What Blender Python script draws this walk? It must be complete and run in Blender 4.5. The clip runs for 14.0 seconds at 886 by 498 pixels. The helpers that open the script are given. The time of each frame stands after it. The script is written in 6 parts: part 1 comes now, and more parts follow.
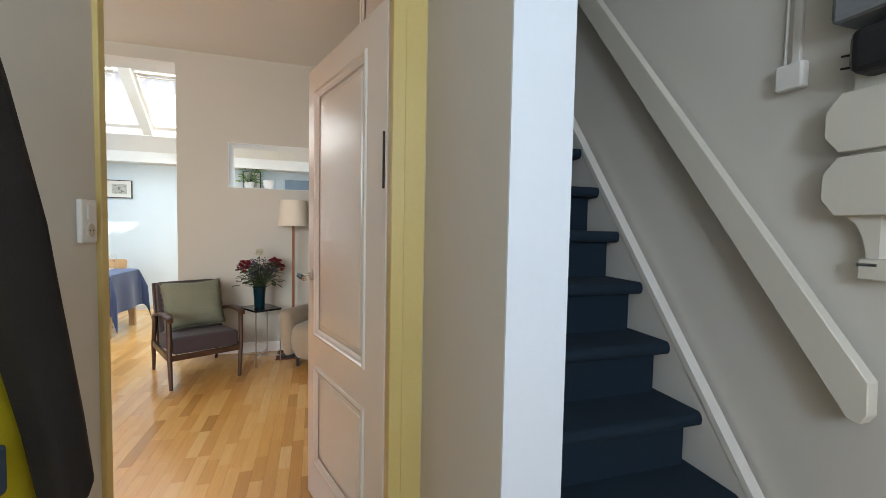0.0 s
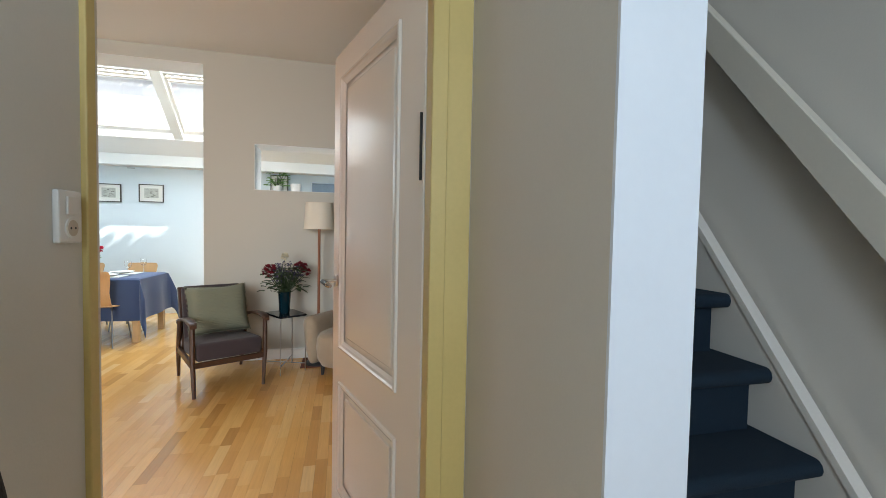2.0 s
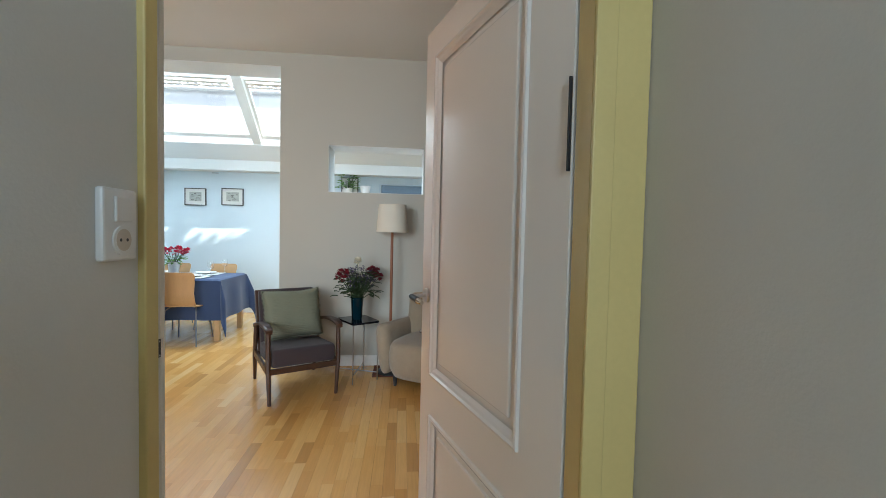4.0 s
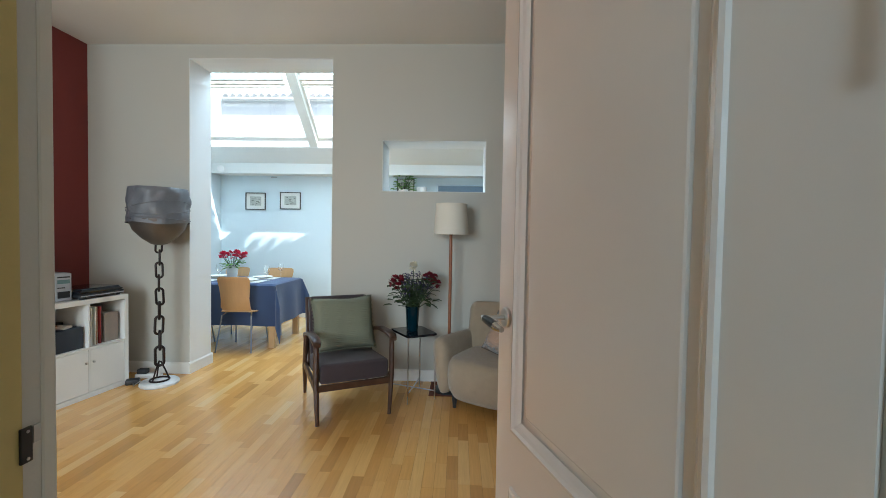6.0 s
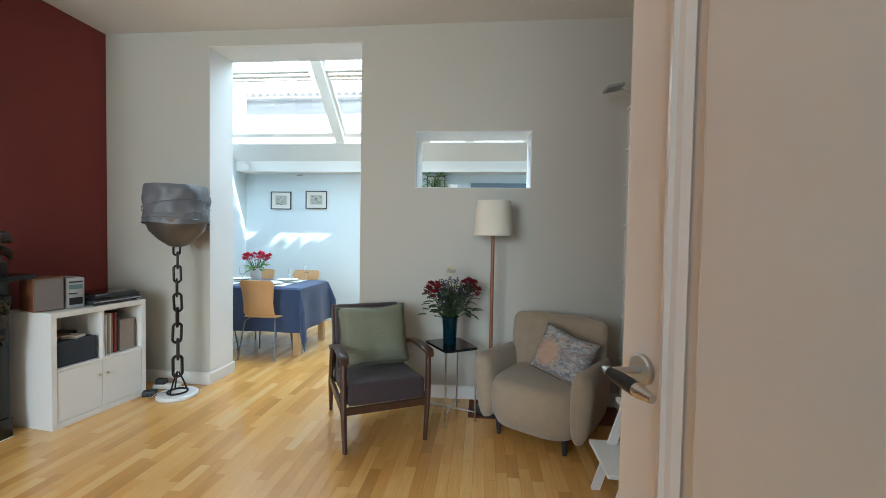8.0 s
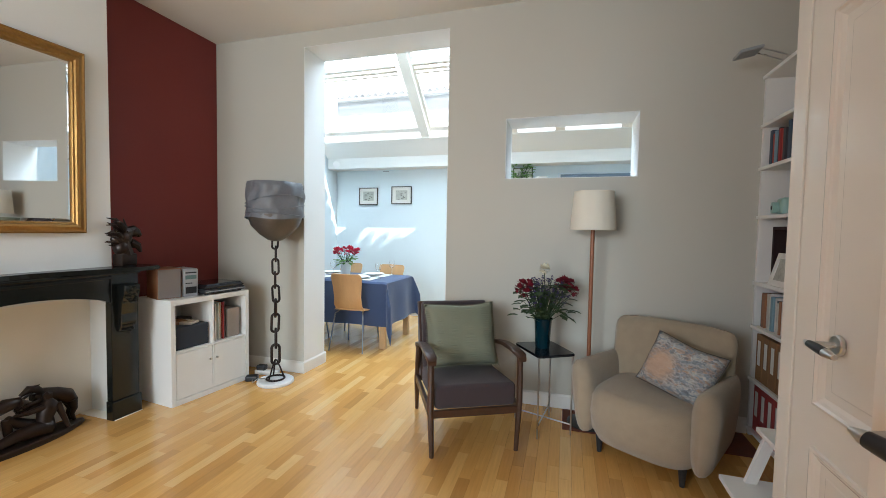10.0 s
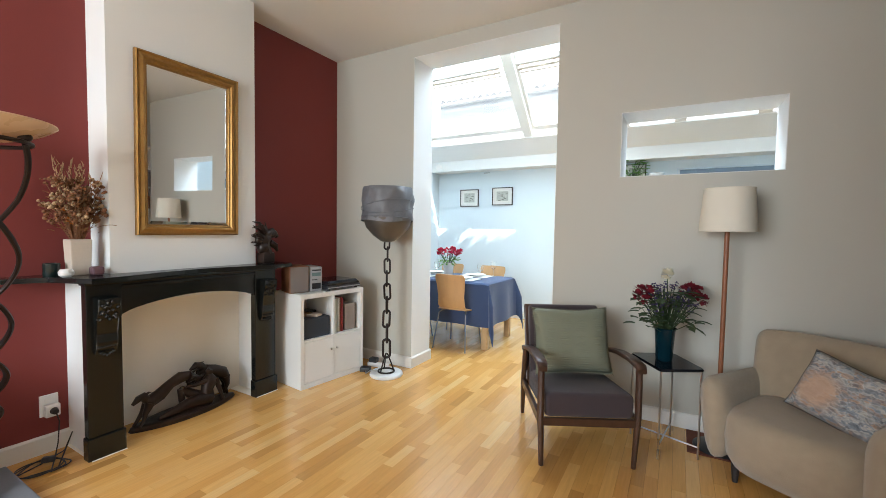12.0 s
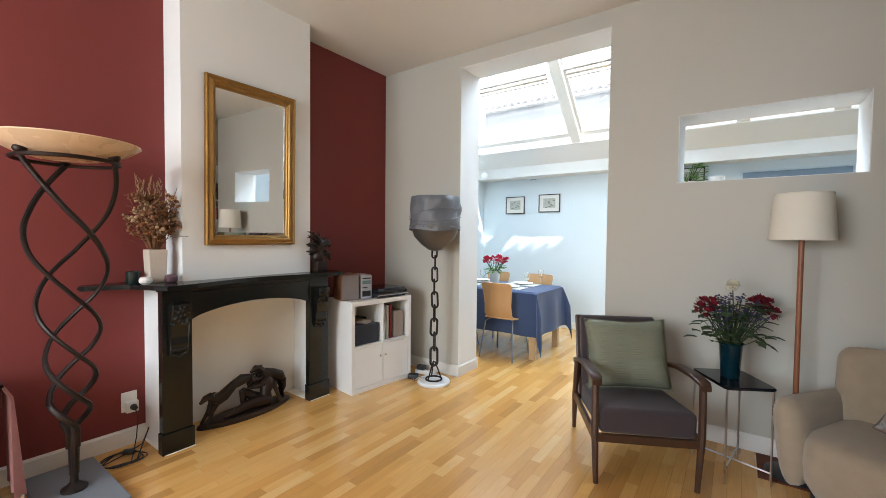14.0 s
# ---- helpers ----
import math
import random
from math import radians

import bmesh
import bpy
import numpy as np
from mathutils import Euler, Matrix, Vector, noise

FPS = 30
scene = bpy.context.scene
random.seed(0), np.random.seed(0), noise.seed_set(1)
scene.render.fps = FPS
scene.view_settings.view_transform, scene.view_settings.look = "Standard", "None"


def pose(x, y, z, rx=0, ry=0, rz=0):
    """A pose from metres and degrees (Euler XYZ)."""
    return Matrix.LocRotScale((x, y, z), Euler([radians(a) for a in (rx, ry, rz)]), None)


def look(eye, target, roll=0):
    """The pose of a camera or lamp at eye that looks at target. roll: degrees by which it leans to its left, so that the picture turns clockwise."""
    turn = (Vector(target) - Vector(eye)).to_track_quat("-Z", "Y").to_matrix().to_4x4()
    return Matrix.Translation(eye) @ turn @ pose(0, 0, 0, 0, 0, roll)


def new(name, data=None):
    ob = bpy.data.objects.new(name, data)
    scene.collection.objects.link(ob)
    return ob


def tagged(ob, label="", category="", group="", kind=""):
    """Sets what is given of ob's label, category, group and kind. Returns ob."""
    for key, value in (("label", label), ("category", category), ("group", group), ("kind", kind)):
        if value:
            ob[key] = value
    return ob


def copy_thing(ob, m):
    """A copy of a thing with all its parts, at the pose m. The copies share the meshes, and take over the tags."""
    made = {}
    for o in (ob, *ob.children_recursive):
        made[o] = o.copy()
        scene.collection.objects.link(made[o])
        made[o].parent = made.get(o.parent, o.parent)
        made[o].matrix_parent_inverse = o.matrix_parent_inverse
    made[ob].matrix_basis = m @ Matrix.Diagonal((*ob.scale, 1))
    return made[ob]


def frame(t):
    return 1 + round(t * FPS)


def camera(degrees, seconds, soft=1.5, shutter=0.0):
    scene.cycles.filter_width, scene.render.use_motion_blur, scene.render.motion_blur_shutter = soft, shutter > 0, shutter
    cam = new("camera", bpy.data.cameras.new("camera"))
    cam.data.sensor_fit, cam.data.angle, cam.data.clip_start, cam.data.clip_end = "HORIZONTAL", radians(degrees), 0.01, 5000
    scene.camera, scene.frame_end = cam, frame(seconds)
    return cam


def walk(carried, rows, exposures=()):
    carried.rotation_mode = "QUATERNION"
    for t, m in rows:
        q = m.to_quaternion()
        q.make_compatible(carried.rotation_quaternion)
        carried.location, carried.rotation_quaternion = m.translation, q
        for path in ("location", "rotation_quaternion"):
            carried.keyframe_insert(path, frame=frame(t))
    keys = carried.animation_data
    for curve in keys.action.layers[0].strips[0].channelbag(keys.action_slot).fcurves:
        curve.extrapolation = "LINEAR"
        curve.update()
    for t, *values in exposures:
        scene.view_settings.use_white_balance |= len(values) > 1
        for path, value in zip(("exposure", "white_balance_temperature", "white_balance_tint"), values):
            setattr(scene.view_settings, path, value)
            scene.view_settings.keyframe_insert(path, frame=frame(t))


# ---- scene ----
cam = camera(94.4, 14.0, soft=0.8)
PATH = [
    (0, (0.141, 0.154, 1.352), (0.735, 2.061, 1.254), 1.1),
    (0.5, (0.15, 0.199, 1.348), (0.729, 2.112, 1.254), 1.1),
    (1, (0.158, 0.249, 1.347), (0.712, 2.168, 1.255), 1.1),
    (1.5, (0.153, 0.302, 1.341), (0.676, 2.23, 1.256), 1.1),
    (2, (0.145, 0.383, 1.336), (0.623, 2.324, 1.259), 1.1),
    (2.5, (0.129, 0.484, 1.342), (0.546, 2.438, 1.272), 1.2),
    (3, (0.106, 0.575, 1.346), (0.45, 2.544, 1.278), 1.1),
    (3.5, (0.062, 0.636, 1.354), (0.332, 2.616, 1.277), 1.2),
    (6, (-0.009, 1.14, 1.332), (-0.086, 3.137, 1.272), 1.0),
    (6.5, (-0.04, 1.245, 1.341), (-0.149, 3.241, 1.278), 0.9),
    (7, (-0.08, 1.351, 1.342), (-0.212, 3.345, 1.281), 1.0),
    (7.5, (-0.12, 1.44, 1.343), (-0.271, 3.433, 1.282), 1.0),
    (10, (-0.253, 1.681, 1.334), (-0.825, 3.595, 1.242), 1.0),
    (10.5, (-0.274, 1.685, 1.334), (-0.968, 3.558, 1.233), 0.9),
    (11, (-0.292, 1.671, 1.342), (-1.1, 3.498, 1.236), 0.9),
    (11.5, (-0.319, 1.654, 1.339), (-1.224, 3.435, 1.238), 0.9),
    (12, (-0.336, 1.641, 1.34), (-1.328, 3.375, 1.244), 0.9),
    (12.5, (-0.346, 1.636, 1.339), (-1.409, 3.327, 1.253), 0.9),
    (13, (-0.353, 1.629, 1.345), (-1.469, 3.287, 1.265), 0.8),
    (13.5, (-0.364, 1.611, 1.35), (-1.51, 3.249, 1.276), 0.7),
    (14, (-0.364, 1.613, 1.357), (-1.533, 3.235, 1.291), 0.6),
]
walk(cam, [(t, look(eye, target, roll)) for t, eye, target, roll in PATH],
     [(0, 1.6, 6550, 9), (2, 1.52, 6350, 7), (3.5, 1.42, 5850, 3), (6, 1.32, 5600, -1), (7.5, 1.38, 5600, -1), (10, 1.56, 5850, 3), (12, 1.66, 6000, 5), (14, 1.56, 6050, 7)])

# ---- light ----
SUN_WAY = Vector((-2.25, 1.0, -2.36)).normalized()
world = bpy.data.worlds.new("world")
scene.world = world
world.use_nodes = True
wn, wl = world.node_tree.nodes, world.node_tree.links
sky = wn.new("ShaderNodeTexSky")
sky.sky_type, sky.sun_disc = "NISHITA", False
sky.sun_elevation = math.asin(-SUN_WAY.z)
sky.sun_rotation = math.atan2(-SUN_WAY.x, -SUN_WAY.y)
sky.air_density, sky.dust_density, sky.ozone_density = 1.0, 4.0, 1.0
wl.new(sky.outputs["Color"], wn["Background"].inputs["Color"])
wn["Background"].inputs["Strength"].default_value = 0.15


def lamp(name, kind, m, energy, color=(1, 1, 1), size=None):
    data = bpy.data.lights.new(name, kind)
    data.energy, data.color = energy, color
    ob = new(name, data)
    ob.matrix_world = m
    if size:
        data.shape, data.size, data.size_y = "RECTANGLE", size[0], size[1]
    return ob


sun = lamp("sun", "SUN", look((0, 0, 20), tuple(Vector((0, 0, 20)) + SUN_WAY)), 5.0, (1.0, 0.95, 0.88))
sun.data.angle = radians(0.53)
# daylight through the street window of the front room and the front door's glass
lamp("street_window_light", "AREA", look((-2.15, -1.5, 1.8), (-2.0, 2.6, 0.1)), 64, (0.93, 0.97, 1.0), (2.3, 1.8))
lamp("front_door_light", "AREA", look((0.1, -1.52, 1.98), (0.25, 3.0, 2.1)), 11.5, (0.74, 0.86, 1.0), (0.6, 0.9))
# area lamp above the garden room's glass roof, added to strengthen the sky light
lamp("roof_glass_light", "AREA", look((-1.6, 6.2, 3.75), (-1.6, 5.2, 0.6)), 55, (0.80, 0.90, 1.0), (4.2, 1.4))

# ---- materials ----


def mat(name, base, rough=0.6, metal=0.0, vary=0.06, scale=6.0, grain=60.0, bump=0.05, sheen=0.0, rvary=0.12, coat=0.0, stretch=(1, 1, 1), second=None):
    """A surface with a slow and a fine variation of colour and gloss and a fine relief."""
    m = bpy.data.materials.new(name)
    m.use_nodes = True
    n, l = m.node_tree.nodes, m.node_tree.links
    b = n["Principled BSDF"]
    b.inputs["Metallic"].default_value = metal
    b.inputs["Coat Weight"].default_value = coat
    b.inputs["Sheen Weight"].default_value = sheen
    tc, mp = n.new("ShaderNodeTexCoord"), n.new("ShaderNodeMapping")
    mp.inputs["Scale"].default_value = stretch
    l.new(tc.outputs["Object"], mp.inputs["Vector"])
    slow, fine = n.new("ShaderNodeTexNoise"), n.new("ShaderNodeTexNoise")
    slow.inputs["Scale"].default_value, slow.inputs["Detail"].default_value = scale, 4
    fine.inputs["Scale"].default_value, fine.inputs["Detail"].default_value = grain, 3
    for t in (slow, fine):
        l.new(mp.outputs["Vector"], t.inputs["Vector"])
    mixer = n.new("ShaderNodeMix")
    mixer.data_type = "RGBA"
    dark = second or tuple(c * (1 - 2.2 * vary) for c in base)
    light = base if second else tuple(min(1.0, c * (1 + 1.4 * vary)) for c in base)
    mixer.inputs["A"].default_value, mixer.inputs["B"].default_value = (*dark, 1), (*light, 1)
    add = n.new("ShaderNodeMath")
    add.operation, add.use_clamp = "MULTIPLY_ADD", True
    l.new(fine.outputs["Fac"], add.inputs[0])
    add.inputs[1].default_value = 0.45
    half = n.new("ShaderNodeMath")
    half.operation = "MULTIPLY"
    l.new(slow.outputs["Fac"], half.inputs[0])
    half.inputs[1].default_value = 0.6
    l.new(half.outputs[0], add.inputs[2])
    l.new(add.outputs[0], mixer.inputs["Factor"])
    l.new(mixer.outputs["Result"], b.inputs["Base Color"])
    ramp = n.new("ShaderNodeMapRange")
    ramp.inputs["To Min"].default_value, ramp.inputs["To Max"].default_value = max(0.02, rough - rvary), min(1, rough + rvary)
    l.new(slow.outputs["Fac"], ramp.inputs["Value"])
    l.new(ramp.outputs["Result"], b.inputs["Roughness"])
    if bump:
        bp = n.new("ShaderNodeBump")
        bp.inputs["Strength"].default_value, bp.inputs["Distance"].default_value = bump, 0.004
        l.new(fine.outputs["Fac"], bp.inputs["Height"])
        l.new(bp.outputs["Normal"], b.inputs["Normal"])
    return m


def oak(name, island):
    """Oiled oak strips: each one of its own tone, grain along y."""
    m = bpy.data.materials.new(name)
    m.use_nodes = True
    n, l = m.node_tree.nodes, m.node_tree.links
    b = n["Principled BSDF"]
    if island:
        rnd = n.new("ShaderNodeNewGeometry").outputs["Random Per Island"]
    else:
        rnd = n.new("ShaderNodeObjectInfo").outputs["Random"]
    ramp = n.new("ShaderNodeValToRGB")
    e = ramp.color_ramp.elements
    e[0].position, e[0].color = 0.0, (0.48, 0.245, 0.066, 1)
    e[1].position, e[1].color = 1.0, (0.76, 0.48, 0.19, 1)
    for p, c in ((0.12, (0.59, 0.30, 0.078, 1)), (0.5, (0.69, 0.375, 0.105, 1)), (0.85, (0.74, 0.425, 0.135, 1))):
        k = e.new(p)
        k.color = c
    l.new(rnd, ramp.inputs["Fac"])
    tc, mp = n.new("ShaderNodeNewGeometry"), n.new("ShaderNodeMapping")
    mp.inputs["Scale"].default_value = (46, 2.6, 10)
    off = n.new("ShaderNodeCombineXYZ")
    mul = n.new("ShaderNodeMath")
    mul.operation, mul.inputs[1].default_value = "MULTIPLY", 37.0
    l.new(rnd, mul.inputs[0])
    l.new(mul.outputs[0], off.inputs["Y"])
    l.new(tc.outputs["Position"], mp.inputs["Vector"])
    l.new(off.outputs["Vector"], mp.inputs["Location"])
    g = n.new("ShaderNodeTexNoise")
    g.inputs["Scale"].default_value, g.inputs["Detail"].default_value, g.inputs["Roughness"].default_value = 1.6, 6, 0.65
    l.new(mp.outputs["Vector"], g.inputs["Vector"])
    mr = n.new("ShaderNodeMapRange")
    mr.inputs["To Min"].default_value, mr.inputs["To Max"].default_value = 0.78, 1.18
    l.new(g.outputs["Fac"], mr.inputs["Value"])
    mx = n.new("ShaderNodeMix")
    mx.data_type, mx.blend_type = "RGBA", "MULTIPLY"
    mx.inputs["Factor"].default_value = 1.0
    l.new(ramp.outputs["Color"], mx.inputs["A"])
    l.new(mr.outputs["Result"], mx.inputs["B"])
    l.new(mx.outputs["Result"], b.inputs["Base Color"])
    scuff = n.new("ShaderNodeTexNoise")
    scuff.inputs["Scale"].default_value, scuff.inputs["Detail"].default_value = 2.2, 5
    l.new(tc.outputs["Position"], scuff.inputs["Vector"])
    rr = n.new("ShaderNodeMapRange")
    rr.inputs["To Min"].default_value, rr.inputs["To Max"].default_value = 0.13, 0.30
    l.new(scuff.outputs["Fac"], rr.inputs["Value"])
    l.new(rr.outputs["Result"], b.inputs["Roughness"])
    b.inputs["Coat Weight"].default_value, b.inputs["Coat Roughness"].default_value = 0.4, 0.2
    bp = n.new("ShaderNodeBump")
    bp.inputs["Strength"].default_value, bp.inputs["Distance"].default_value = 0.12, 0.002
    l.new(g.outputs["Fac"], bp.inputs["Height"])
    l.new(bp.outputs["Normal"], b.inputs["Normal"])
    return m


def glass(name, color=(1, 1, 1), rough=0.0):
    m = bpy.data.materials.new(name)
    m.use_nodes = True
    b = m.node_tree.nodes["Principled BSDF"]
    b.inputs["Base Color"].default_value = (*color, 1)
    b.inputs["Transmission Weight"].default_value = 1
    b.inputs["Roughness"].default_value = rough
    b.inputs["IOR"].default_value = 1.45
    return m


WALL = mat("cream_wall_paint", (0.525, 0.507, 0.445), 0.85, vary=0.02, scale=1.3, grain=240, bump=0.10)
HEARTH = mat("hearth_cream_paint", (0.87, 0.82, 0.72), 0.8, vary=0.03, scale=2.0, grain=240, bump=0.08)
WHITE_WALL = mat("white_wall_paint", (0.80, 0.80, 0.78), 0.85, vary=0.02, scale=1.5, grain=240, bump=0.08)
HALL_WALL = mat("hall_wall_paint", (0.68, 0.655, 0.605), 0.8, vary=0.025, scale=1.6, grain=200, bump=0.10)
CEIL = mat("ceiling_paint", (0.76, 0.74, 0.70), 0.9, vary=0.02, scale=0.9, grain=200, bump=0.06)
RED = mat("dark_red_wall_paint", (0.195, 0.033, 0.028), 0.75, vary=0.05, scale=1.5, grain=240, bump=0.10)
BLUE_WALL = mat("pale_blue_wall_paint", (0.68, 0.76, 0.80), 0.85, vary=0.015, scale=1.5, grain=240, bump=0.06)
DOOR_PAINT = mat("cream_gloss_paint", (0.78, 0.74, 0.665), 0.16, vary=0.006, scale=2.5, grain=45, bump=0.03, rvary=0.012)
TRIM = mat("white_gloss_paint", (0.78, 0.76, 0.71), 0.4, vary=0.03, scale=3, grain=90, bump=0.03)
YELLOW = mat("yellow_gloss_paint", (0.66, 0.52, 0.20), 0.42, vary=0.05, scale=4, grain=80, bump=0.04)
OAK_ONE, OAK_MANY = oak("oak_strip", False), oak("oak_strips_joined", True)
JOINT = mat("dark_floor_joint", (0.10, 0.055, 0.025), 0.8, vary=0.1)
STEEL = mat("brushed_steel", (0.58, 0.57, 0.55), 0.3, metal=1.0, vary=0.04, grain=300, bump=0.02)
DARK_STEEL = mat("dark_wrought_iron", (0.036, 0.026, 0.023), 0.45, metal=0.7, vary=0.15, grain=140, bump=0.15)
BLACK = mat("black_plastic", (0.02, 0.02, 0.022), 0.45, vary=0.1)
CARPET = mat("blue_stair_carpet", (0.004, 0.018, 0.036), 0.98, vary=0.25, scale=9, grain=420, bump=0.6, sheen=0.0)
MARBLE = mat("black_green_marble", (0.010, 0.011, 0.010), 0.22, vary=0.3, scale=5, grain=30, bump=0.01, second=(0.005, 0.006, 0.005))
GLASS = glass("clear_glass")
ZINC = mat("zinc_grey", (0.32, 0.34, 0.36), 0.6, vary=0.06)
TILE_GREY = mat("grey_roof_tile", (0.55, 0.55, 0.56), 0.8, vary=0.12, scale=8)
BRICK_FAR = mat("light_render", (0.78, 0.77, 0.74), 0.9, vary=0.05)

# ---- mesh helpers ----


def mesh_of(name, bm, material, smooth=False, sharp=35):
    bmesh.ops.recalc_face_normals(bm, faces=bm.faces)
    me = bpy.data.meshes.new(name)
    bm.to_mesh(me)
    bm.free()
    me.materials.append(material)
    if smooth:
        me.shade_smooth()
        me.set_sharp_from_angle(angle=radians(sharp))
    return me


def part(name, bm, material, parent=None, label="", smooth=False, sharp=35):
    ob = new(name, mesh_of(name, bm, material, smooth, sharp))
    ob.parent = parent
    return tagged(ob, label)


def thing(name, m, label, category, group=""):
    ob = new(name)
    ob.matrix_world = m
    ob.empty_display_size = 0.1
    return tagged(ob, label, category, group)


def solid(name, bm, material, label, category, m=None, group="", smooth=False, kind=""):
    ob = new(name, mesh_of(name, bm, material, smooth))
    if m is not None:
        ob.matrix_world = m
    return tagged(ob, label, category, group, kind)


def box(bm, x0, x1, y0, y1, z0, z1, bevel=0.0, segs=2):
    made = bmesh.ops.create_cube(bm, size=1)["verts"]
    for v in made:
        v.co = Vector((x0 + (v.co.x + 0.5) * (x1 - x0), y0 + (v.co.y + 0.5) * (y1 - y0), z0 + (v.co.z + 0.5) * (z1 - z0)))
    if bevel:
        edges = {e for v in made for e in v.link_edges}
        bmesh.ops.bevel(bm, geom=list(edges), offset=bevel, segments=segs, profile=0.5, affect="EDGES")
    return bm


def B(*a, **k):
    return box(bmesh.new(), *a, **k)


def tube(bm, pts, radius, sides=8, closed=False, flat=None):
    """A round bar along pts; radius is a number or one per point. flat: (a, b) half sizes of an oval."""
    pts = [Vector(p) for p in pts]
    rings, up = [], None
    n = len(pts)
    for i, p in enumerate(pts):
        if closed:
            way = (pts[(i + 1) % n] - pts[i - 1]).normalized()
        else:
            way = (pts[min(i + 1, n - 1)] - pts[max(i - 1, 0)]).normalized()
        if up is None:
            up = Vector((0, 0, 1)) if abs(way.z) < 0.9 else Vector((0, 1, 0))
        side = way.cross(up).normalized()
        up = side.cross(way).normalized()
        r = radius[i] if isinstance(radius, (list, tuple)) else radius
        a, b = flat if flat else (r, r)
        rings.append([bm.verts.new(p + side * a * math.cos(2 * math.pi * k / sides) + up * b * math.sin(2 * math.pi * k / sides)) for k in range(sides)])
    for i in range(n if closed else n - 1):
        r0, r1 = rings[i], rings[(i + 1) % n]
        for k in range(sides):
            bm.faces.new((r0[k], r0[(k + 1) % sides], r1[(k + 1) % sides], r1[k]))
    if not closed:
        bm.faces.new(rings[0][::-1])
        bm.faces.new(rings[-1])
    return bm


def lathe(bm, profile, sides=24, at=(0, 0, 0), caps=True):
    """Turns (radius, z) pairs about the upright axis at at."""
    o = Vector(at)
    rings = [[bm.verts.new(o + Vector((r * math.cos(2 * math.pi * k / sides), r * math.sin(2 * math.pi * k / sides), z))) for k in range(sides)] for r, z in profile]
    for a, b in zip(rings, rings[1:]):
        for k in range(sides):
            bm.faces.new((a[k], a[(k + 1) % sides], b[(k + 1) % sides], b[k]))
    if caps:
        bm.faces.new(rings[0][::-1])
        bm.faces.new(rings[-1])
    return bm


def prism(bm, poly, axis, a, b):
    """A flat outline, given in the two other axes, drawn out along axis from a to b."""
    def put(u, v, w):
        return {"x": (w, u, v), "y": (u, w, v), "z": (u, v, w)}[axis]
    lo = [bm.verts.new(put(u, v, a)) for u, v in poly]
    hi = [bm.verts.new(put(u, v, b)) for u, v in poly]
    bm.faces.new(lo)
    bm.faces.new(hi[::-1])
    for i in range(len(poly)):
        j = (i + 1) % len(poly)
        bm.faces.new((lo[i], lo[j], hi[j], hi[i]))
    return bm


def slab(bm, axis, p0, p1, us, vs, holes=()):
    """A wall between p0 and p1 along axis ("x" or "y"), cut by us and zs, with the cells in holes (i, j) left open."""
    def put(u, w, z):
        return (w, u, z) if axis == "x" else (u, w, z)
    keep = {}

    def vert(*c):
        c = tuple(round(v, 5) for v in c)
        if c not in keep:
            keep[c] = bm.verts.new(c)
        return keep[c]
    nu, nv = len(us) - 1, len(vs) - 1
    full = {(i, j) for i in range(nu) for j in range(nv)} - set(holes)
    for i, j in full:
        u0, u1, z0, z1 = us[i], us[i + 1], vs[j], vs[j + 1]
        for p in (p0, p1):
            bm.faces.new([vert(*put(*q)) for q in ((u0, p, z0), (u1, p, z0), (u1, p, z1), (u0, p, z1))])
        for (di, dj), (a, b) in (((-1, 0), ((u0, z0), (u0, z1))), ((1, 0), ((u1, z0), (u1, z1))), ((0, -1), ((u0, z0), (u1, z0))), ((0, 1), ((u0, z1), (u1, z1)))):
            if (i + di, j + dj) not in full:
                bm.faces.new([vert(*put(*q)) for q in ((a[0], p0, a[1]), (b[0], p0, b[1]), (b[0], p1, b[1]), (a[0], p1, a[1]))])
    return bm


def flower_head(bm, c, r, n, rnd, up=0.6):
    """A loose head of small petals round c."""
    for k in range(n):
        d = Vector((rnd.gauss(0, 1), rnd.gauss(0, 1), rnd.gauss(0, 1) + up)).normalized()
        s = d.cross(Vector((0.3, 0.2, 1))).normalized() * r * 0.34
        p = c + d * r * 0.35
        q = c + d * r * rnd.uniform(0.8, 1.1)
        vs = [bm.verts.new(v) for v in (p, (p + q) / 2 + s, q, (p + q) / 2 - s)]
        bm.faces.new(vs)


def leaf(bm, base, way, length, width, rnd):
    way = way.normalized()
    side = way.cross(Vector((0, 0, 1)))
    side = side.normalized() if side.length > 0.01 else Vector((1, 0, 0))
    drop = Vector((0, 0, -0.25 * length))
    pts = [(0, 0.05), (0.3, 0.8), (0.5, 0.6), (0.65, 0.95), (0.85, 0.4), (1.0, 0.02)]
    L = [bm.verts.new(base + way * length * a + side * width * w / 2 + drop * a * a) for a, w in pts]
    R = [bm.verts.new(base + way * length * a - side * width * w / 2 + drop * a * a) for a, w in pts]
    M = [bm.verts.new(base + way * length * a + drop * a * a + Vector((0, 0, -0.1 * width))) for a, w in pts]
    for i in range(len(pts) - 1):
        bm.faces.new((L[i], L[i + 1], M[i + 1], M[i]))
        bm.faces.new((M[i], M[i + 1], R[i + 1], R[i]))


def structure(name, bm, material, label, category="wall", smooth=False):
    return solid(name, bm, material, label, category, kind="structure", smooth=smooth)


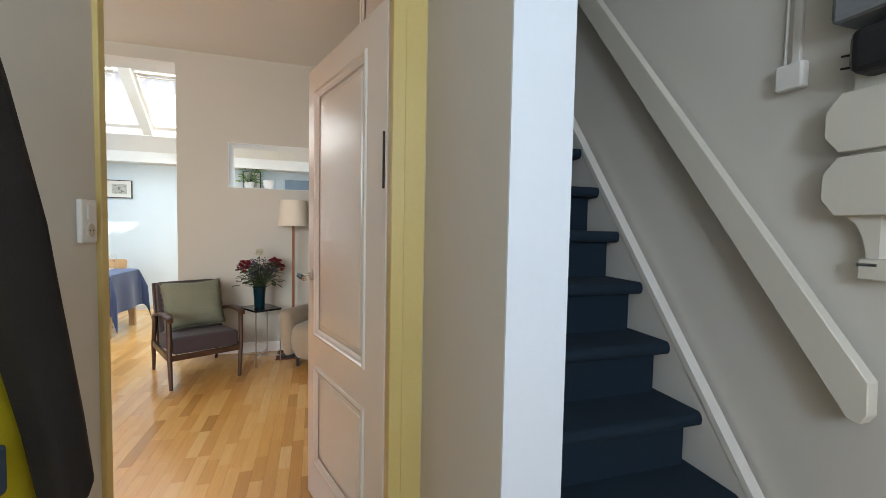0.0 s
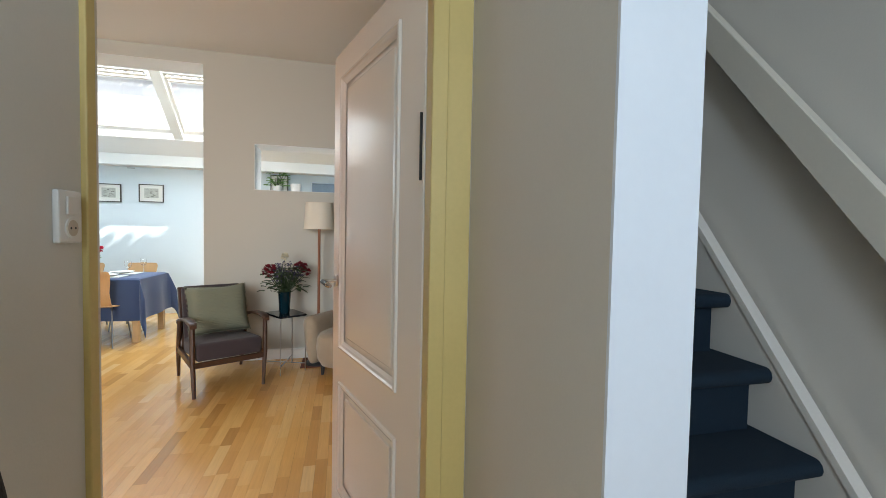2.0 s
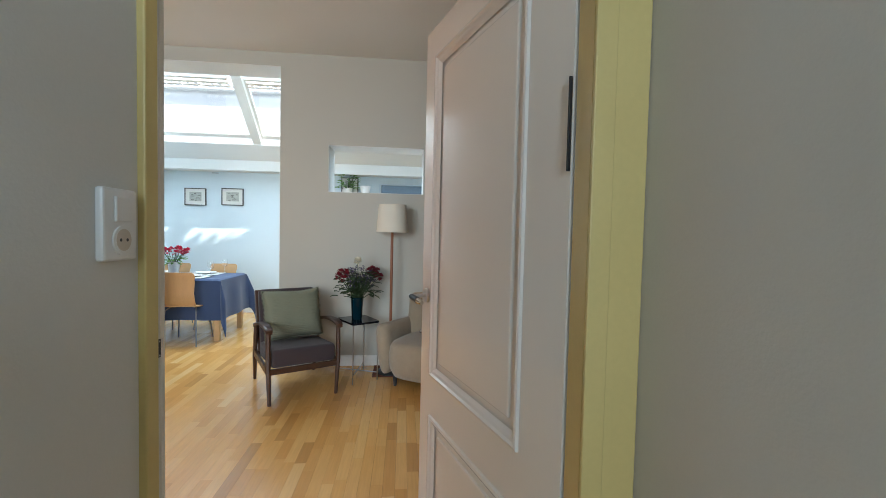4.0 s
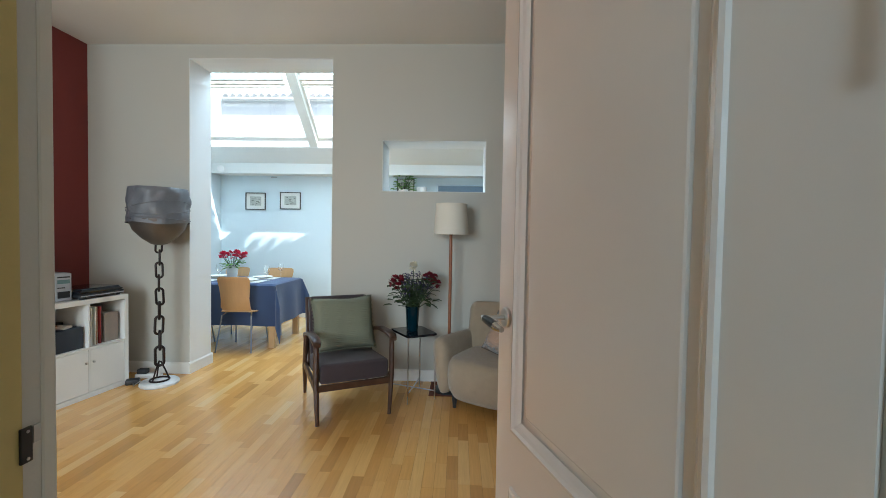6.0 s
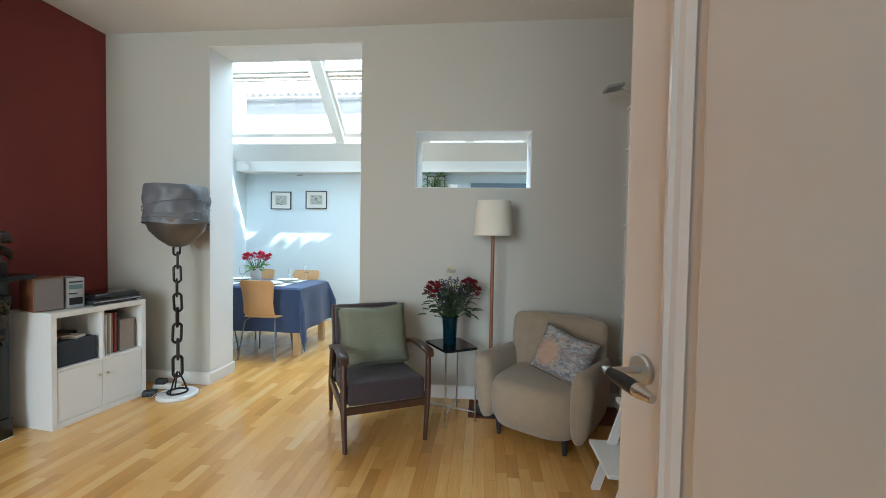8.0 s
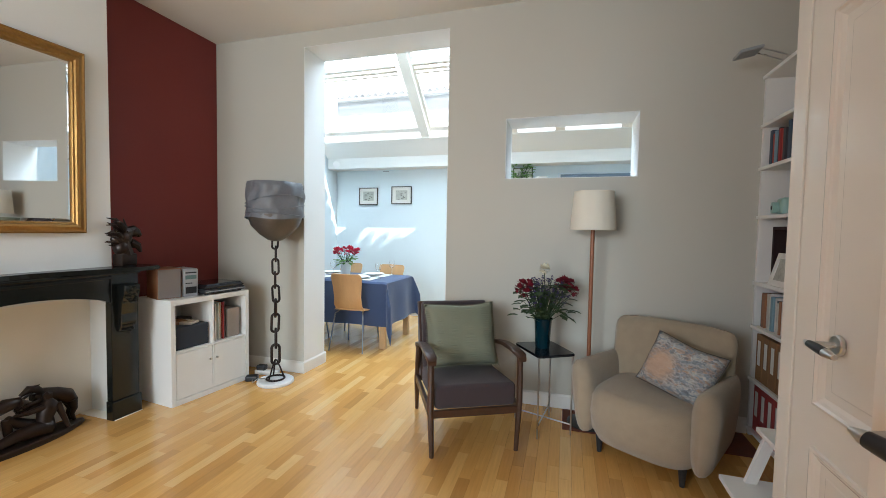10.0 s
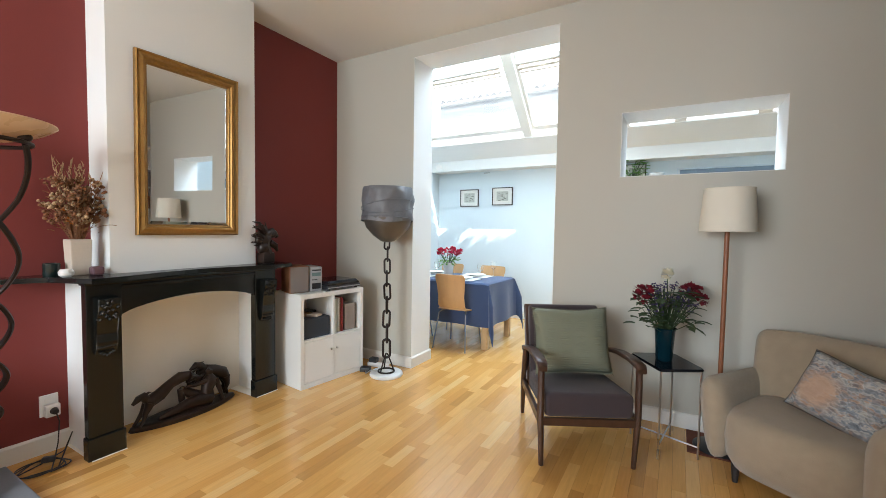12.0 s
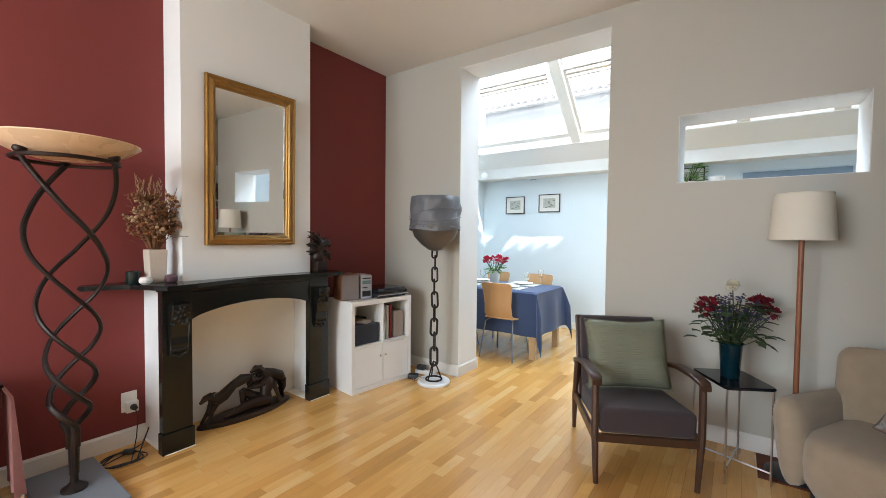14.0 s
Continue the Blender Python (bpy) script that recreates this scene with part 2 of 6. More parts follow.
# ---- the structure ----
CEILING, BACK, DEEP = 3.066, 4.88, 5.21
FARW, LEFT = 7.62, -3.5
OPEN_L, OPEN_R, OPEN_T = -2.527, -1.181, 2.936
structure("floor", B(-4.2, 2.2, -1.72, 7.9, -0.2, -0.014), JOINT, "screed under oak strip floor", "floor")
structure("ceiling_1", B(-3.7, 2.2, -1.72, 5.0, CEILING, CEILING + 0.2), CEIL, "smooth off-white plaster ceiling", "ceiling")
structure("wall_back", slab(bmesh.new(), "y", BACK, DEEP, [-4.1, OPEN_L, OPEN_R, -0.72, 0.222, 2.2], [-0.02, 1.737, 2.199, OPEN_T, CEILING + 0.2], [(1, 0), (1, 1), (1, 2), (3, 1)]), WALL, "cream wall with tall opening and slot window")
structure("wall_left", B(LEFT - 0.2, LEFT, -1.6, BACK, -0.02, CEILING), RED, "matt dark red party wall")
structure("wall_right", B(0.478, 0.608, 0.842, 3.30, -0.02, CEILING), HALL_WALL, "thin off-white partition beside the stairs")
structure("wall_door", slab(bmesh.new(), "y", 1.44, 1.53, [-0.49, -0.425, 0.37, 0.478], [-0.02, 2.115, CEILING], [(1, 0)]), HALL_WALL, "hall wall with a door opening")
structure("wall_hall_left", B(-0.49, -0.388, -1.6, 1.44, -0.02, CEILING), HALL_WALL, "off-white hall wall with coats")
structure("wall_stair", B(1.40, 1.5, -1.6, 3.5, -0.02, 5.2), HALL_WALL, "off-white wall along the stairs")
structure("wall_front_hall", slab(bmesh.new(), "y", -1.72, -1.6, [-0.49, 0.08, 0.82, 1.5], [-0.02, 1.4, 2.4, CEILING], [(1, 1)]), HALL_WALL, "hall end wall with front door glass")
structure("wall_street", slab(bmesh.new(), "y", -1.72, -1.6, [-3.7, -3.3, -1.0, -0.49], [-0.02, 0.75, 2.75, CEILING], [(1, 1)]), WALL, "street wall with tall window")
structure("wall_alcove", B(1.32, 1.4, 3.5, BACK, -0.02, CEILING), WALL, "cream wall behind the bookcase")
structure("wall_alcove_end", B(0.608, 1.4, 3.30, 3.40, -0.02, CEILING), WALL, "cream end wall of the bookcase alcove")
# chimney breast
bm = bmesh.new()
box(bm, LEFT, -3.25, 2.765, 3.73, 1.0, CEILING)
structure("chimney_breast", bm, WHITE_WALL, "white plastered chimney breast", "chimney breast")
structure("hearth_cheek", B(LEFT, -3.2, 2.635, 2.70, 0.0, 1.0), WHITE_WALL, "white plastered cheek of the hearth", "chimney breast")
structure("hearth_cheek", B(LEFT, -3.2, 3.74, 3.83, 0.0, 1.0), WHITE_WALL, "white plastered cheek of the hearth", "chimney breast")
structure("hearth_back", B(LEFT + 0.004, LEFT + 0.012, 2.70, 3.74, 0.0, 0.86), HEARTH, "cream plastered back of the hearth", "chimney breast")
structure("hearth_soffit", B(LEFT + 0.012, -3.22, 2.70, 3.74, 0.86, 1.0), WHITE_WALL, "white plastered soffit of the hearth", "chimney breast")

# garden room
structure("wall_far", B(-4.1, 2.2, FARW, FARW + 0.25, -0.02, 2.7), BLUE_WALL, "pale blue-white wall of the garden room")
structure("wall_garden_left", B(-4.05, -3.85, DEEP, FARW, -0.02, 4.6), BLUE_WALL, "pale blue-white side wall of the garden room")
structure("wall_garden_right", B(2.0, 2.2, DEEP, FARW, -0.02, 4.6), BLUE_WALL, "pale blue-white side wall of the garden room")
structure("beam_far", B(-3.85, 2.0, 7.36, FARW, 2.255, 2.41), WHITE_WALL, "white boxed beam along the far wall", "beam")
bm = bmesh.new()
prism(bm, [(7.36, 2.41), (FARW, 2.41), (FARW, 2.62), (7.09, 2.62), (7.09, 2.60)], "x", -3.85, 2.0)
structure("sill_roof", bm, WHITE_WALL, "white sloping plaster under the roof glass", "soffit")

# ---- more materials ----
WALNUT = mat("dark_walnut", (0.058, 0.025, 0.013), 0.38, vary=0.25, scale=7, grain=70, bump=0.05, stretch=(6, 6, 0.8))
TEAK = mat("reddish_wood_pole", (0.26, 0.095, 0.04), 0.4, vary=0.2, scale=6, grain=60, bump=0.04, stretch=(5, 5, 0.6))
BIRCH = mat("beech_veneer", (0.55, 0.32, 0.14), 0.4, vary=0.1, scale=5, grain=50, bump=0.02, stretch=(5, 1, 1))
PINE = mat("pale_pine", (0.55, 0.36, 0.18), 0.5, vary=0.1, scale=6, grain=60, bump=0.03, stretch=(5, 5, 0.7))
PLUM = mat("plum_grey_upholstery", (0.046, 0.031, 0.034), 0.95, vary=0.12, scale=12, grain=600, bump=0.4, sheen=0.12)
BOUCLE = mat("beige_boucle", (0.36, 0.285, 0.195), 0.95, vary=0.13, scale=16, grain=330, bump=0.7, sheen=0.3)
LINEN = mat("cream_linen_shade", (0.72, 0.67, 0.56), 0.9, vary=0.04, scale=5, grain=500, bump=0.25)
WHITE_LAC = mat("white_foil_board", (0.79, 0.78, 0.75), 0.45, vary=0.02, scale=3, grain=120, bump=0.02)
CLOTH_BLUE = mat("dark_blue_tablecloth", (0.040, 0.068, 0.155), 0.9, vary=0.12, scale=4, grain=400, bump=0.2, sheen=0.2)
GILT = mat("antique_gilt", (0.44, 0.255, 0.075), 0.38, metal=0.75, vary=0.28, scale=16, grain=70, bump=0.15, second=(0.20, 0.095, 0.025))
BRONZE = mat("dark_bronze", (0.028, 0.015, 0.010), 0.38, metal=0.35, vary=0.3, scale=14, grain=60, bump=0.12)
GREYFAB = mat("grey_plastic_cover", (0.15, 0.155, 0.17), 0.45, vary=0.12, scale=9, grain=60, bump=0.1)
BOWL_MET = mat("dull_bronze_bowl", (0.13, 0.115, 0.10), 0.42, metal=0.5, vary=0.15, scale=10, grain=90, bump=0.08)
STONE_W = mat("white_marble", (0.72, 0.71, 0.69), 0.35, vary=0.05, scale=5, grain=30, bump=0.01)
SLATE = mat("grey_stone_slab", (0.20, 0.215, 0.235), 0.55, vary=0.1, scale=6, grain=80, bump=0.1)
ALABASTER = mat("amber_glass_bowl", (0.70, 0.52, 0.34), 0.28, vary=0.06, scale=4, grain=30, bump=0.01)
TEAL_GLAZE = mat("teal_glaze", (0.005, 0.026, 0.038), 0.18, vary=0.2, scale=8, grain=40, bump=0.02)
CREAM_CLAY = mat("cream_ceramic", (0.60, 0.52, 0.43), 0.6, vary=0.06, scale=10, grain=90, bump=0.05)
WHITE_CLAY = mat("white_ceramic", (0.80, 0.79, 0.77), 0.3, vary=0.02)
BLACK_GLASS = mat("black_glass_top", (0.012, 0.013, 0.018), 0.1, vary=0.1, rvary=0.04, bump=0.0)
LEAF = mat("leaf_green", (0.045, 0.075, 0.028), 0.6, vary=0.3, scale=30, grain=120, bump=0.1)
LEAF_BRIGHT = mat("fresh_leaf_green", (0.15, 0.33, 0.05), 0.6, vary=0.25, scale=30)
PETAL_RED = mat("crimson_petal", (0.19, 0.006, 0.018), 0.7, vary=0.3, scale=40)
PETAL_PINK = mat("bright_red_petal", (0.60, 0.015, 0.07), 0.7, vary=0.2, scale=40)
PETAL_WHITE = mat("cream_petal", (0.78, 0.72, 0.55), 0.7, vary=0.08, scale=40)
PETAL_VIOLET = mat("violet_petal", (0.075, 0.055, 0.14), 0.75, vary=0.3, scale=60)
DRY = mat("dried_grass_brown", (0.22, 0.095, 0.04), 0.85, vary=0.35, scale=40, grain=160)
DRY_GOLD = mat("dried_leaf_gold", (0.27, 0.13, 0.04), 0.8, vary=0.35, scale=30, grain=160)
DRY_ORANGE = mat("dried_flower_orange", (0.50, 0.17, 0.03), 0.8, vary=0.3, scale=40, grain=160)
DRY_PALE = mat("dried_grass_straw", (0.42, 0.28, 0.15), 0.85, vary=0.25, scale=40, grain=160)
FLOOR_SHADE_RED = mat("dark_red_floor_shade", (0.15, 0.045, 0.022), 0.95, vary=0.3, scale=14, grain=300, bump=0.5)
JACKET = mat("dark_brown_coat", (0.009, 0.006, 0.005), 0.9, vary=0.2, scale=8, grain=300, bump=0.25)
HIVIS = mat("yellow_rain_cloth", (0.62, 0.52, 0.01), 0.75, vary=0.08, scale=9, grain=200, bump=0.15)
JACKET_BLUE = mat("slate_blue_cloth", (0.05, 0.08, 0.12), 0.8, vary=0.1)
PINK_KNIT = mat("dusty_pink_knit", (0.52, 0.29, 0.28), 0.95, vary=0.15, scale=20, grain=200, bump=0.6)
CREAM_KNIT = mat("cream_wool", (0.62, 0.55, 0.45), 0.95, vary=0.1, scale=20, grain=200, bump=0.6)
PAPER = mat("white_paper", (0.74, 0.73, 0.68), 0.8, vary=0.03)
PRINT = mat("grey_print", (0.50, 0.50, 0.45), 0.8, vary=0.3, scale=25, grain=90)
DARKFRAME = mat("dark_picture_frame", (0.05, 0.04, 0.035), 0.5, vary=0.1)
SPEAKER_WOOD = mat("walnut_veneer_box", (0.24, 0.10, 0.045), 0.45, vary=0.15, scale=6, grain=60, stretch=(1, 1, 6))
GRILLE = mat("grey_speaker_cloth", (0.20, 0.17, 0.155), 0.95, vary=0.08, grain=600, bump=0.3)
SILVER = mat("silver_plastic", (0.42, 0.43, 0.45), 0.4, metal=0.3, vary=0.04)
CABLE = mat("black_cable", (0.012, 0.012, 0.012), 0.5, vary=0.1)
BLUE_PRINT = mat("blue_picture", (0.16, 0.22, 0.29), 0.5, vary=0.2, scale=4)
PALE_FRAME = mat("pale_blue_frame", (0.62, 0.72, 0.80), 0.4, vary=0.03)
BOARD = mat("brown_kraft_board", (0.26, 0.13, 0.055), 0.8, vary=0.15, scale=10)
DARK_IN = mat("dark_interior", (0.03, 0.012, 0.012), 0.9, vary=0.2)
BOOKS = [mat("book_cover", c, 0.6, vary=0.12, scale=20) for c in ((0.30, 0.03, 0.03), (0.36, 0.05, 0.03), (0.05, 0.08, 0.12), (0.20, 0.32, 0.38), (0.05, 0.05, 0.06), (0.55, 0.53, 0.48), (0.30, 0.14, 0.07), (0.10, 0.16, 0.20), (0.62, 0.6, 0.58))]
MINT = mat("mint_plastic", (0.32, 0.50, 0.46), 0.4, vary=0.03)
MIRROR = mat("mirror_silver", (0.90, 0.91, 0.90), 0.02, metal=1.0, vary=0.0, rvary=0.0, bump=0.0)


def weave(name, a, b, scale, bump):
    """A patchy cloth of two colours with a coarse weave."""
    m = mat(name, a, 0.95, vary=0.1, scale=scale, grain=420, bump=bump, second=b)
    return m


CUSHION_GREEN = weave("sage_waffle_cloth", (0.215, 0.22, 0.155), (0.17, 0.178, 0.122), 9, 0.35)
wnodes, wlinks = CUSHION_GREEN.node_tree.nodes, CUSHION_GREEN.node_tree.links
wave = wnodes.new("ShaderNodeTexWave")
wave.bands_direction = "Z"
wave.inputs["Scale"].default_value, wave.inputs["Distortion"].default_value = 22, 1.2
wtc = wnodes.new("ShaderNodeTexCoord")
wlinks.new(wtc.outputs["Object"], wave.inputs["Vector"])
wb = wnodes.new("ShaderNodeBump")
wb.inputs["Strength"].default_value, wb.inputs["Distance"].default_value = 0.45, 0.005
wave2 = wnodes.new("ShaderNodeTexWave")
wave2.bands_direction = "X"
wave2.inputs["Scale"].default_value, wave2.inputs["Distortion"].default_value = 3, 4
wlinks.new(wtc.outputs["Object"], wave2.inputs["Vector"])
wmul = wnodes.new("ShaderNodeMath")
wmul.operation = "MULTIPLY"
wlinks.new(wave.outputs["Fac"], wmul.inputs[0])
wlinks.new(wave2.outputs["Fac"], wmul.inputs[1])
wlinks.new(wmul.outputs[0], wb.inputs["Height"])
wlinks.new(wb.outputs["Normal"], wnodes["Principled BSDF"].inputs["Normal"])

CUSHION_PRINT = bpy.data.materials.new("printed_cushion_cloth")
CUSHION_PRINT.use_nodes = True
pn, pl = CUSHION_PRINT.node_tree.nodes, CUSHION_PRINT.node_tree.links
ptc, pno, pvo = pn.new("ShaderNodeTexCoord"), pn.new("ShaderNodeTexNoise"), pn.new("ShaderNodeTexVoronoi")
pno.inputs["Scale"].default_value, pno.inputs["Detail"].default_value = 11, 6
pvo.inputs["Scale"].default_value = 42
pvo.inputs["Randomness"].default_value = 1.0
pmap = pn.new("ShaderNodeMapping")
pmap.inputs["Scale"].default_value = (1.0, 1.0, 2.2)
pmap.inputs["Rotation"].default_value = (0, 0.6, 0)
pl.new(ptc.outputs["Object"], pmap.inputs["Vector"])
pr = pn.new("ShaderNodeValToRGB")
pe = pr.color_ramp.elements
pe[0].position, pe[0].color = 0.30, (0.18, 0.20, 0.22, 1)
pe[1].position, pe[1].color = 0.72, (0.46, 0.43, 0.38, 1)
for p, c in ((0.42, (0.28, 0.31, 0.34, 1)), (0.47, (0.47, 0.45, 0.41, 1)), (0.52, (0.20, 0.21, 0.23, 1)), (0.57, (0.42, 0.31, 0.24, 1)), (0.62, (0.24, 0.26, 0.28, 1))):
    k = pe.new(p)
    k.color = c
pm = pn.new("ShaderNodeMix")
pm.data_type, pm.blend_type = "RGBA", "SOFT_LIGHT"
pm.inputs["Factor"].default_value = 0.55
pwarp, pbend = pn.new("ShaderNodeTexNoise"), pn.new("ShaderNodeVectorMath")
pwarp.inputs["Scale"].default_value, pwarp.inputs["Detail"].default_value = 24, 3
pbend.operation = "MULTIPLY_ADD"
pbend.inputs[1].default_value = (0.09, 0.09, 0.09)
pl.new(ptc.outputs["Object"], pwarp.inputs["Vector"])
pl.new(pwarp.outputs["Color"], pbend.inputs[0])
pl.new(pmap.outputs["Vector"], pbend.inputs[2])
pl.new(pbend.outputs["Vector"], pvo.inputs["Vector"])
pl.new(pvo.outputs["Position"], pno.inputs["Vector"])
pl.new(pno.outputs["Fac"], pr.inputs["Fac"])
pl.new(pr.outputs["Color"], pm.inputs["A"])
pl.new(pvo.outputs["Distance"], pm.inputs["B"])
# one soft orange flower off the middle over grey-blue brush strokes
pgr = pn.new("ShaderNodeVectorMath")
pgr.operation = "DISTANCE"
pgr.inputs[1].default_value = (-0.09, -0.05, -0.03)
pl.new(ptc.outputs["Object"], pgr.inputs[0])
pwob = pn.new("ShaderNodeMath")
pwob.operation = "MULTIPLY_ADD"
pwob.inputs[1].default_value = 0.16
pl.new(pno.outputs["Fac"], pwob.inputs[0])
pl.new(pgr.outputs["Value"], pwob.inputs[2])
pmask = pn.new("ShaderNodeMapRange")
pmask.inputs["From Min"].default_value, pmask.inputs["From Max"].default_value = 0.15, 0.20
pmask.inputs["To Min"].default_value, pmask.inputs["To Max"].default_value = 0.85, 0.0
pl.new(pwob.outputs[0], pmask.inputs["Value"])
pflow = pn.new("ShaderNodeMix")
pflow.data_type = "RGBA"
pflow.inputs["B"].default_value = (0.50, 0.33, 0.22, 1)
pl.new(pmask.outputs["Result"], pflow.inputs["Factor"])
pl.new(pm.outputs["Result"], pflow.inputs["A"])
pl.new(pflow.outputs["Result"], pn["Principled BSDF"].inputs["Base Color"])
pn["Principled BSDF"].inputs["Roughness"].default_value = 0.9

# ---- roof glass and outside ----
SLOPE = 0.85


def roof_z(y):
    return 2.62 + (7.1 - y) * SLOPE


for x in (-3.82, -2.15, -0.95, -0.36, 0.41, 1.28):
    bm = bmesh.new()
    prism(bm, [(7.1, roof_z(7.1) - 0.02), (DEEP, roof_z(DEEP) - 0.02), (DEEP, roof_z(DEEP) + 0.14), (7.1, roof_z(7.1) + 0.14)], "x", x - 0.06, x + 0.06)
    solid("rafter", bm, TRIM, "white painted sloping roof rafter", "rafter", group="rafters of the glass roof")
for a, b in ((-3.76, -2.21), (-2.09, -1.01), (-0.89, -0.42), (-0.30, 0.35), (0.47, 1.22)):
    w = thing("roof_window", pose(0, 0, 0), "white framed sloping roof window", "roof window", "roof windows")
    for x0, x1 in ((a, a + 0.035), (b - 0.035, b)):
        bm = bmesh.new()
        prism(bm, [(7.09, roof_z(7.09) + 0.06), (5.35, roof_z(5.35) + 0.06), (5.35, roof_z(5.35) + 0.12), (7.09, roof_z(7.09) + 0.12)], "x", x0, x1)
        part("sash_side", bm, TRIM, w)
    for y in (7.09, 5.40):
        bm = bmesh.new()
        prism(bm, [(y, roof_z(y) + 0.06), (y - 0.05, roof_z(y - 0.05) + 0.06), (y - 0.05, roof_z(y - 0.05) + 0.12), (y, roof_z(y) + 0.12)], "x", a + 0.035, b - 0.035)
        part("sash_rail", bm, TRIM, w)
    bm = bmesh.new()
    prism(bm, [(7.04, roof_z(7.04) + 0.086), (5.40, roof_z(5.40) + 0.086), (5.40, roof_z(5.40) + 0.092), (7.04, roof_z(7.04) + 0.092)], "x", a + 0.035, b - 0.035)
    pane = part("pane", bm, GLASS, w)
    pane.visible_shadow = False
    # rolled blind hanging under the head of the window
    y = 6.28
    blind = thing("rolled_blind", pose(0, y, roof_z(y) - 0.05), "rolled bamboo blind under the roof window", "blind", "blinds")
    for n, (dy, dz) in enumerate(((0, 0), (0.05, -0.035), (0.10, -0.06))):
        part("slat", tube(bmesh.new(), [(a + 0.05, dy, dz), (b - 0.05, dy, dz)], 0.016 if n < 2 else 0.008, 6), CREAM_CLAY, blind)
    part("head_rail", B(a + 0.04, b - 0.04, -0.04, -0.01, -0.01, 0.05), TRIM, blind)
structure("roof_upper", B(-4.1, 2.2, 5.0, 5.5, roof_z(5.38) + 0.14, roof_z(5.38) + 0.3), ZINC, "zinc flashing over the glass roof", "roof")
structure("facade_rear", B(-4.4, 3.5, 4.95, DEEP - 0.004, CEILING + 0.2, 6.52), BRICK_FAR, "light rendered rear wall above the glass roof", "facade")
# unseen eave of the house: a row of curved tiles that nibbles the sunlight
eave = thing("house_roof", pose(0, 0, 0), "grey tiled house roof above the rear wall", "roof")
part("roof_plane", prism(bmesh.new(), [(5.28, 6.48), (1.0, 9.2), (1.0, 9.3), (5.28, 6.58)], "x", -4.4, 8.0), TILE_GREY, eave)
tile_me = None
for i in range(50):
    x = -4.3 + i * 0.245
    if tile_me is None:
        bm = bmesh.new()
        tube(bm, [(0, -0.42, 0.27), (0, 0.06, -0.03)], 0.085, 8, flat=(0.085, 0.05))
        tile_me = mesh_of("roof_tile", bm, TILE_GREY)
    o = new("roof_tile", tile_me)
    o.location, o.parent = (x, 5.30, 6.55), eave
# unseen block, added to keep sun off the far wall's right part
structure("rear_bay", B(3.22, 8.0, DEEP, 5.9, 5.6, 7.9), BRICK_FAR, "unseen block that shades the right-hand roof windows", "facade")
# the house across the gardens: wall, roof and its tiles
EAVE = 5.9
house = thing("neighbour_house", pose(0, 0, 0), "pale rendered house with grey pantile roof", "house")
part("wall", B(-12, 10, 14.75, 15.05, -0.2, EAVE), WHITE_WALL, house)
part("roof", prism(bmesh.new(), [(14.7, EAVE - 0.1), (19, EAVE + 3.4), (19, EAVE + 3.6), (14.7, EAVE + 0.05)], "x", -12, 10), TILE_GREY, house)
bm = bmesh.new()
for i in range(90):
    x = -12 + i * 0.245
    tube(bm, [(x, 14.62, EAVE), (x, 18.9, EAVE + 3.55)], 0.08, 6)
tagged(part("roof_tiles", bm, TILE_GREY, house), kind="stuff")
part("gutter", tube(bmesh.new(), [(-12, 14.6, EAVE - 0.12), (10, 14.6, EAVE - 0.12)], 0.06, 8), TRIM, house)
for x in (-8.0, -5.2, -2.4, 0.6, 3.6):
    w = part("window", B(x, x + 1.1, 14.72, 14.749, 1.6, 3.4), TRIM, house)
    part("pane", B(x + 0.08, x + 1.02, 14.71, 14.719, 1.68, 3.32), BLACK_GLASS, w)
structure("ground", B(-60, 60, 7.87, 80, -0.3, -0.2), SLATE, "grey paved garden ground", "ground")

# ---- trims of the rooms ----


def base_run(name, bm):
    return structure(name, bm, TRIM, "white painted baseboard with rounded top", "baseboard")


def base_y(y, x0, x1, out=-1, z=0.105):
    """A baseboard on a wall that faces -y (out=-1) or +y."""
    bm = bmesh.new()
    d = 0.016 * out
    prism(bm, [(y, 0.0), (y + d, 0.0), (y + d, z - 0.012), (y + d * 0.5, z), (y, z)], "x", x0, x1)
    return bm


def base_x(x, y0, y1, out=1, z=0.105):
    bm = bmesh.new()
    d = 0.016 * out
    prism(bm, [(x, 0.0), (x + d, 0.0), (x + d, z - 0.012), (x + d * 0.5, z), (x, z)], "y", y0, y1)
    return bm


base_run("baseboard_back_left", base_y(BACK, -3.48, OPEN_L))
base_run("baseboard_back_right", base_y(BACK, OPEN_R, 0.95))
base_run("baseboard_reveal_left", base_x(OPEN_L, BACK - 0.016, DEEP + 0.016, 1))
base_run("baseboard_reveal_right", base_x(OPEN_R, BACK - 0.016, DEEP + 0.016, -1))
base_run("baseboard_left_front", base_x(LEFT, -1.59, 2.635))
base_run("baseboard_left_back", base_x(LEFT, 3.83, BACK - 0.016))
base_run("baseboard_far", base_y(FARW, -3.85, 2.0, z=0.09))
base_run("baseboard_hall", base_x(-0.388, -1.5, 1.36))
base_run("baseboard_hall_right", base_x(0.478, 0.842, 1.42, -1))

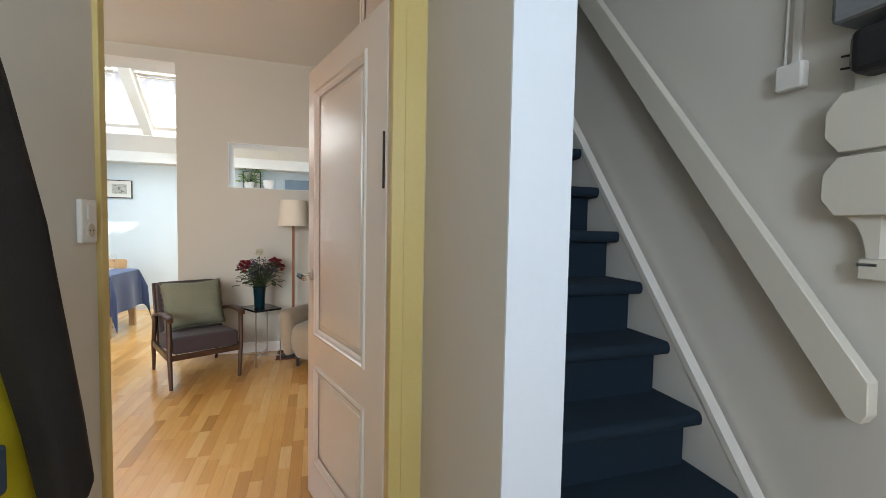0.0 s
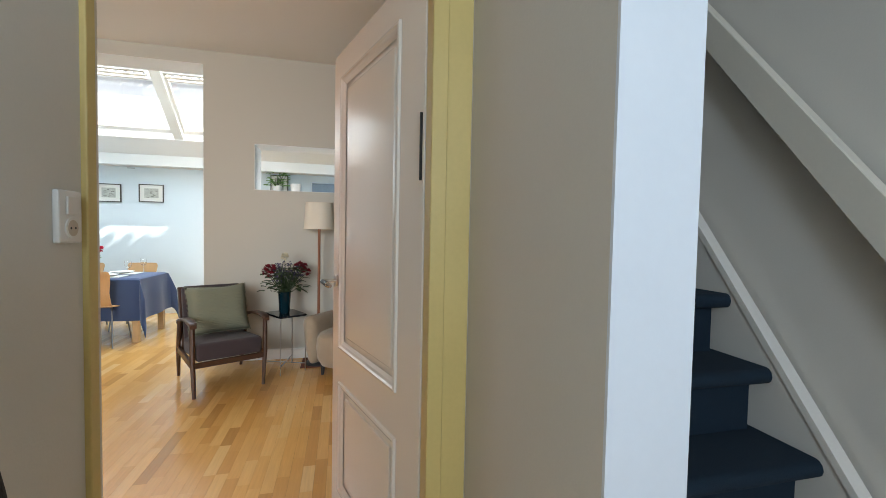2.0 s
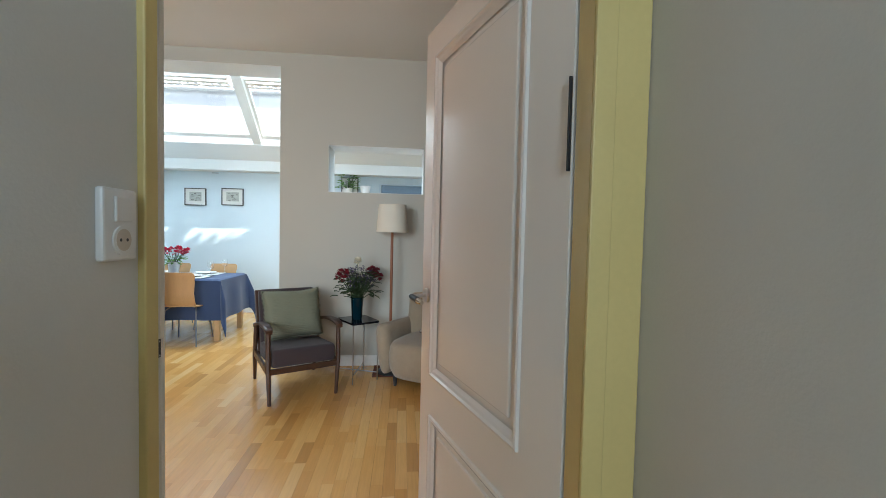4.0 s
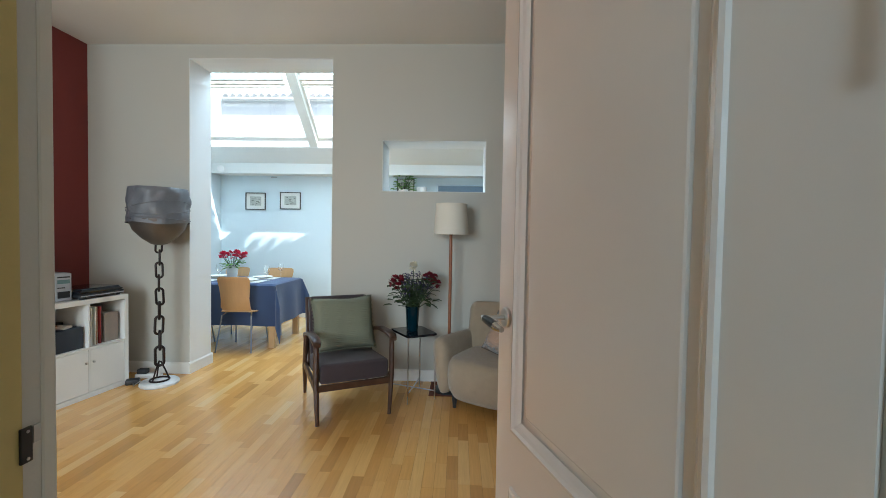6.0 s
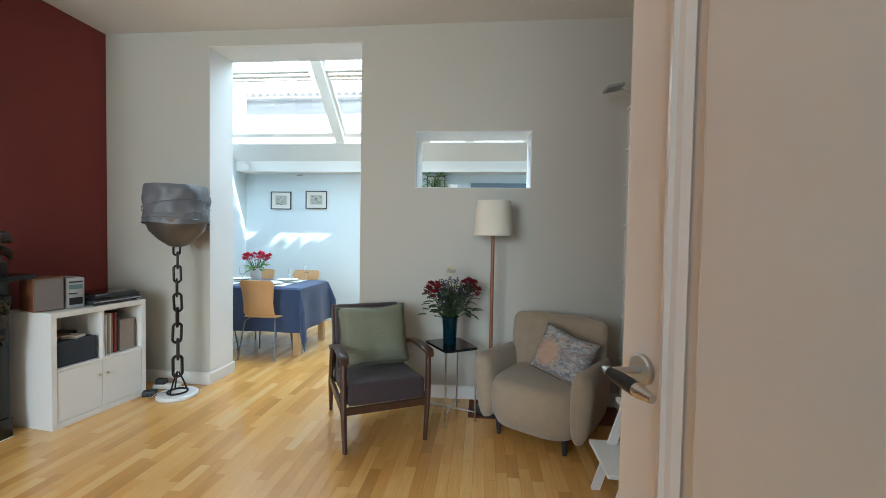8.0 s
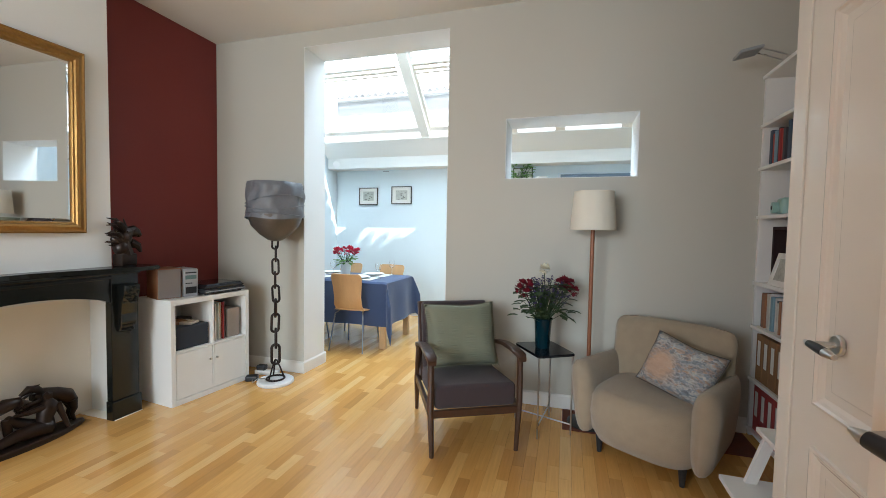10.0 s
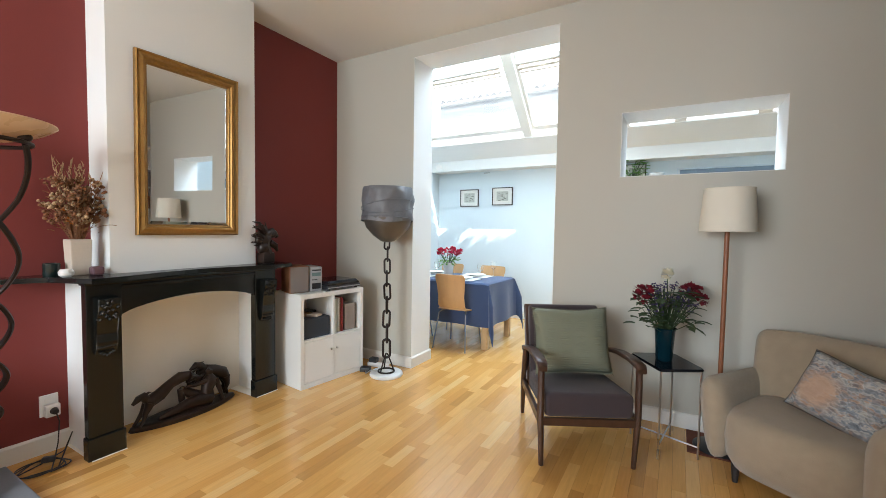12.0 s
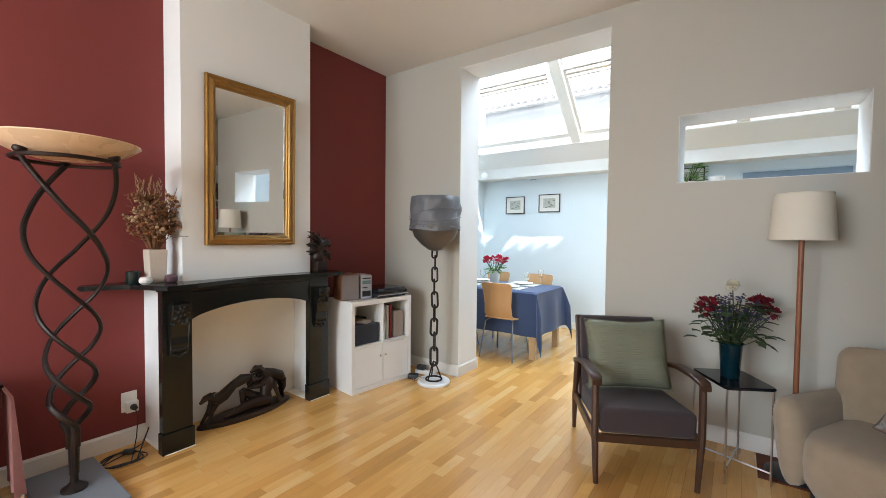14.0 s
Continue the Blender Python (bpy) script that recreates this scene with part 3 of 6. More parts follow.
# door frame: yellow on the hall side and round the opening
bm = bmesh.new()
box(bm, 0.372, 0.476, 1.434, 1.45, 0, 2.2, 0.003)
box(bm, 0.366, 0.408, 1.424, 1.434, 0, 2.115, 0.003)
box(bm, 0.366, 0.371, 1.434, 1.50, 0, 2.115)
structure("door_frame_right", bm, YELLOW, "yellow painted door jamb and casing", "door frame")
bm = bmesh.new()
box(bm, -0.424, -0.376, 1.405, 1.44, 0, 2.2, 0.003)
box(bm, -0.4245, -0.416, 1.44, 1.506, 0, 2.115, 0.002)
structure("door_frame_left", bm, YELLOW, "yellow painted door jamb and casing", "door frame")
bm = bmesh.new()
box(bm, -0.404, 0.462, 1.424, 1.438, 2.115, 2.2, 0.003)
structure("door_frame_head", bm, YELLOW, "yellow painted door head", "door frame")
bm = bmesh.new()
box(bm, -0.55, -0.425, 1.531, 1.548, 0, 2.2, 0.003)
box(bm, 0.372, 0.468, 1.531, 1.548, 0, 2.2, 0.003)
box(bm, -0.425, 0.372, 1.531, 1.548, 2.117, 2.2, 0.003)
structure("door_casing_room", bm, DOOR_PAINT, "cream painted casing on the room side", "door frame")
strike = thing("strike_plate", pose(-0.4155, 1.507, 1.128), "black metal strike plate on the yellow jamb", "strike plate")
part("plate", B(-0.0005, 0.0025, -0.006, 0.005, -0.017, 0.017, 0.001), BLACK, strike)
part("lip", B(-0.0005, 0.002, 0.006, 0.013, -0.001, 0.016, 0.0005), STEEL, strike, "small steel lip")
for z in (-0.013, 0.013):
    part("screw", lathe(bmesh.new(), [(0.0016, -0.001), (0.0016, 0.0002)], 8), STEEL, strike).matrix_local = pose(0.003, 0, z, 0, 90, 0)


DARK_GRIP = mat("dark_grey_grip", (0.035, 0.036, 0.038), 0.35, metal=0.4, vary=0.1)


def lever(parent, x, y, z, out, along):
    """A steel rose with a bent lever: out is the way off the door, along the way of the lever."""
    n, a = Vector(out), Vector(along)
    o = Vector((x, y, z))
    rose = bmesh.new()
    tube(rose, [o, o + n * 0.007, o + n * 0.010], [0.027, 0.027, 0.024], 24)
    rose = part("handle_rose", rose, STEEL, parent, "round brushed steel rose", smooth=True)
    bm = bmesh.new()
    tube(bm, [o + n * 0.006, o + n * 0.062], 0.0075, 12)
    d = Vector((0, 0, -1))
    pts = [o + n * 0.068 - a * 0.016 + d * -0.003, o + n * 0.066 - a * 0.004, o + n * 0.063 + a * 0.03 + d * 0.004, o + n * 0.060 + a * 0.07 + d * 0.009, o + n * 0.058 + a * 0.094 + d * 0.011]
    tube(bm, pts, [0.003, 0.0085, 0.011, 0.0115, 0.007], 12)
    arm = part("lever", bm, STEEL, parent, "brushed steel door lever", smooth=True)
    grip = tube(bmesh.new(), [pts[1].lerp(pts[2], 0.15), pts[2], pts[3].lerp(pts[2], 0.25)], [0.0096, 0.0117, 0.0121], 12)
    part("grip", grip, DARK_GRIP, arm, "dark grey grip", smooth=True)


def panel_mould(bm, x0, x1, z0, z1, y, d, w=0.022):
    """A raised moulding round a panel on a door face at y; d is the way out."""
    def ring(i, h):
        return [(x0 + i, y + h, z0 + i), (x1 - i, y + h, z0 + i), (x1 - i, y + h, z1 - i), (x0 + i, y + h, z1 - i)]
    rings = [ring(i, h) for i, h in ((-0.002, -d * 0.001), (0.0, d * 0.008), (w * 0.35, d * 0.010), (w * 0.6, d * 0.004), (w, d * 0.001), (w * 1.5, -d * 0.007), (w * 1.6, -d * 0.007))]
    vs = [[bm.verts.new(c) for c in r] for r in rings]
    for a, b in zip(vs, vs[1:]):
        for k in range(4):
            bm.faces.new((a[k], a[(k + 1) % 4], b[(k + 1) % 4], b[k]))
    return bm


def panel_door(name, m, width, height, label, panels, handle_x, handle_z, along, thick=0.04, faces=(1, -1)):
    d = thing(name, m, label, "door")
    us = sorted({0.0, width, *(p[0] for p in panels), *(p[1] for p in panels)})
    zs = sorted({0.008, height, *(p[2] for p in panels), *(p[3] for p in panels)})
    holes = [(i, j) for i in range(len(us) - 1) for j in range(len(zs) - 1) for p in panels if p[0] <= us[i] < p[1] and p[2] <= zs[j] < p[3]]
    part("door_leaf", slab(bmesh.new(), "y", -thick, 0.0, us, zs, holes), DOOR_PAINT, d)
    for p in panels:
        inset = B(p[0] - 0.004, p[1] + 0.004, -thick + 0.011, -0.011, p[2] - 0.004, p[3] + 0.004)
        if min(p[1] - p[0], p[3] - p[2]) > 0.2:
            box(inset, p[0] + 0.055, p[1] - 0.055, -thick + 0.004, -0.004, p[2] + 0.055, p[3] - 0.055, 0.006)
        part("door_panel", inset, DOOR_PAINT, d)
        for s in faces:
            part("moulding", panel_mould(bmesh.new(), *p, 0.0 if s > 0 else -thick, s), DOOR_PAINT, d)
    for s in faces:
        lever(d, handle_x, 0.0 if s > 0 else -thick, handle_z, (0, s, 0), along)
    return d


room_door = panel_door("door_1", Matrix.Translation((0.363, 1.512, 0)) @ Matrix.Rotation(math.atan2(0.786, -0.254), 4, "Z"), 0.826, 2.098,
                       "cream gloss panelled door standing open into the room", [(0.155, 0.725, 0.83, 1.985), (0.155, 0.725, 0.20, 0.68)], 0.772, 1.118, (-1, 0, 0))
# narrow black strip in the gap between door edge and jamb
part("hinge_plate", B(-0.0105, -0.0065, 0.010, 0.018, 1.48, 1.665, 0.001), BLACK, room_door, "dark strip in the hinge gap")
for z in (0.25, 1.05, 1.72):
    part("hinge", tube(bmesh.new(), [(-0.004, -0.045, z - 0.045), (-0.004, -0.045, z + 0.045)], 0.007, 8), STEEL, room_door)
closet = panel_door("door_2", Matrix.Translation((0.452, 3.185, 0)) @ Matrix.Rotation(radians(-90), 4, "Z"), 0.78, 2.08,
                    "cream gloss panelled cupboard door, closed", [(0.11, 0.67, 0.86, 1.95), (0.11, 0.67, 0.18, 0.74)], 0.20, 1.053, (1, 0, 0), thick=0.017, faces=(-1,))
bm = bmesh.new()
box(bm, 0.450, 0.4698, 3.195, 3.302, 0, CEILING - 0.002, 0.004)
box(bm, 0.443, 0.450, 3.225, 3.302, 0, CEILING - 0.002, 0.003)
box(bm, 0.445, 0.4698, 2.29, 2.395, 0, 2.2, 0.004)
box(bm, 0.445, 0.4698, 2.395, 3.195, 2.09, 2.2, 0.004)
structure("cupboard_casing", bm, DOOR_PAINT, "cream painted casing of the cupboard door", "door frame")

# ---- hall ----
stairs = thing("staircase", pose(0, 0, 0), "steep stairs covered in dark blue carpet", "stairs")
RISE, RUN = 0.193, 0.1365
tread_me = riser_me = None
for k in range(1, 15):
    y, z = 1.133 + (k - 4) * RUN, RISE * k + 0.004
    if tread_me is None:
        prof = [(0.24, -0.045), (0.035, -0.045)]
        prof += [(0.022 - 0.022 * math.cos(t), -0.0225 + 0.0225 * math.sin(t)) for t in (-1.57, -1.1, -0.6, 0, 0.6, 1.1, 1.57)]
        prof += [(0.24, 0.0)]
        bm = bmesh.new()
        prism(bm, prof, "x", 0.61, 1.342)
        for v in bm.verts:
            if v.co.x > 1.3 and v.co.y < 0.05:
                v.co.x -= 0.014 * (1 - v.co.y / 0.05)
        tread_me = mesh_of("tread", bm, CARPET, True, 50)
        riser_me = mesh_of("riser", B(0.61, 1.31, 0.052, 0.075, -RISE + 0.001, -0.045), CARPET)
    for nm, me in (("tread", tread_me), ("riser", riser_me)):
        o = new(nm, me)
        o.location, o.parent = (0, y, z), stairs


def cap_z(y):
    return 0.594 + (y - 0.973) * 1.345


bm = bmesh.new()
prism(bm, [(0.56, 0.0), (0.9, 0.0), (3.0, cap_z(3.0) - 0.7), (3.0, cap_z(3.0) - 0.026), (0.58, cap_z(0.58) - 0.026)], "x", 1.345, 1.372)
part("stringer", bm, HALL_WALL, stairs, "white painted stair stringer")
bm = bmesh.new()
prism(bm, [(0.53, cap_z(0.53) - 0.026), (3.0, cap_z(3.0) - 0.026), (3.0, cap_z(3.0) + 0.006), (0.53, cap_z(0.53) + 0.006)], "x", 1.341, 1.382)
part("stringer_cap", bm, TRIM, stairs, "cream painted stringer moulding")
RAIL_PAINT = mat("cream_eggshell_paint", (0.72, 0.685, 0.60), 0.5, vary=0.03, scale=3, grain=90, bump=0.05)
rail = thing("handrail", pose(0, 0, 0), "cream painted flat board handrail on the stair wall", "handrail")
bm = bmesh.new()
prism(bm, [(0.737, 1.022), (0.735, 0.945), (0.748, 0.92), (0.773, 0.924), (2.9, 3.80), (2.9, 3.925)], "x", 1.335, 1.372)
bmesh.ops.bevel(bm, geom=list(bm.edges), offset=0.0025, segments=1, affect="EDGES")
part("board", bm, RAIL_PAINT, rail)
for y in (0.95, 1.6, 2.3):
    z = 0.93 + (y - 0.77) * 1.345
    part("bracket", B(1.372, 1.40, y - 0.02, y + 0.02, z, z + 0.08, 0.004), STEEL, rail)

switchbox = thing("junction_box", pose(1.40, 0.968, 1.785), "small white cable box with conduit on the wall", "cable box")
part("box", B(-0.03, 0, -0.035, 0.035, -0.035, 0.035, 0.006), WHITE_LAC, switchbox)
part("conduit", B(-0.014, 0, -0.016, 0.004, 0.035, 1.2, 0.003), WHITE_LAC, switchbox)
part("cable", tube(bmesh.new(), [(-0.006, 0.024, 0.03), (-0.006, 0.022, 0.4), (-0.006, 0.026, 1.2)], 0.004, 6), WHITE_LAC, switchbox)
rack = thing("wall_rack", pose(1.40, 0.862, 1.402), "cream painted wall boards with clipped corners", "wall rack")
for z in (0.0, 0.153):
    bm = bmesh.new()
    prism(bm, [(-0.65, z), (-0.03, z), (0.0, z + 0.04), (0.0, z + 0.102), (-0.03, z + 0.142), (-0.65, z + 0.142)], "x", -0.05, -0.022)
    bmesh.ops.bevel(bm, geom=list(bm.edges), offset=0.002, segments=1, affect="EDGES")
    part("board", bm, RAIL_PAINT, rack)
part("back_rail", B(-0.022, 0, -0.6, -0.04, 0.02, 0.42), RAIL_PAINT, rack)
bm = bmesh.new()
prism(bm, [(-0.11, 0.0), (-0.04, 0.0), (-0.065, -0.02), (-0.08, -0.055), (-0.088, -0.10), (-0.11, -0.10)], "x", -0.03, -0.001)
part("bracket", bm, RAIL_PAINT, rack)
part("hook", tube(bmesh.new(), [(-0.03, -0.11, -0.115), (-0.03, -0.072, -0.115)], 0.006, 6), STEEL, rack)
part("hook_plate", B(-0.034, -0.001, -0.14, -0.075, -0.15, -0.101, 0.003), RAIL_PAINT, rack)
meter = thing("meter_box", pose(1.40, 0.838, 1.76), "grey meter box with dark device below", "meter")
part("case", B(-0.10, 0, -0.45, 0.0, 0.09, 0.42, 0.012), SLATE, meter, "blue-grey plastic case")
part("display", B(-0.104, -0.101, -0.40, -0.03, 0.16, 0.36), ZINC, meter)
part("device", B(-0.09, 0, -0.4, -0.03, -0.035, 0.07, 0.024, 3), BLACK, meter, "black rounded device")
for z in (0.0, 0.03):
    part("wire", tube(bmesh.new(), [(-0.02, -0.02, z), (-0.02, 0.015, z + 0.005)], 0.003, 5), BLACK, meter)

plate = thing("light_switch", pose(-0.388, 1.312, 1.302), "white combined light switch and socket", "switch")
part("plate", B(0, 0.012, 0, 0.072, 0, 0.104, 0.004), WHITE_CLAY, plate)
part("rocker", B(0.012, 0.0165, 0.02, 0.056, 0.056, 0.092, 0.002), WHITE_LAC, plate)
bm = bmesh.new()
tube(bm, [(0.0115, 0.038, 0.03), (0.0145, 0.038, 0.03)], 0.021, 20)
part("socket_ring", bm, WHITE_LAC, plate)
bm = bmesh.new()
tube(bm, [(0.0125, 0.038, 0.03), (0.0149, 0.038, 0.03)], 0.016, 20)
part("socket_well", bm, CREAM_CLAY, plate)
for dy in (-0.007, 0.007):
    part("contact_hole", tube(bmesh.new(), [(0.0145, 0.038 + dy, 0.03), (0.0152, 0.038 + dy, 0.03)], 0.0025, 8), BLACK, plate)


def cloth_tube(rings, sides=20, seed=1, ripple=0.012):
    """A limp tube of cloth through rings of (centre, half width, half depth) with soft folds."""
    rnd = random.Random(seed)
    ph = [rnd.uniform(0, 6.3) for _ in range(6)]
    bm = bmesh.new()
    rows = []
    for n, (c, a, b) in enumerate(rings):
        row = []
        for k in range(sides):
            t = 2 * math.pi * k / sides
            w = 1 + ripple / max(a, 0.02) * (math.sin(3 * t + ph[0] + n * 0.5) + 0.6 * math.sin(5 * t + ph[1] - n * 0.35))
            row.append(bm.verts.new((c[0] + b * w * math.cos(t), c[1] + a * w * math.sin(t), c[2])))
        rows.append(row)
    for r0, r1 in zip(rows, rows[1:]):
        for k in range(sides):
            bm.faces.new((r0[k], r0[(k + 1) % sides], r1[(k + 1) % sides], r1[k]))
    bm.faces.new(rows[0])
    bm.faces.new(rows[-1])
    return bm


coat = thing("rain_jacket", pose(0, 0, 0), "dark brown and yellow jackets hanging in the hall", "jacket")
part("sleeve", cloth_tube([((-0.24, 0.64, 1.70), 0.036, 0.032), ((-0.217, 0.672, 1.61), 0.038, 0.038), ((-0.211, 0.71, 1.50), 0.04, 0.04), ((-0.209, 0.77, 1.35), 0.04, 0.039), ((-0.211, 0.823, 1.2), 0.037, 0.035), ((-0.210, 0.862, 1.06), 0.035, 0.032), ((-0.211, 0.887, 0.955), 0.034, 0.031), ((-0.215, 0.889, 0.932), 0.028, 0.026)], 24, 3, 0.003), JACKET, coat, "dark brown sleeve", True)
part("body", cloth_tube([((-0.33, 0.70, 1.42), 0.05, 0.05), ((-0.325, 0.735, 1.35), 0.10, 0.055), ((-0.315, 0.775, 1.25), 0.135, 0.062), ((-0.31, 0.80, 1.10), 0.15, 0.068), ((-0.31, 0.80, 0.95), 0.155, 0.07), ((-0.31, 0.81, 0.8), 0.155, 0.07), ((-0.31, 0.81, 0.62), 0.15, 0.066)], 28, 5, 0.008), HIVIS, coat, "yellow rain jacket body", True)
part("pocket", B(-0.262, -0.238, 0.72, 0.815, 1.0, 1.065, 0.006), JACKET_BLUE, coat, "slate blue pocket flap")
part("hanger_hook", tube(bmesh.new(), [(-0.388, 0.66, 1.64), (-0.33, 0.66, 1.64), (-0.29, 0.66, 1.60), (-0.27, 0.66, 1.55)], 0.006, 8), STEEL, coat)

front_door = thing("front_door", pose(0, 0, 0), "painted front door with a large frosted pane", "door")
part("door_leaf", slab(bmesh.new(), "y", -1.66, -1.62, [0.08, 0.16, 0.74, 0.82], [1.4, 1.48, 2.32, 2.4], [(1, 1)]), TRIM, front_door)
street = thing("street_window", pose(0, 0, 0), "tall white street window", "window")
part("window_frame", slab(bmesh.new(), "y", -1.69, -1.63, [-3.3, -3.22, -2.19, -2.11, -1.08, -1.0], [0.75, 0.83, 2.67, 2.75], [(1, 1), (3, 1)]), TRIM, street)

# white linings of the opening and the slot
bm = bmesh.new()
box(bm, OPEN_L, OPEN_L + 0.004, BACK + 0.002, DEEP, 0, OPEN_T)
box(bm, OPEN_R - 0.004, OPEN_R, BACK + 0.002, DEEP, 0, OPEN_T)
box(bm, OPEN_L + 0.004, OPEN_R - 0.004, BACK + 0.002, DEEP, OPEN_T - 0.004, OPEN_T)
structure("opening_lining", bm, WHITE_WALL, "white plastered sides of the tall opening", "trim")
bm = bmesh.new()
box(bm, -0.72, -0.716, BACK + 0.002, DEEP, 1.737, 2.199)
box(bm, 0.218, 0.222, BACK + 0.002, DEEP, 1.737, 2.199)
box(bm, -0.716, 0.218, BACK + 0.002, DEEP, 2.195, 2.199)
box(bm, -0.716, 0.218, BACK + 0.002, DEEP, 1.737, 1.741)
structure("slot_lining", bm, WHITE_WALL, "white plastered sides of the slot window", "trim")

# white end board; the blue of the door's daylight is put into its colour
structure("partition_end", B(0.478, 0.608, 0.836, 0.8418, 0, CEILING), mat("daylit_white_gloss", (0.76, 0.82, 0.90), 0.45, vary=0.02), "white painted partition end with daylight blue in its colour", "trim")

# ---- living room: fireplace wall ----
TOP = 1.045
mantel = thing("fireplace_surround", pose(0, 0, 0), "black marble fireplace surround with carved corbels", "fireplace")
bm = bmesh.new()
outline = [(-3.49, 2.70), (-3.47, 2.33)]
outline += [(-3.40 - 0.05 * math.cos(t), 2.33 - 0.05 * math.sin(t)) for t in (0.2, 1.0, 1.57, 2.4)]
outline += [(-3.335, 2.42), (-3.30, 2.50), (-3.20, 2.535), (-3.115, 2.56)]
for i in range(15):
    s = i / 14
    outline.append((-3.085 + 0.045 * math.cos(2 * math.pi * s) - 0.02 * (1 - abs(2 * s - 1)), 2.60 + s * 1.24))
outline += [(-3.06, 3.93), (-3.11, 3.96), (-3.49, 3.96)]
prism(bm, outline, "z", TOP - 0.028, TOP)
bmesh.ops.bevel(bm, geom=[e for e in bm.edges if abs(e.verts[0].co.z - e.verts[1].co.z) < 0.001], offset=0.007, segments=2, affect="EDGES")
part("mantel_shelf", bm, MARBLE, mantel, "black marble shelf with a curved edge")
FRONT = -3.16
for y0, y1 in ((2.612, 2.782), (3.66, 3.842)):
    part("jamb", B(-3.215, FRONT, y0, y1, 0.13, 0.80, 0.004), MARBLE, mantel)
    part("plinth", B(-3.215, FRONT + 0.012, y0 - 0.008, y1 + 0.008, 0.0, 0.13, 0.006), MARBLE, mantel)
    part("block", B(-3.215, FRONT + 0.004, y0, y1, 0.80, TOP - 0.028, 0.004), MARBLE, mantel)
    yc = (y0 + y1) / 2
    cb = bmesh.new()
    prof = [(-3.16, 0.60), (-3.145, 0.605), (-3.128, 0.635), (-3.125, 0.67), (-3.13, 0.72), (-3.118, 0.79), (-3.10, 0.84), (-3.085, 0.885), (-3.085, 0.925), (-3.16, 0.93)]
    prism(cb, prof, "y", yc - 0.052, yc + 0.052)
    bmesh.ops.bevel(cb, geom=list(cb.edges), offset=0.004, segments=1, affect="EDGES")
    corbel = part("corbel", cb, MARBLE, mantel, "carved scroll corbel")
    carve = bmesh.new()
    rnd = random.Random(7)
    for n in range(26):
        z = rnd.uniform(0.80, 0.92)
        x = -3.10 + (z - 0.84) * 0.2
        bmesh.ops.create_icosphere(carve, subdivisions=1, radius=rnd.uniform(0.008, 0.015), matrix=Matrix.Translation((x + rnd.uniform(-0.004, 0.008), yc + rnd.uniform(-0.045, 0.045), z)))
    for n in range(7):
        bmesh.ops.create_icosphere(carve, subdivisions=1, radius=0.008, matrix=Matrix.Translation((-3.125, yc - 0.042 + n * 0.014, 0.645)))
    for n in range(5):
        bmesh.ops.create_icosphere(carve, subdivisions=1, radius=0.010, matrix=Matrix.Translation((-3.13, yc - 0.03 + n * 0.015, 0.612 - 0.008 * (2 - abs(n - 2)))))
    part("carved_leaves", carve, MARBLE, corbel, smooth=True)
bm = bmesh.new()
arch = [(2.782 + 0.878 * s, 0.808 + 0.074 * math.sin(math.pi * s) ** 0.68) for s in [i / 20 for i in range(21)]]
prism(bm, [(y, z) for y, z in arch] + [(3.66, TOP - 0.028), (2.782, TOP - 0.028)], "x", -3.21, FRONT - 0.006)
part("frieze", bm, MARBLE, mantel, "arched black marble frieze")
part("frieze_moulding", B(FRONT - 0.006, FRONT + 0.006, 2.782, 3.66, 0.965, 0.985, 0.003), MARBLE, mantel)
part("cornice", B(-3.215, FRONT + 0.02, 2.60, 3.85, TOP - 0.05, TOP - 0.0285, 0.006), MARBLE, mantel)
structure("hearth_edge", B(LEFT, FRONT + 0.016, 2.62, 2.79, 0.0005, 0.005), HEARTH, "pale stone strip under the fireplace leg", "hearth")
structure("hearth_edge_back", B(LEFT, FRONT + 0.016, 3.66, 3.85, 0.0005, 0.005), HEARTH, "pale stone strip under the fireplace leg", "hearth")


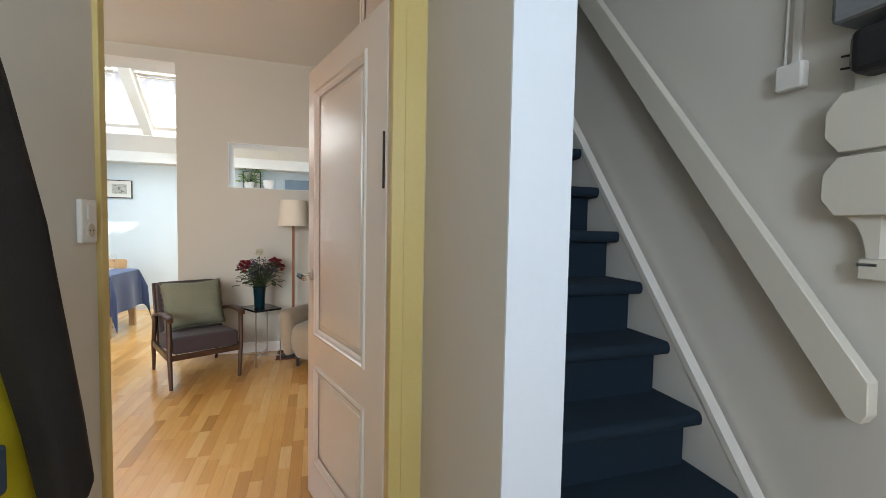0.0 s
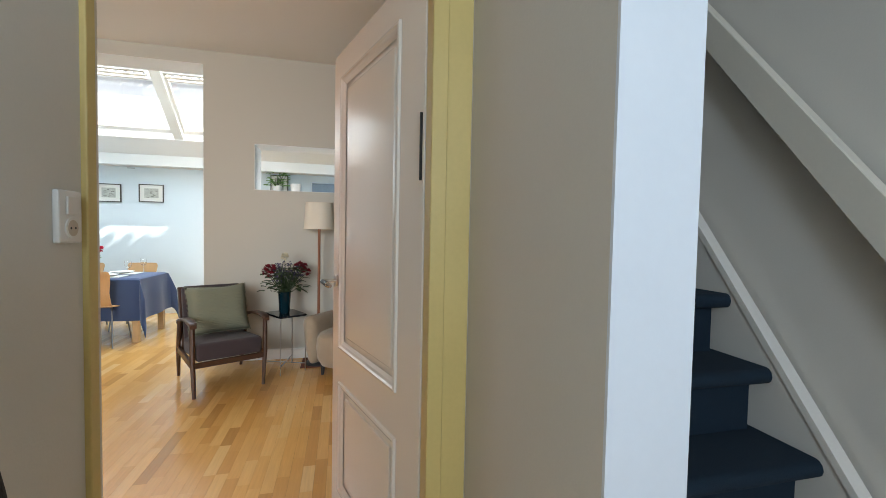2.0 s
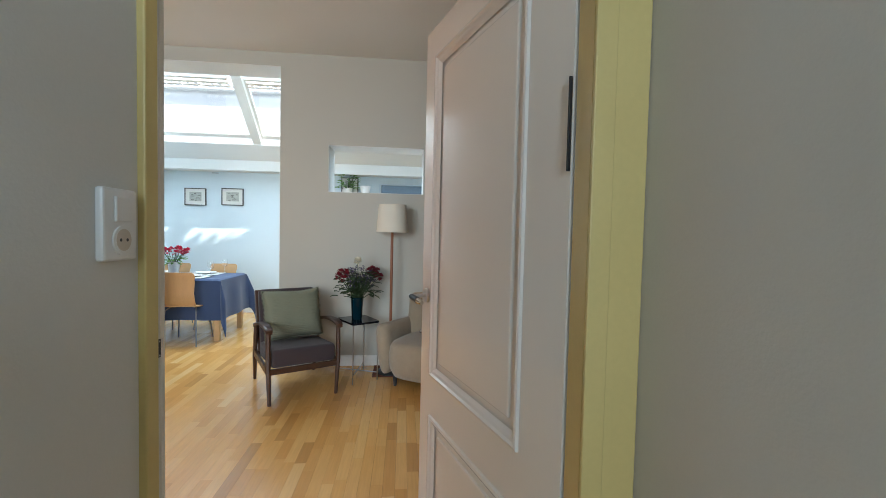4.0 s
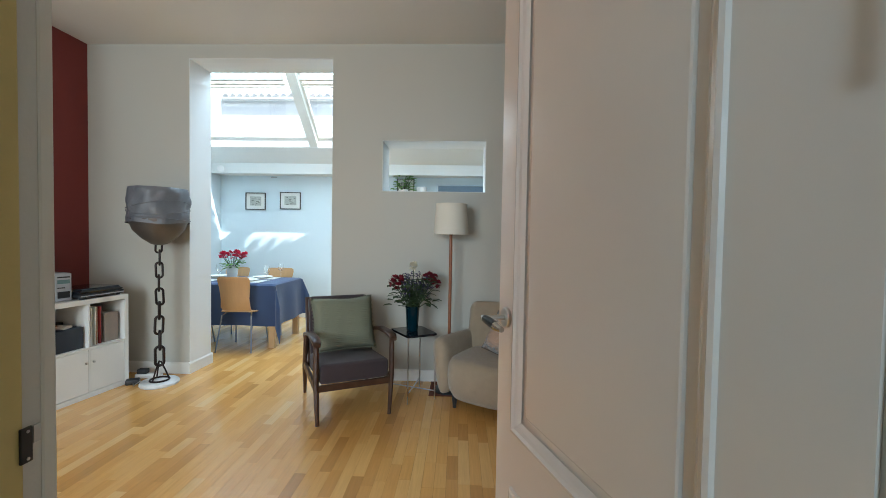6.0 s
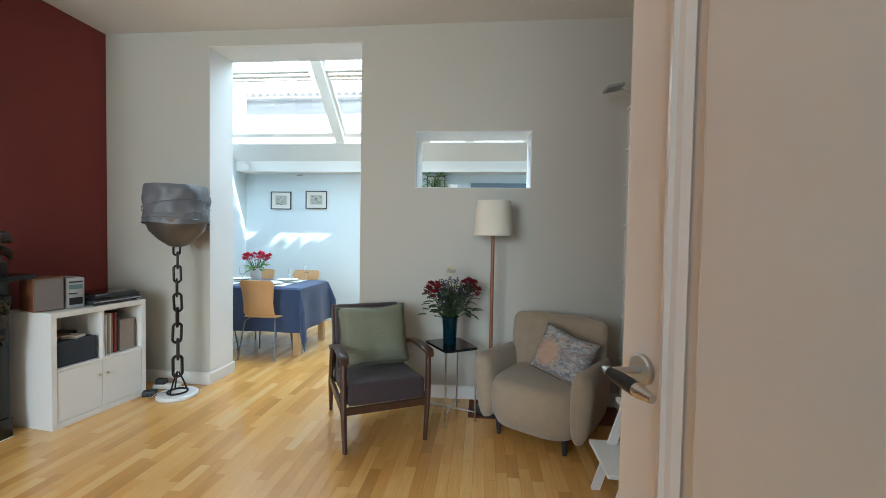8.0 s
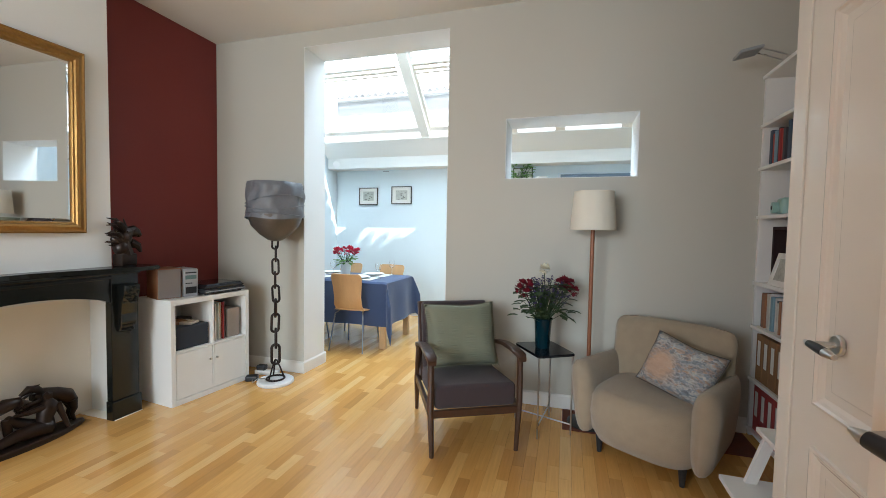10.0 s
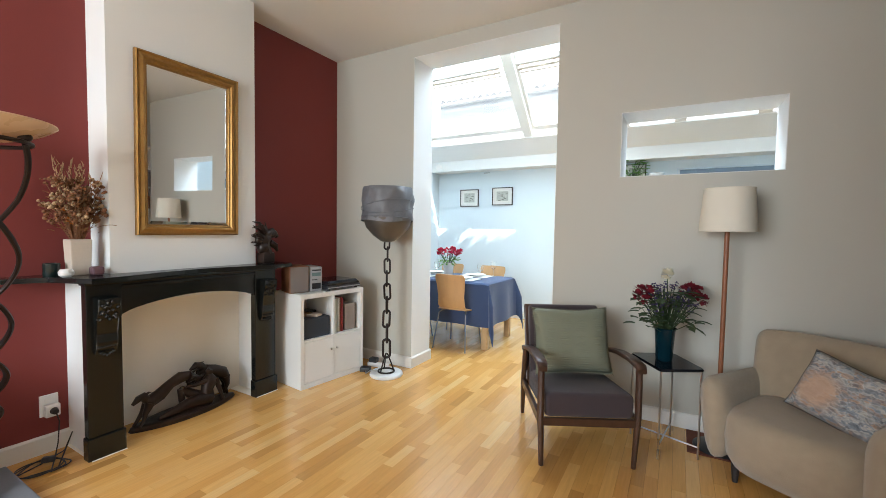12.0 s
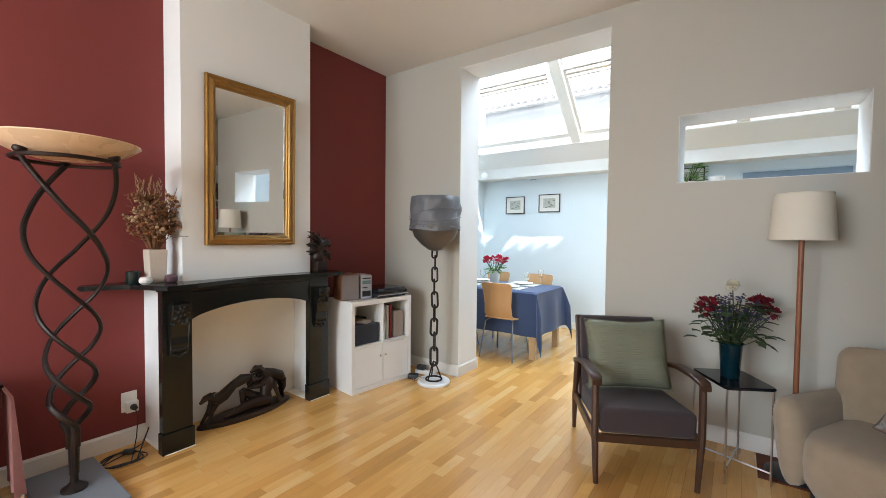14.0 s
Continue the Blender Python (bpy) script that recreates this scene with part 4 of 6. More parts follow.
def gilt_mirror():
    y0, y1, z0, z1, x = 2.895, 3.562, 1.275, 2.405, -3.249
    t = thing("wall_mirror", pose(x, 0, 1.275) @ pose(0, 0, 0, 0, 0.8, 0) @ pose(0, 0, -1.275), "tall mirror in an antique gilt frame", "mirror")
    prof = [(0.0, 0.004), (0.0, 0.030), (0.008, 0.036), (0.016, 0.030), (0.024, 0.032), (0.040, 0.040), (0.052, 0.034), (0.058, 0.022), (0.066, 0.020), (0.070, 0.010), (0.070, 0.004)]
    names = ("frame_bottom", "frame_side", "frame_top", "frame_side")

    def corner(i, k):
        return [(y0 + i, z0 + i), (y1 - i, z0 + i), (y1 - i, z1 - i), (y0 + i, z1 - i)][k]
    for k in range(4):
        bm = bmesh.new()
        rows = [[bm.verts.new((h, *corner(i, (k + e) % 4))) for i, h in prof] for e in (0, 1)]
        for n in range(len(prof) - 1):
            bm.faces.new((rows[0][n], rows[0][n + 1], rows[1][n + 1], rows[1][n]))
        part(names[k], bm, GILT, t)
    beads = bmesh.new()
    n = int((z1 - z0 - 0.14) / 0.011)
    for i in range(n):
        for y in (y0 + 0.063, y1 - 0.063):
            bmesh.ops.create_icosphere(beads, subdivisions=1, radius=0.0042, matrix=Matrix.Translation((0.021, y, z0 + 0.07 + i * 0.011)))
    tagged(part("beading", beads, GILT, t), kind="stuff")
    part("mirror_glass", B(0.005, 0.009, y0 + 0.088, y1 - 0.088, z0 + 0.088, z1 - 0.088), MIRROR, t)
    bev = bmesh.new()
    a = [(y0 + 0.069, z0 + 0.069), (y1 - 0.069, z0 + 0.069), (y1 - 0.069, z1 - 0.069), (y0 + 0.069, z1 - 0.069)]
    b = [(y0 + 0.0885, z0 + 0.0885), (y1 - 0.0885, z0 + 0.0885), (y1 - 0.0885, z1 - 0.0885), (y0 + 0.0885, z1 - 0.0885)]
    va = [bev.verts.new((0.0065, *c)) for c in a]
    vb = [bev.verts.new((0.0092, *c)) for c in b]
    for k in range(4):
        bev.faces.new((va[k], va[(k + 1) % 4], vb[(k + 1) % 4], vb[k]))
    part("bevelled_edge", bev, MIRROR, t)
    return t


gilt_mirror()


def blob(bm, c, r, s=(1, 1, 1), sub=2):
    bmesh.ops.create_icosphere(bm, subdivisions=sub, radius=r, matrix=Matrix.Translation(c) @ Matrix.Diagonal((*s, 1)))


# things on the mantel shelf
pot = thing("square_vase", pose(-3.335, 2.645, TOP), "square cream vase with dried flowers", "vase")
bm = B(-0.052, 0.052, -0.052, 0.052, 0, 0.205, 0.006)
for v in bm.verts:
    k = 0.85 + 0.15 * v.co.z / 0.205
    v.co.x, v.co.y = v.co.x * k, v.co.y * k
part("vase", bm, CREAM_CLAY, pot)
rnd = random.Random(11)
stems, heads, husks = bmesh.new(), bmesh.new(), bmesh.new()
for n in range(120):
    a, s = rnd.uniform(0, 6.28), rnd.uniform(0.02, 0.15)
    h = rnd.uniform(0.08, 0.27)
    tip = Vector((min(0.1, s * math.cos(a)), s * math.sin(a), 0.2 + h * 1.25))
    tube(stems, [(0.02 * math.cos(a), 0.02 * math.sin(a), 0.18), tip * 0.6 + Vector((0, 0, 0.09)), tip], 0.0016, 4)
    for j in range(5):
        p = tip + Vector([rnd.uniform(-0.02, 0.02) for _ in range(3)])
        bmesh.ops.create_icosphere(heads if n % 3 else husks, subdivisions=1, radius=rnd.uniform(0.005, 0.014), matrix=Matrix.Translation(p))
for n, (dy, h) in enumerate(((-0.085, 0.43), (-0.06, 0.41), (-0.03, 0.43), (0.0, 0.40), (0.02, 0.42), (0.05, 0.36), (0.125, 0.42), (0.135, 0.30))):
    top = Vector((0.02, dy, 0.2 + h * 1.0))
    tube(stems, [(0, 0, 0.18), top], 0.0015, 4)
    for j in range(16):
        p = top + Vector((rnd.uniform(-0.006, 0.006), dy * 0.2 * j / 16 + rnd.uniform(-0.008, 0.008), -0.12 + 0.14 * j / 16))
        tube(husks, [p, p + Vector((rnd.uniform(-0.01, 0.01), rnd.uniform(-0.012, 0.012), 0.028))], [0.004, 0.0005], 4)
papery, orange = bmesh.new(), bmesh.new()
for n in range(70):
    a, s = rnd.uniform(0, 6.28), rnd.uniform(0.03, 0.13)
    b = Vector((min(0.09, s * math.cos(a)), s * math.sin(a), rnd.uniform(0.24, 0.46)))
    leaf(papery, b, Vector((math.cos(a), math.sin(a), rnd.uniform(0.1, 0.9))), rnd.uniform(0.035, 0.06), rnd.uniform(0.016, 0.028), rnd)
for n in range(5):
    flower_head(orange, Vector((rnd.uniform(0.03, 0.09), rnd.uniform(-0.08, 0.07), rnd.uniform(0.30, 0.42))), 0.018, 26, rnd)
tagged(part("papery_leaves", papery, DRY_GOLD, pot, "golden brown papery leaves"), kind="stuff")
tagged(part("orange_flowers", orange, DRY_ORANGE, pot, "faded orange flower heads"), kind="stuff")
tagged(part("stems", stems, DRY, pot), kind="stuff")
tagged(part("dried_flowers", heads, DRY, pot, "brown dried flower heads"), kind="stuff")
tagged(part("grass_plumes", husks, DRY_PALE, pot, "straw coloured grass plumes"), kind="stuff")
solid("candle_cup", lathe(bmesh.new(), [(0.036, 0), (0.038, 0.004), (0.038, 0.072), (0.034, 0.072), (0.033, 0.05)], 24), mat("dark_green_glass", (0.012, 0.022, 0.02), 0.2), "small dark green glass candle cup", "candle cup", pose(-3.36, 2.535, TOP), smooth=True)
solid("tealight_holder", lathe(bmesh.new(), [(0.018, 0), (0.033, 0.012), (0.035, 0.028), (0.026, 0.044), (0.02, 0.044), (0.019, 0.03)], 24), WHITE_CLAY, "small round white tealight holder", "tealight holder", pose(-3.24, 2.56, TOP), smooth=True)
solid("crystal_stone", B(-0.028, 0.028, -0.032, 0.032, 0, 0.05, 0.014, 2), mat("purple_stone", (0.17, 0.09, 0.11), 0.35, vary=0.3, scale=30), "rough purple stone tealight holder", "stone", pose(-3.25, 2.70, TOP))
horse = bmesh.new()
box(horse, -0.04, 0.04, -0.045, 0.045, 0, 0.07, 0.01)
tube(horse, [(0, 0.0, 0.06), (0, -0.01, 0.12), (0, 0.0, 0.17), (0, 0.035, 0.20)], [0.045, 0.035, 0.03, 0.026], 8)
tube(horse, [(0, 0.0, 0.19), (0, 0.05, 0.205), (0, 0.09, 0.17)], [0.026, 0.024, 0.014], 8)
rnd = random.Random(3)
for n in range(16):
    a = rnd.uniform(0, 3.2)
    s = Vector((rnd.uniform(-0.02, 0.02), -0.01, 0.08 + 0.012 * n * 0.8))
    tube(horse, [s, s + Vector((rnd.uniform(-0.03, 0.03), -0.045, 0.02 + 0.02 * math.sin(a))), s + Vector((rnd.uniform(-0.04, 0.04), -0.085, 0.055 * math.sin(a)))], [0.014, 0.009, 0.002], 5)
tube(horse, [(0, 0.01, 0.20), (0, -0.005, 0.265)], [0.012, 0.002], 6)
for c, q, k in (((0, -0.02, 0.10), 0.042, (1, 1, 1.1)), ((0, -0.005, 0.155), 0.04, (0.9, 1.1, 1)), ((0, 0.05, 0.19), 0.032, (0.8, 1.3, 0.9)), ((0, -0.04, 0.15), 0.03, (0.8, 1.3, 1.2))):
    blob(horse, c, q, k)
tube(horse, [(0, 0.03, 0.13), (0.01, 0.07, 0.11), (0.01, 0.085, 0.075)], [0.028, 0.02, 0.008], 8)
solid("horse_sculpture", horse, BRONZE, "dark bronze horse head sculpture on the mantel", "sculpture", pose(-3.22, 3.80, TOP) @ Matrix.Diagonal((1.2, 1.2, 1.25, 1)), smooth=True)

# bronze group in the hearth
dogs = bmesh.new()
bm = dogs
lathe(bm, [(1.0, 0), (1.03, 0.012), (1.0, 0.034), (0.93, 0.04)], 32)
for v in bm.verts:
    v.co.x, v.co.y = v.co.x * 0.115, v.co.y * 0.36

for v in bm.verts:
    v.co.x *= 1 - 0.55 * abs(v.co.y / 0.37) ** 3
# leaping hound, its forepaws down and its hind legs thrown back
tube(bm, [(0.02, 0.02, 0.30), (0.02, -0.05, 0.30), (0.02, -0.12, 0.272), (0.02, -0.19, 0.215), (0.02, -0.25, 0.19), (0.02, -0.275, 0.215)], [0.026, 0.042, 0.034, 0.044, 0.046, 0.026], 16)
tube(bm, [(0.02, -0.265, 0.205), (0.02, -0.29, 0.24), (0.02, -0.315, 0.232), (0.02, -0.352, 0.20)], [0.028, 0.029, 0.023, 0.010], 16)
tube(bm, [(0.03, -0.28, 0.25), (0.035, -0.262, 0.262), (0.035, -0.245, 0.258)], [0.012, 0.008, 0.002], 5)
for c, e in ((0.0, 0.0), (0.04, 0.02)):
    tube(bm, [(c, -0.255, 0.185), (c, -0.285, 0.12), (c, -0.315 + e, 0.075), (c, -0.34 + e, 0.04)], [0.03, 0.018, 0.012, 0.010], 16)
    tube(bm, [(c, 0.0, 0.295), (c, 0.04, 0.265 + e), (c, 0.0, 0.245 + e), (c, 0.09, 0.25 + e)], [0.032, 0.02, 0.013, 0.009], 16)
tube(bm, [(0.02, 0.02, 0.305), (0.02, 0.06, 0.325), (0.02, 0.09, 0.32)], [0.010, 0.007, 0.003], 5)
# reclining figure, one knee raised, propped on an arm
tube(bm, [(0.05, 0.14, 0.085), (0.05, 0.05, 0.095), (0.05, -0.03, 0.09), (0.045, -0.12, 0.065), (0.04, -0.20, 0.05)], [0.052, 0.048, 0.038, 0.027, 0.014], 16)
tube(bm, [(0.01, 0.10, 0.09), (0.01, 0.02, 0.15), (0.01, -0.045, 0.205)], [0.046, 0.034, 0.024], 16)
tube(bm, [(0.01, -0.045, 0.205), (0.01, -0.04, 0.12), (0.01, -0.035, 0.045)], [0.024, 0.022, 0.014], 16)
tube(bm, [(0.04, 0.12, 0.08), (0.04, 0.125, 0.15), (0.04, 0.14, 0.205), (0.04, 0.145, 0.235), (0.04, 0.145, 0.27)], [0.056, 0.042, 0.054, 0.046, 0.016], 16)
blob(bm, (0.04, 0.14, 0.285), 0.03, (0.85, 1.05, 1.1), 1)
tube(bm, [(0.06, 0.18, 0.225), (0.075, 0.20, 0.14), (0.075, 0.23, 0.045)], [0.021, 0.016, 0.011], 16)
tube(bm, [(0.06, 0.11, 0.225), (0.06, 0.03, 0.22), (0.05, -0.03, 0.225)], [0.02, 0.014, 0.009], 16)
# second hound rising behind the figure
tube(bm, [(-0.03, 0.10, 0.29), (-0.03, 0.15, 0.275), (-0.03, 0.22, 0.262), (-0.03, 0.28, 0.225), (-0.03, 0.315, 0.17)], [0.03, 0.052, 0.044, 0.05, 0.034], 16)
tube(bm, [(-0.03, 0.14, 0.29), (-0.02, 0.105, 0.335), (-0.02, 0.08, 0.345), (-0.02, 0.035, 0.318)], [0.034, 0.03, 0.026, 0.010], 16)
tube(bm, [(-0.01, 0.10, 0.355), (-0.01, 0.13, 0.362)], [0.012, 0.002], 5)
for c in (-0.05, -0.01):
    tube(bm, [(c, 0.30, 0.19), (c, 0.315, 0.12), (c, 0.30, 0.085), (c, 0.315, 0.035)], [0.034, 0.019, 0.014, 0.010], 16)
    tube(bm, [(c, 0.13, 0.26), (c, 0.07, 0.20), (c, 0.03, 0.205)], [0.03, 0.016, 0.010], 16)
solid("bronze_sculpture", dogs, BRONZE, "dark bronze sculpture group on an oval base", "sculpture", pose(-3.335, 3.235, 0.0) @ Matrix.Diagonal((0.95, 0.98, 0.93, 1)), smooth=True)

# twisted torch lamp on its slab
solid("stone_slab", B(-3.42, -2.80, 2.04, 2.345, 0.0, 0.035, 0.006), SLATE, "grey stone slab under the torch lamp", "slab")
torch = thing("torch_lamp", pose(-3.10, 2.19, 0.035), "wrought iron twisted floor lamp with amber bowl", "floor lamp")
part("foot", lathe(bmesh.new(), [(0.055, 0), (0.055, 0.01), (0.035, 0.025), (0.018, 0.04), (0.014, 0.10)], 24), DARK_STEEL, torch, smooth=True)
part("stem", tube(bmesh.new(), [(0, 0, 0.08), (0, 0, 0.24), (0, 0, 0.33)], [0.02, 0.024, 0.012], 10), DARK_STEEL, torch)
for s in range(3):
    pts = []
    for i in range(91):
        q = i / 90
        z = 0.22 + q * 1.45
        r = float(np.interp(z, (0.22, 0.31, 0.36, 0.46, 0.66, 0.92, 1.20, 1.39, 1.67), (0.018, 0.02, 0.05, 0.086, 0.097, 0.125, 0.155, 0.172, 0.195)))
        a = 2 * math.pi * (s / 3 + float(np.interp(z, (0.30, 0.37, 0.47, 0.59, 0.70, 0.87, 0.99, 1.21, 1.42, 1.67), (1.62, 1.45, 1.24, 1.05, 0.87, 0.66, 0.52, 0.31, 0.15, 0.0)))) + 0.908
        pts.append((r * math.cos(a), r * math.sin(a), z))
    part("twisted_rod", tube(bmesh.new(), pts, 0.012, 8, flat=(0.0105, 0.0145)), DARK_STEEL, torch, smooth=True)
    a = 2 * math.pi * s / 3 + 0.908
    bm = bmesh.new()
    blob(bm, (0.195 * math.cos(a), 0.195 * math.sin(a), 1.70), 0.028, (1, 1, 0.85))
    part("ball", bm, DARK_STEEL, torch, smooth=True)
part("ring", tube(bmesh.new(), [(0.205 * math.cos(t), 0.205 * math.sin(t), 1.675) for t in [2 * math.pi * i / 40 for i in range(40)]], 0.01, 8, closed=True), DARK_STEEL, torch, smooth=True)
part("bowl", lathe(bmesh.new(), [(0.05, 1.676), (0.13, 1.684), (0.21, 1.708), (0.27, 1.742), (0.299, 1.764), (0.297, 1.77), (0.265, 1.75), (0.205, 1.719), (0.125, 1.697), (0.05, 1.688)], 48), ALABASTER, torch, "amber frosted glass bowl", True)

sock = thing("wall_socket", pose(LEFT, 2.545, 0.30), "white double wall socket with black plug", "socket")
part("plate", B(0, 0.012, -0.042, 0.042, -0.085, 0.04, 0.004), WHITE_CLAY, sock)
for z in (-0.05, 0.008):
    bm = tube(bmesh.new(), [(0.011, 0, z), (0.0145, 0, z)], 0.022, 20)
    part("socket_ring", bm, WHITE_LAC, sock)
part("adapter", B(0.012, 0.05, -0.027, 0.04, -0.085, -0.015, 0.006), WHITE_CLAY, sock)
part("plug", tube(bmesh.new(), [(0.05, 0.01, -0.05), (0.075, 0.01, -0.052)], [0.02, 0.015], 12), BLACK, sock)
pts = [(-3.42, 2.555, 0.245), (-3.395, 2.56, 0.2), (-3.39, 2.55, 0.08), (-3.37, 2.53, 0.012)]
for i in range(150):
    t = i * 0.13
    pts.append((-3.28 + (0.085 + 0.02 * math.sin(i * 0.11)) * math.cos(t), 2.46 + (0.10 + 0.025 * math.cos(i * 0.15)) * math.sin(t), 0.010 + 0.004 * (1 + math.sin(i * 0.31))))
pts += [(-3.22, 2.53, 0.10), (-3.25, 2.57, 0.17), (-3.30, 2.55, 0.06), (-3.34, 2.46, 0.01), (-3.30, 2.36, 0.01)]
solid("lamp_cable", tube(bmesh.new(), pts, 0.0035, 6), CABLE, "coiled black cable on the floor by the socket", "cable", smooth=True)
solid("cable_switch", B(-0.03, 0.03, -0.016, 0.016, 0, 0.03, 0.008), BLACK, "black inline cable switch on the floor", "switch", pose(-3.33, 2.49, 0.012, 0, 0, 50))

# sofa end with a throw
sofa = thing("sofa", pose(0, 0, 0), "sofa arm under a dusty pink knitted throw", "sofa")
part("arm", B(-3.44, -3.10, 0.9, 1.92, 0.05, 0.60, 0.05, 3), BOUCLE, sofa)
part("leg", B(-3.42, -3.38, 1.84, 1.88, 0.0, 0.06), WALNUT, sofa)
bm = bmesh.new()
rows = []
for i in range(13):
    s = i / 12
    row = []
    for j in range(17):
        u = j / 16
        if s < 0.35:
            p = (-3.40 + u * 0.33, 1.58 + s / 0.35 * 0.385, 0.635)
        else:
            d = (s - 0.35) / 0.65
            p = (-3.40 + u * 0.35 + 0.03 * d, 1.97 + 0.02 * math.sin(u * 17) * d + 0.02 * d, 0.635 - d * 0.52)
        row.append(bm.verts.new((p[0], p[1] + 0.008 * math.sin(u * 23 + 1), p[2])))
    rows.append(row)
for a, b in zip(rows, rows[1:]):
    for j in range(16):
        bm.faces.new((a[j], a[j + 1], b[j + 1], b[j]))
bmesh.ops.solidify(bm, geom=list(bm.faces), thickness=0.018)
throw = solid("knitted_throw", bm, PINK_KNIT, "dusty pink knitted throw over the sofa arm", "throw", smooth=True)
bm = bmesh.new()
for j in range(30):
    x = -3.39 + j * 0.0122
    tube(bm, [(x, 1.995, 0.125), (x + 0.004, 2.0, 0.05)], 0.005, 5)
tagged(part("fringe", bm, CREAM_KNIT, throw, "cream wool fringe"), kind="stuff")

# ---- cabinet corner ----
CAB = pose(-3.355, 3.981, 0, 0, 0, -7.1) @ Matrix.Diagonal((1, 0.873, 1.022, 1))
cab = thing("cube_shelf", CAB, "white four-cube shelf with two lower doors", "shelf unit")
D, Wd, Ht = 0.39, 0.77, 0.77
part("side_panel", B(0, D, 0, 0.038, 0, Ht - 0.038, 0.001), WHITE_LAC, cab)
part("side_panel", B(0, D, Wd - 0.038, Wd, 0, Ht - 0.038, 0.001), WHITE_LAC, cab)
part("top_panel", B(0, D, 0, Wd, Ht - 0.038, Ht, 0.001), WHITE_LAC, cab)
part("bottom_panel", B(0, D, 0.038, Wd - 0.038, 0, 0.038), WHITE_LAC, cab)
part("divider", B(0, D - 0.002, 0.377, 0.393, 0.038, Ht - 0.038), WHITE_LAC, cab)
part("shelf", B(0, D - 0.002, 0.038, 0.377, 0.377, 0.393), WHITE_LAC, cab)
part("shelf", B(0, D - 0.002, 0.393, Wd - 0.038, 0.377, 0.393), WHITE_LAC, cab)
part("back_panel", B(-0.006, 0, 0.038, Wd - 0.038, 0.038, Ht - 0.038), WHITE_LAC, cab)
for y0, y1, hy in ((0.041, 0.375, 0.352), (0.395, 0.729, 0.418)):
    dr = part("door", B(D - 0.018, D - 0.003, y0, y1, 0.041, 0.374, 0.002), WHITE_LAC, cab)
    part("knob", tube(bmesh.new(), [(D - 0.003, hy, 0.275), (D + 0.014, hy, 0.275)], 0.008, 10), STEEL, dr)


def inside(m):
    return CAB @ m


def on_top(x, y, turn):
    return Matrix.Translation(CAB @ Vector((x, y, 0.77))) @ Matrix.Rotation(radians(turn), 4, "Z")


TAUPE_BOX = mat("taupe_board", (0.30, 0.25, 0.21), 0.7, vary=0.1, scale=14)
solid("storage_box", B(0.06, 0.36, 0.05, 0.36, 0.394, 0.56, 0.008), mat("dark_blue_box", (0.022, 0.03, 0.045), 0.6), "dark blue storage box in the shelf", "box", inside(pose(0, 0, 0)))
for n, (x, y, h, mt) in enumerate(((0.12, 0.10, 0.035, BLACK), (0.2, 0.2, 0.025, BOARD), (0.14, 0.28, 0.03, BLACK), (0.27, 0.24, 0.02, CREAM_CLAY))):
    solid("small_case", B(-0.06, 0.06, -0.06, 0.05, 0, h, 0.004), mt, "small case lying on the storage box", "case", inside(pose(x, y, 0.56, 0, 0, n * 14 - 20)))
rnd = random.Random(5)
y = 0.40
for n in range(12):
    w = rnd.uniform(0.006, 0.013)
    solid("record_sleeve", B(0.05, 0.345 + rnd.uniform(-0.02, 0.01), 0, w, 0, 0.30 + rnd.uniform(-0.006, 0.006)), BOOKS[(n * 4 + 5) % 9] if n % 3 else PAPER, "upright record sleeve in the shelf", "record", inside(pose(0, y, 0.394)), "records in the shelf")
    y += w + 0.002
solid("record_box", B(0.06, 0.35, 0.565, 0.70, 0.394, 0.63, 0.004), TAUPE_BOX, "taupe cardboard record box in the shelf", "box", inside(pose(0, 0, 0)))


def loudspeaker(m):
    t = thing("loudspeaker", m, "walnut veneer loudspeaker with grey cloth front", "loudspeaker")
    part("cabinet", B(-0.10, 0.10, -0.082, 0.082, 0, 0.225, 0.004), SPEAKER_WOOD, t)
    part("grille", B(0.10, 0.112, -0.076, 0.076, 0.006, 0.219, 0.005), GRILLE, t)


loudspeaker(on_top(0.18, 0.10, -20))
hifi = thing("mini_stereo", on_top(0.22, 0.255, -16), "small silver stereo with display", "stereo")
part("case", B(-0.12, 0.08, -0.055, 0.055, 0, 0.215, 0.006), SILVER, hifi)
part("front_panel", B(0.08, 0.092, -0.053, 0.053, 0.004, 0.211, 0.004), SILVER, hifi)
part("display", B(0.092, 0.094, -0.04, 0.04, 0.135, 0.165), mat("pale_display", (0.16, 0.24, 0.24), 0.2), hifi)
part("cassette_slot", B(0.092, 0.095, -0.04, 0.04, 0.025, 0.075, 0.002), BLACK, hifi)
part("volume_knob", tube(bmesh.new(), [(0.092, 0.02, 0.105), (0.104, 0.02, 0.105)], 0.014, 16), SILVER, hifi)
for k in range(4):
    part("button", B(0.092, 0.096, -0.04 + k * 0.013, -0.031 + k * 0.013, 0.1, 0.108), BLACK, hifi)
part("button_row", B(0.092, 0.095, -0.04, 0.04, 0.18, 0.19), BLACK, hifi)
deck = thing("record_player", on_top(0.205, 0.53, -7) @ Matrix.Diagonal((1, 0.9, 1, 1)), "black closed record player with dark lid", "record player")
part("plinth", B(-0.17, 0.17, -0.205, 0.205, 0.012, 0.045, 0.008), BLACK, deck)
part("trim_strip", B(0.166, 0.173, -0.2, 0.2, 0.022, 0.03), SILVER, deck)
bm = B(-0.168, 0.168, -0.2, 0.2, 0.046, 0.082, 0.012)
for v in bm.verts:
    if v.co.z > 0.07:
        v.co.x, v.co.y = v.co.x * 0.9, v.co.y * 0.92
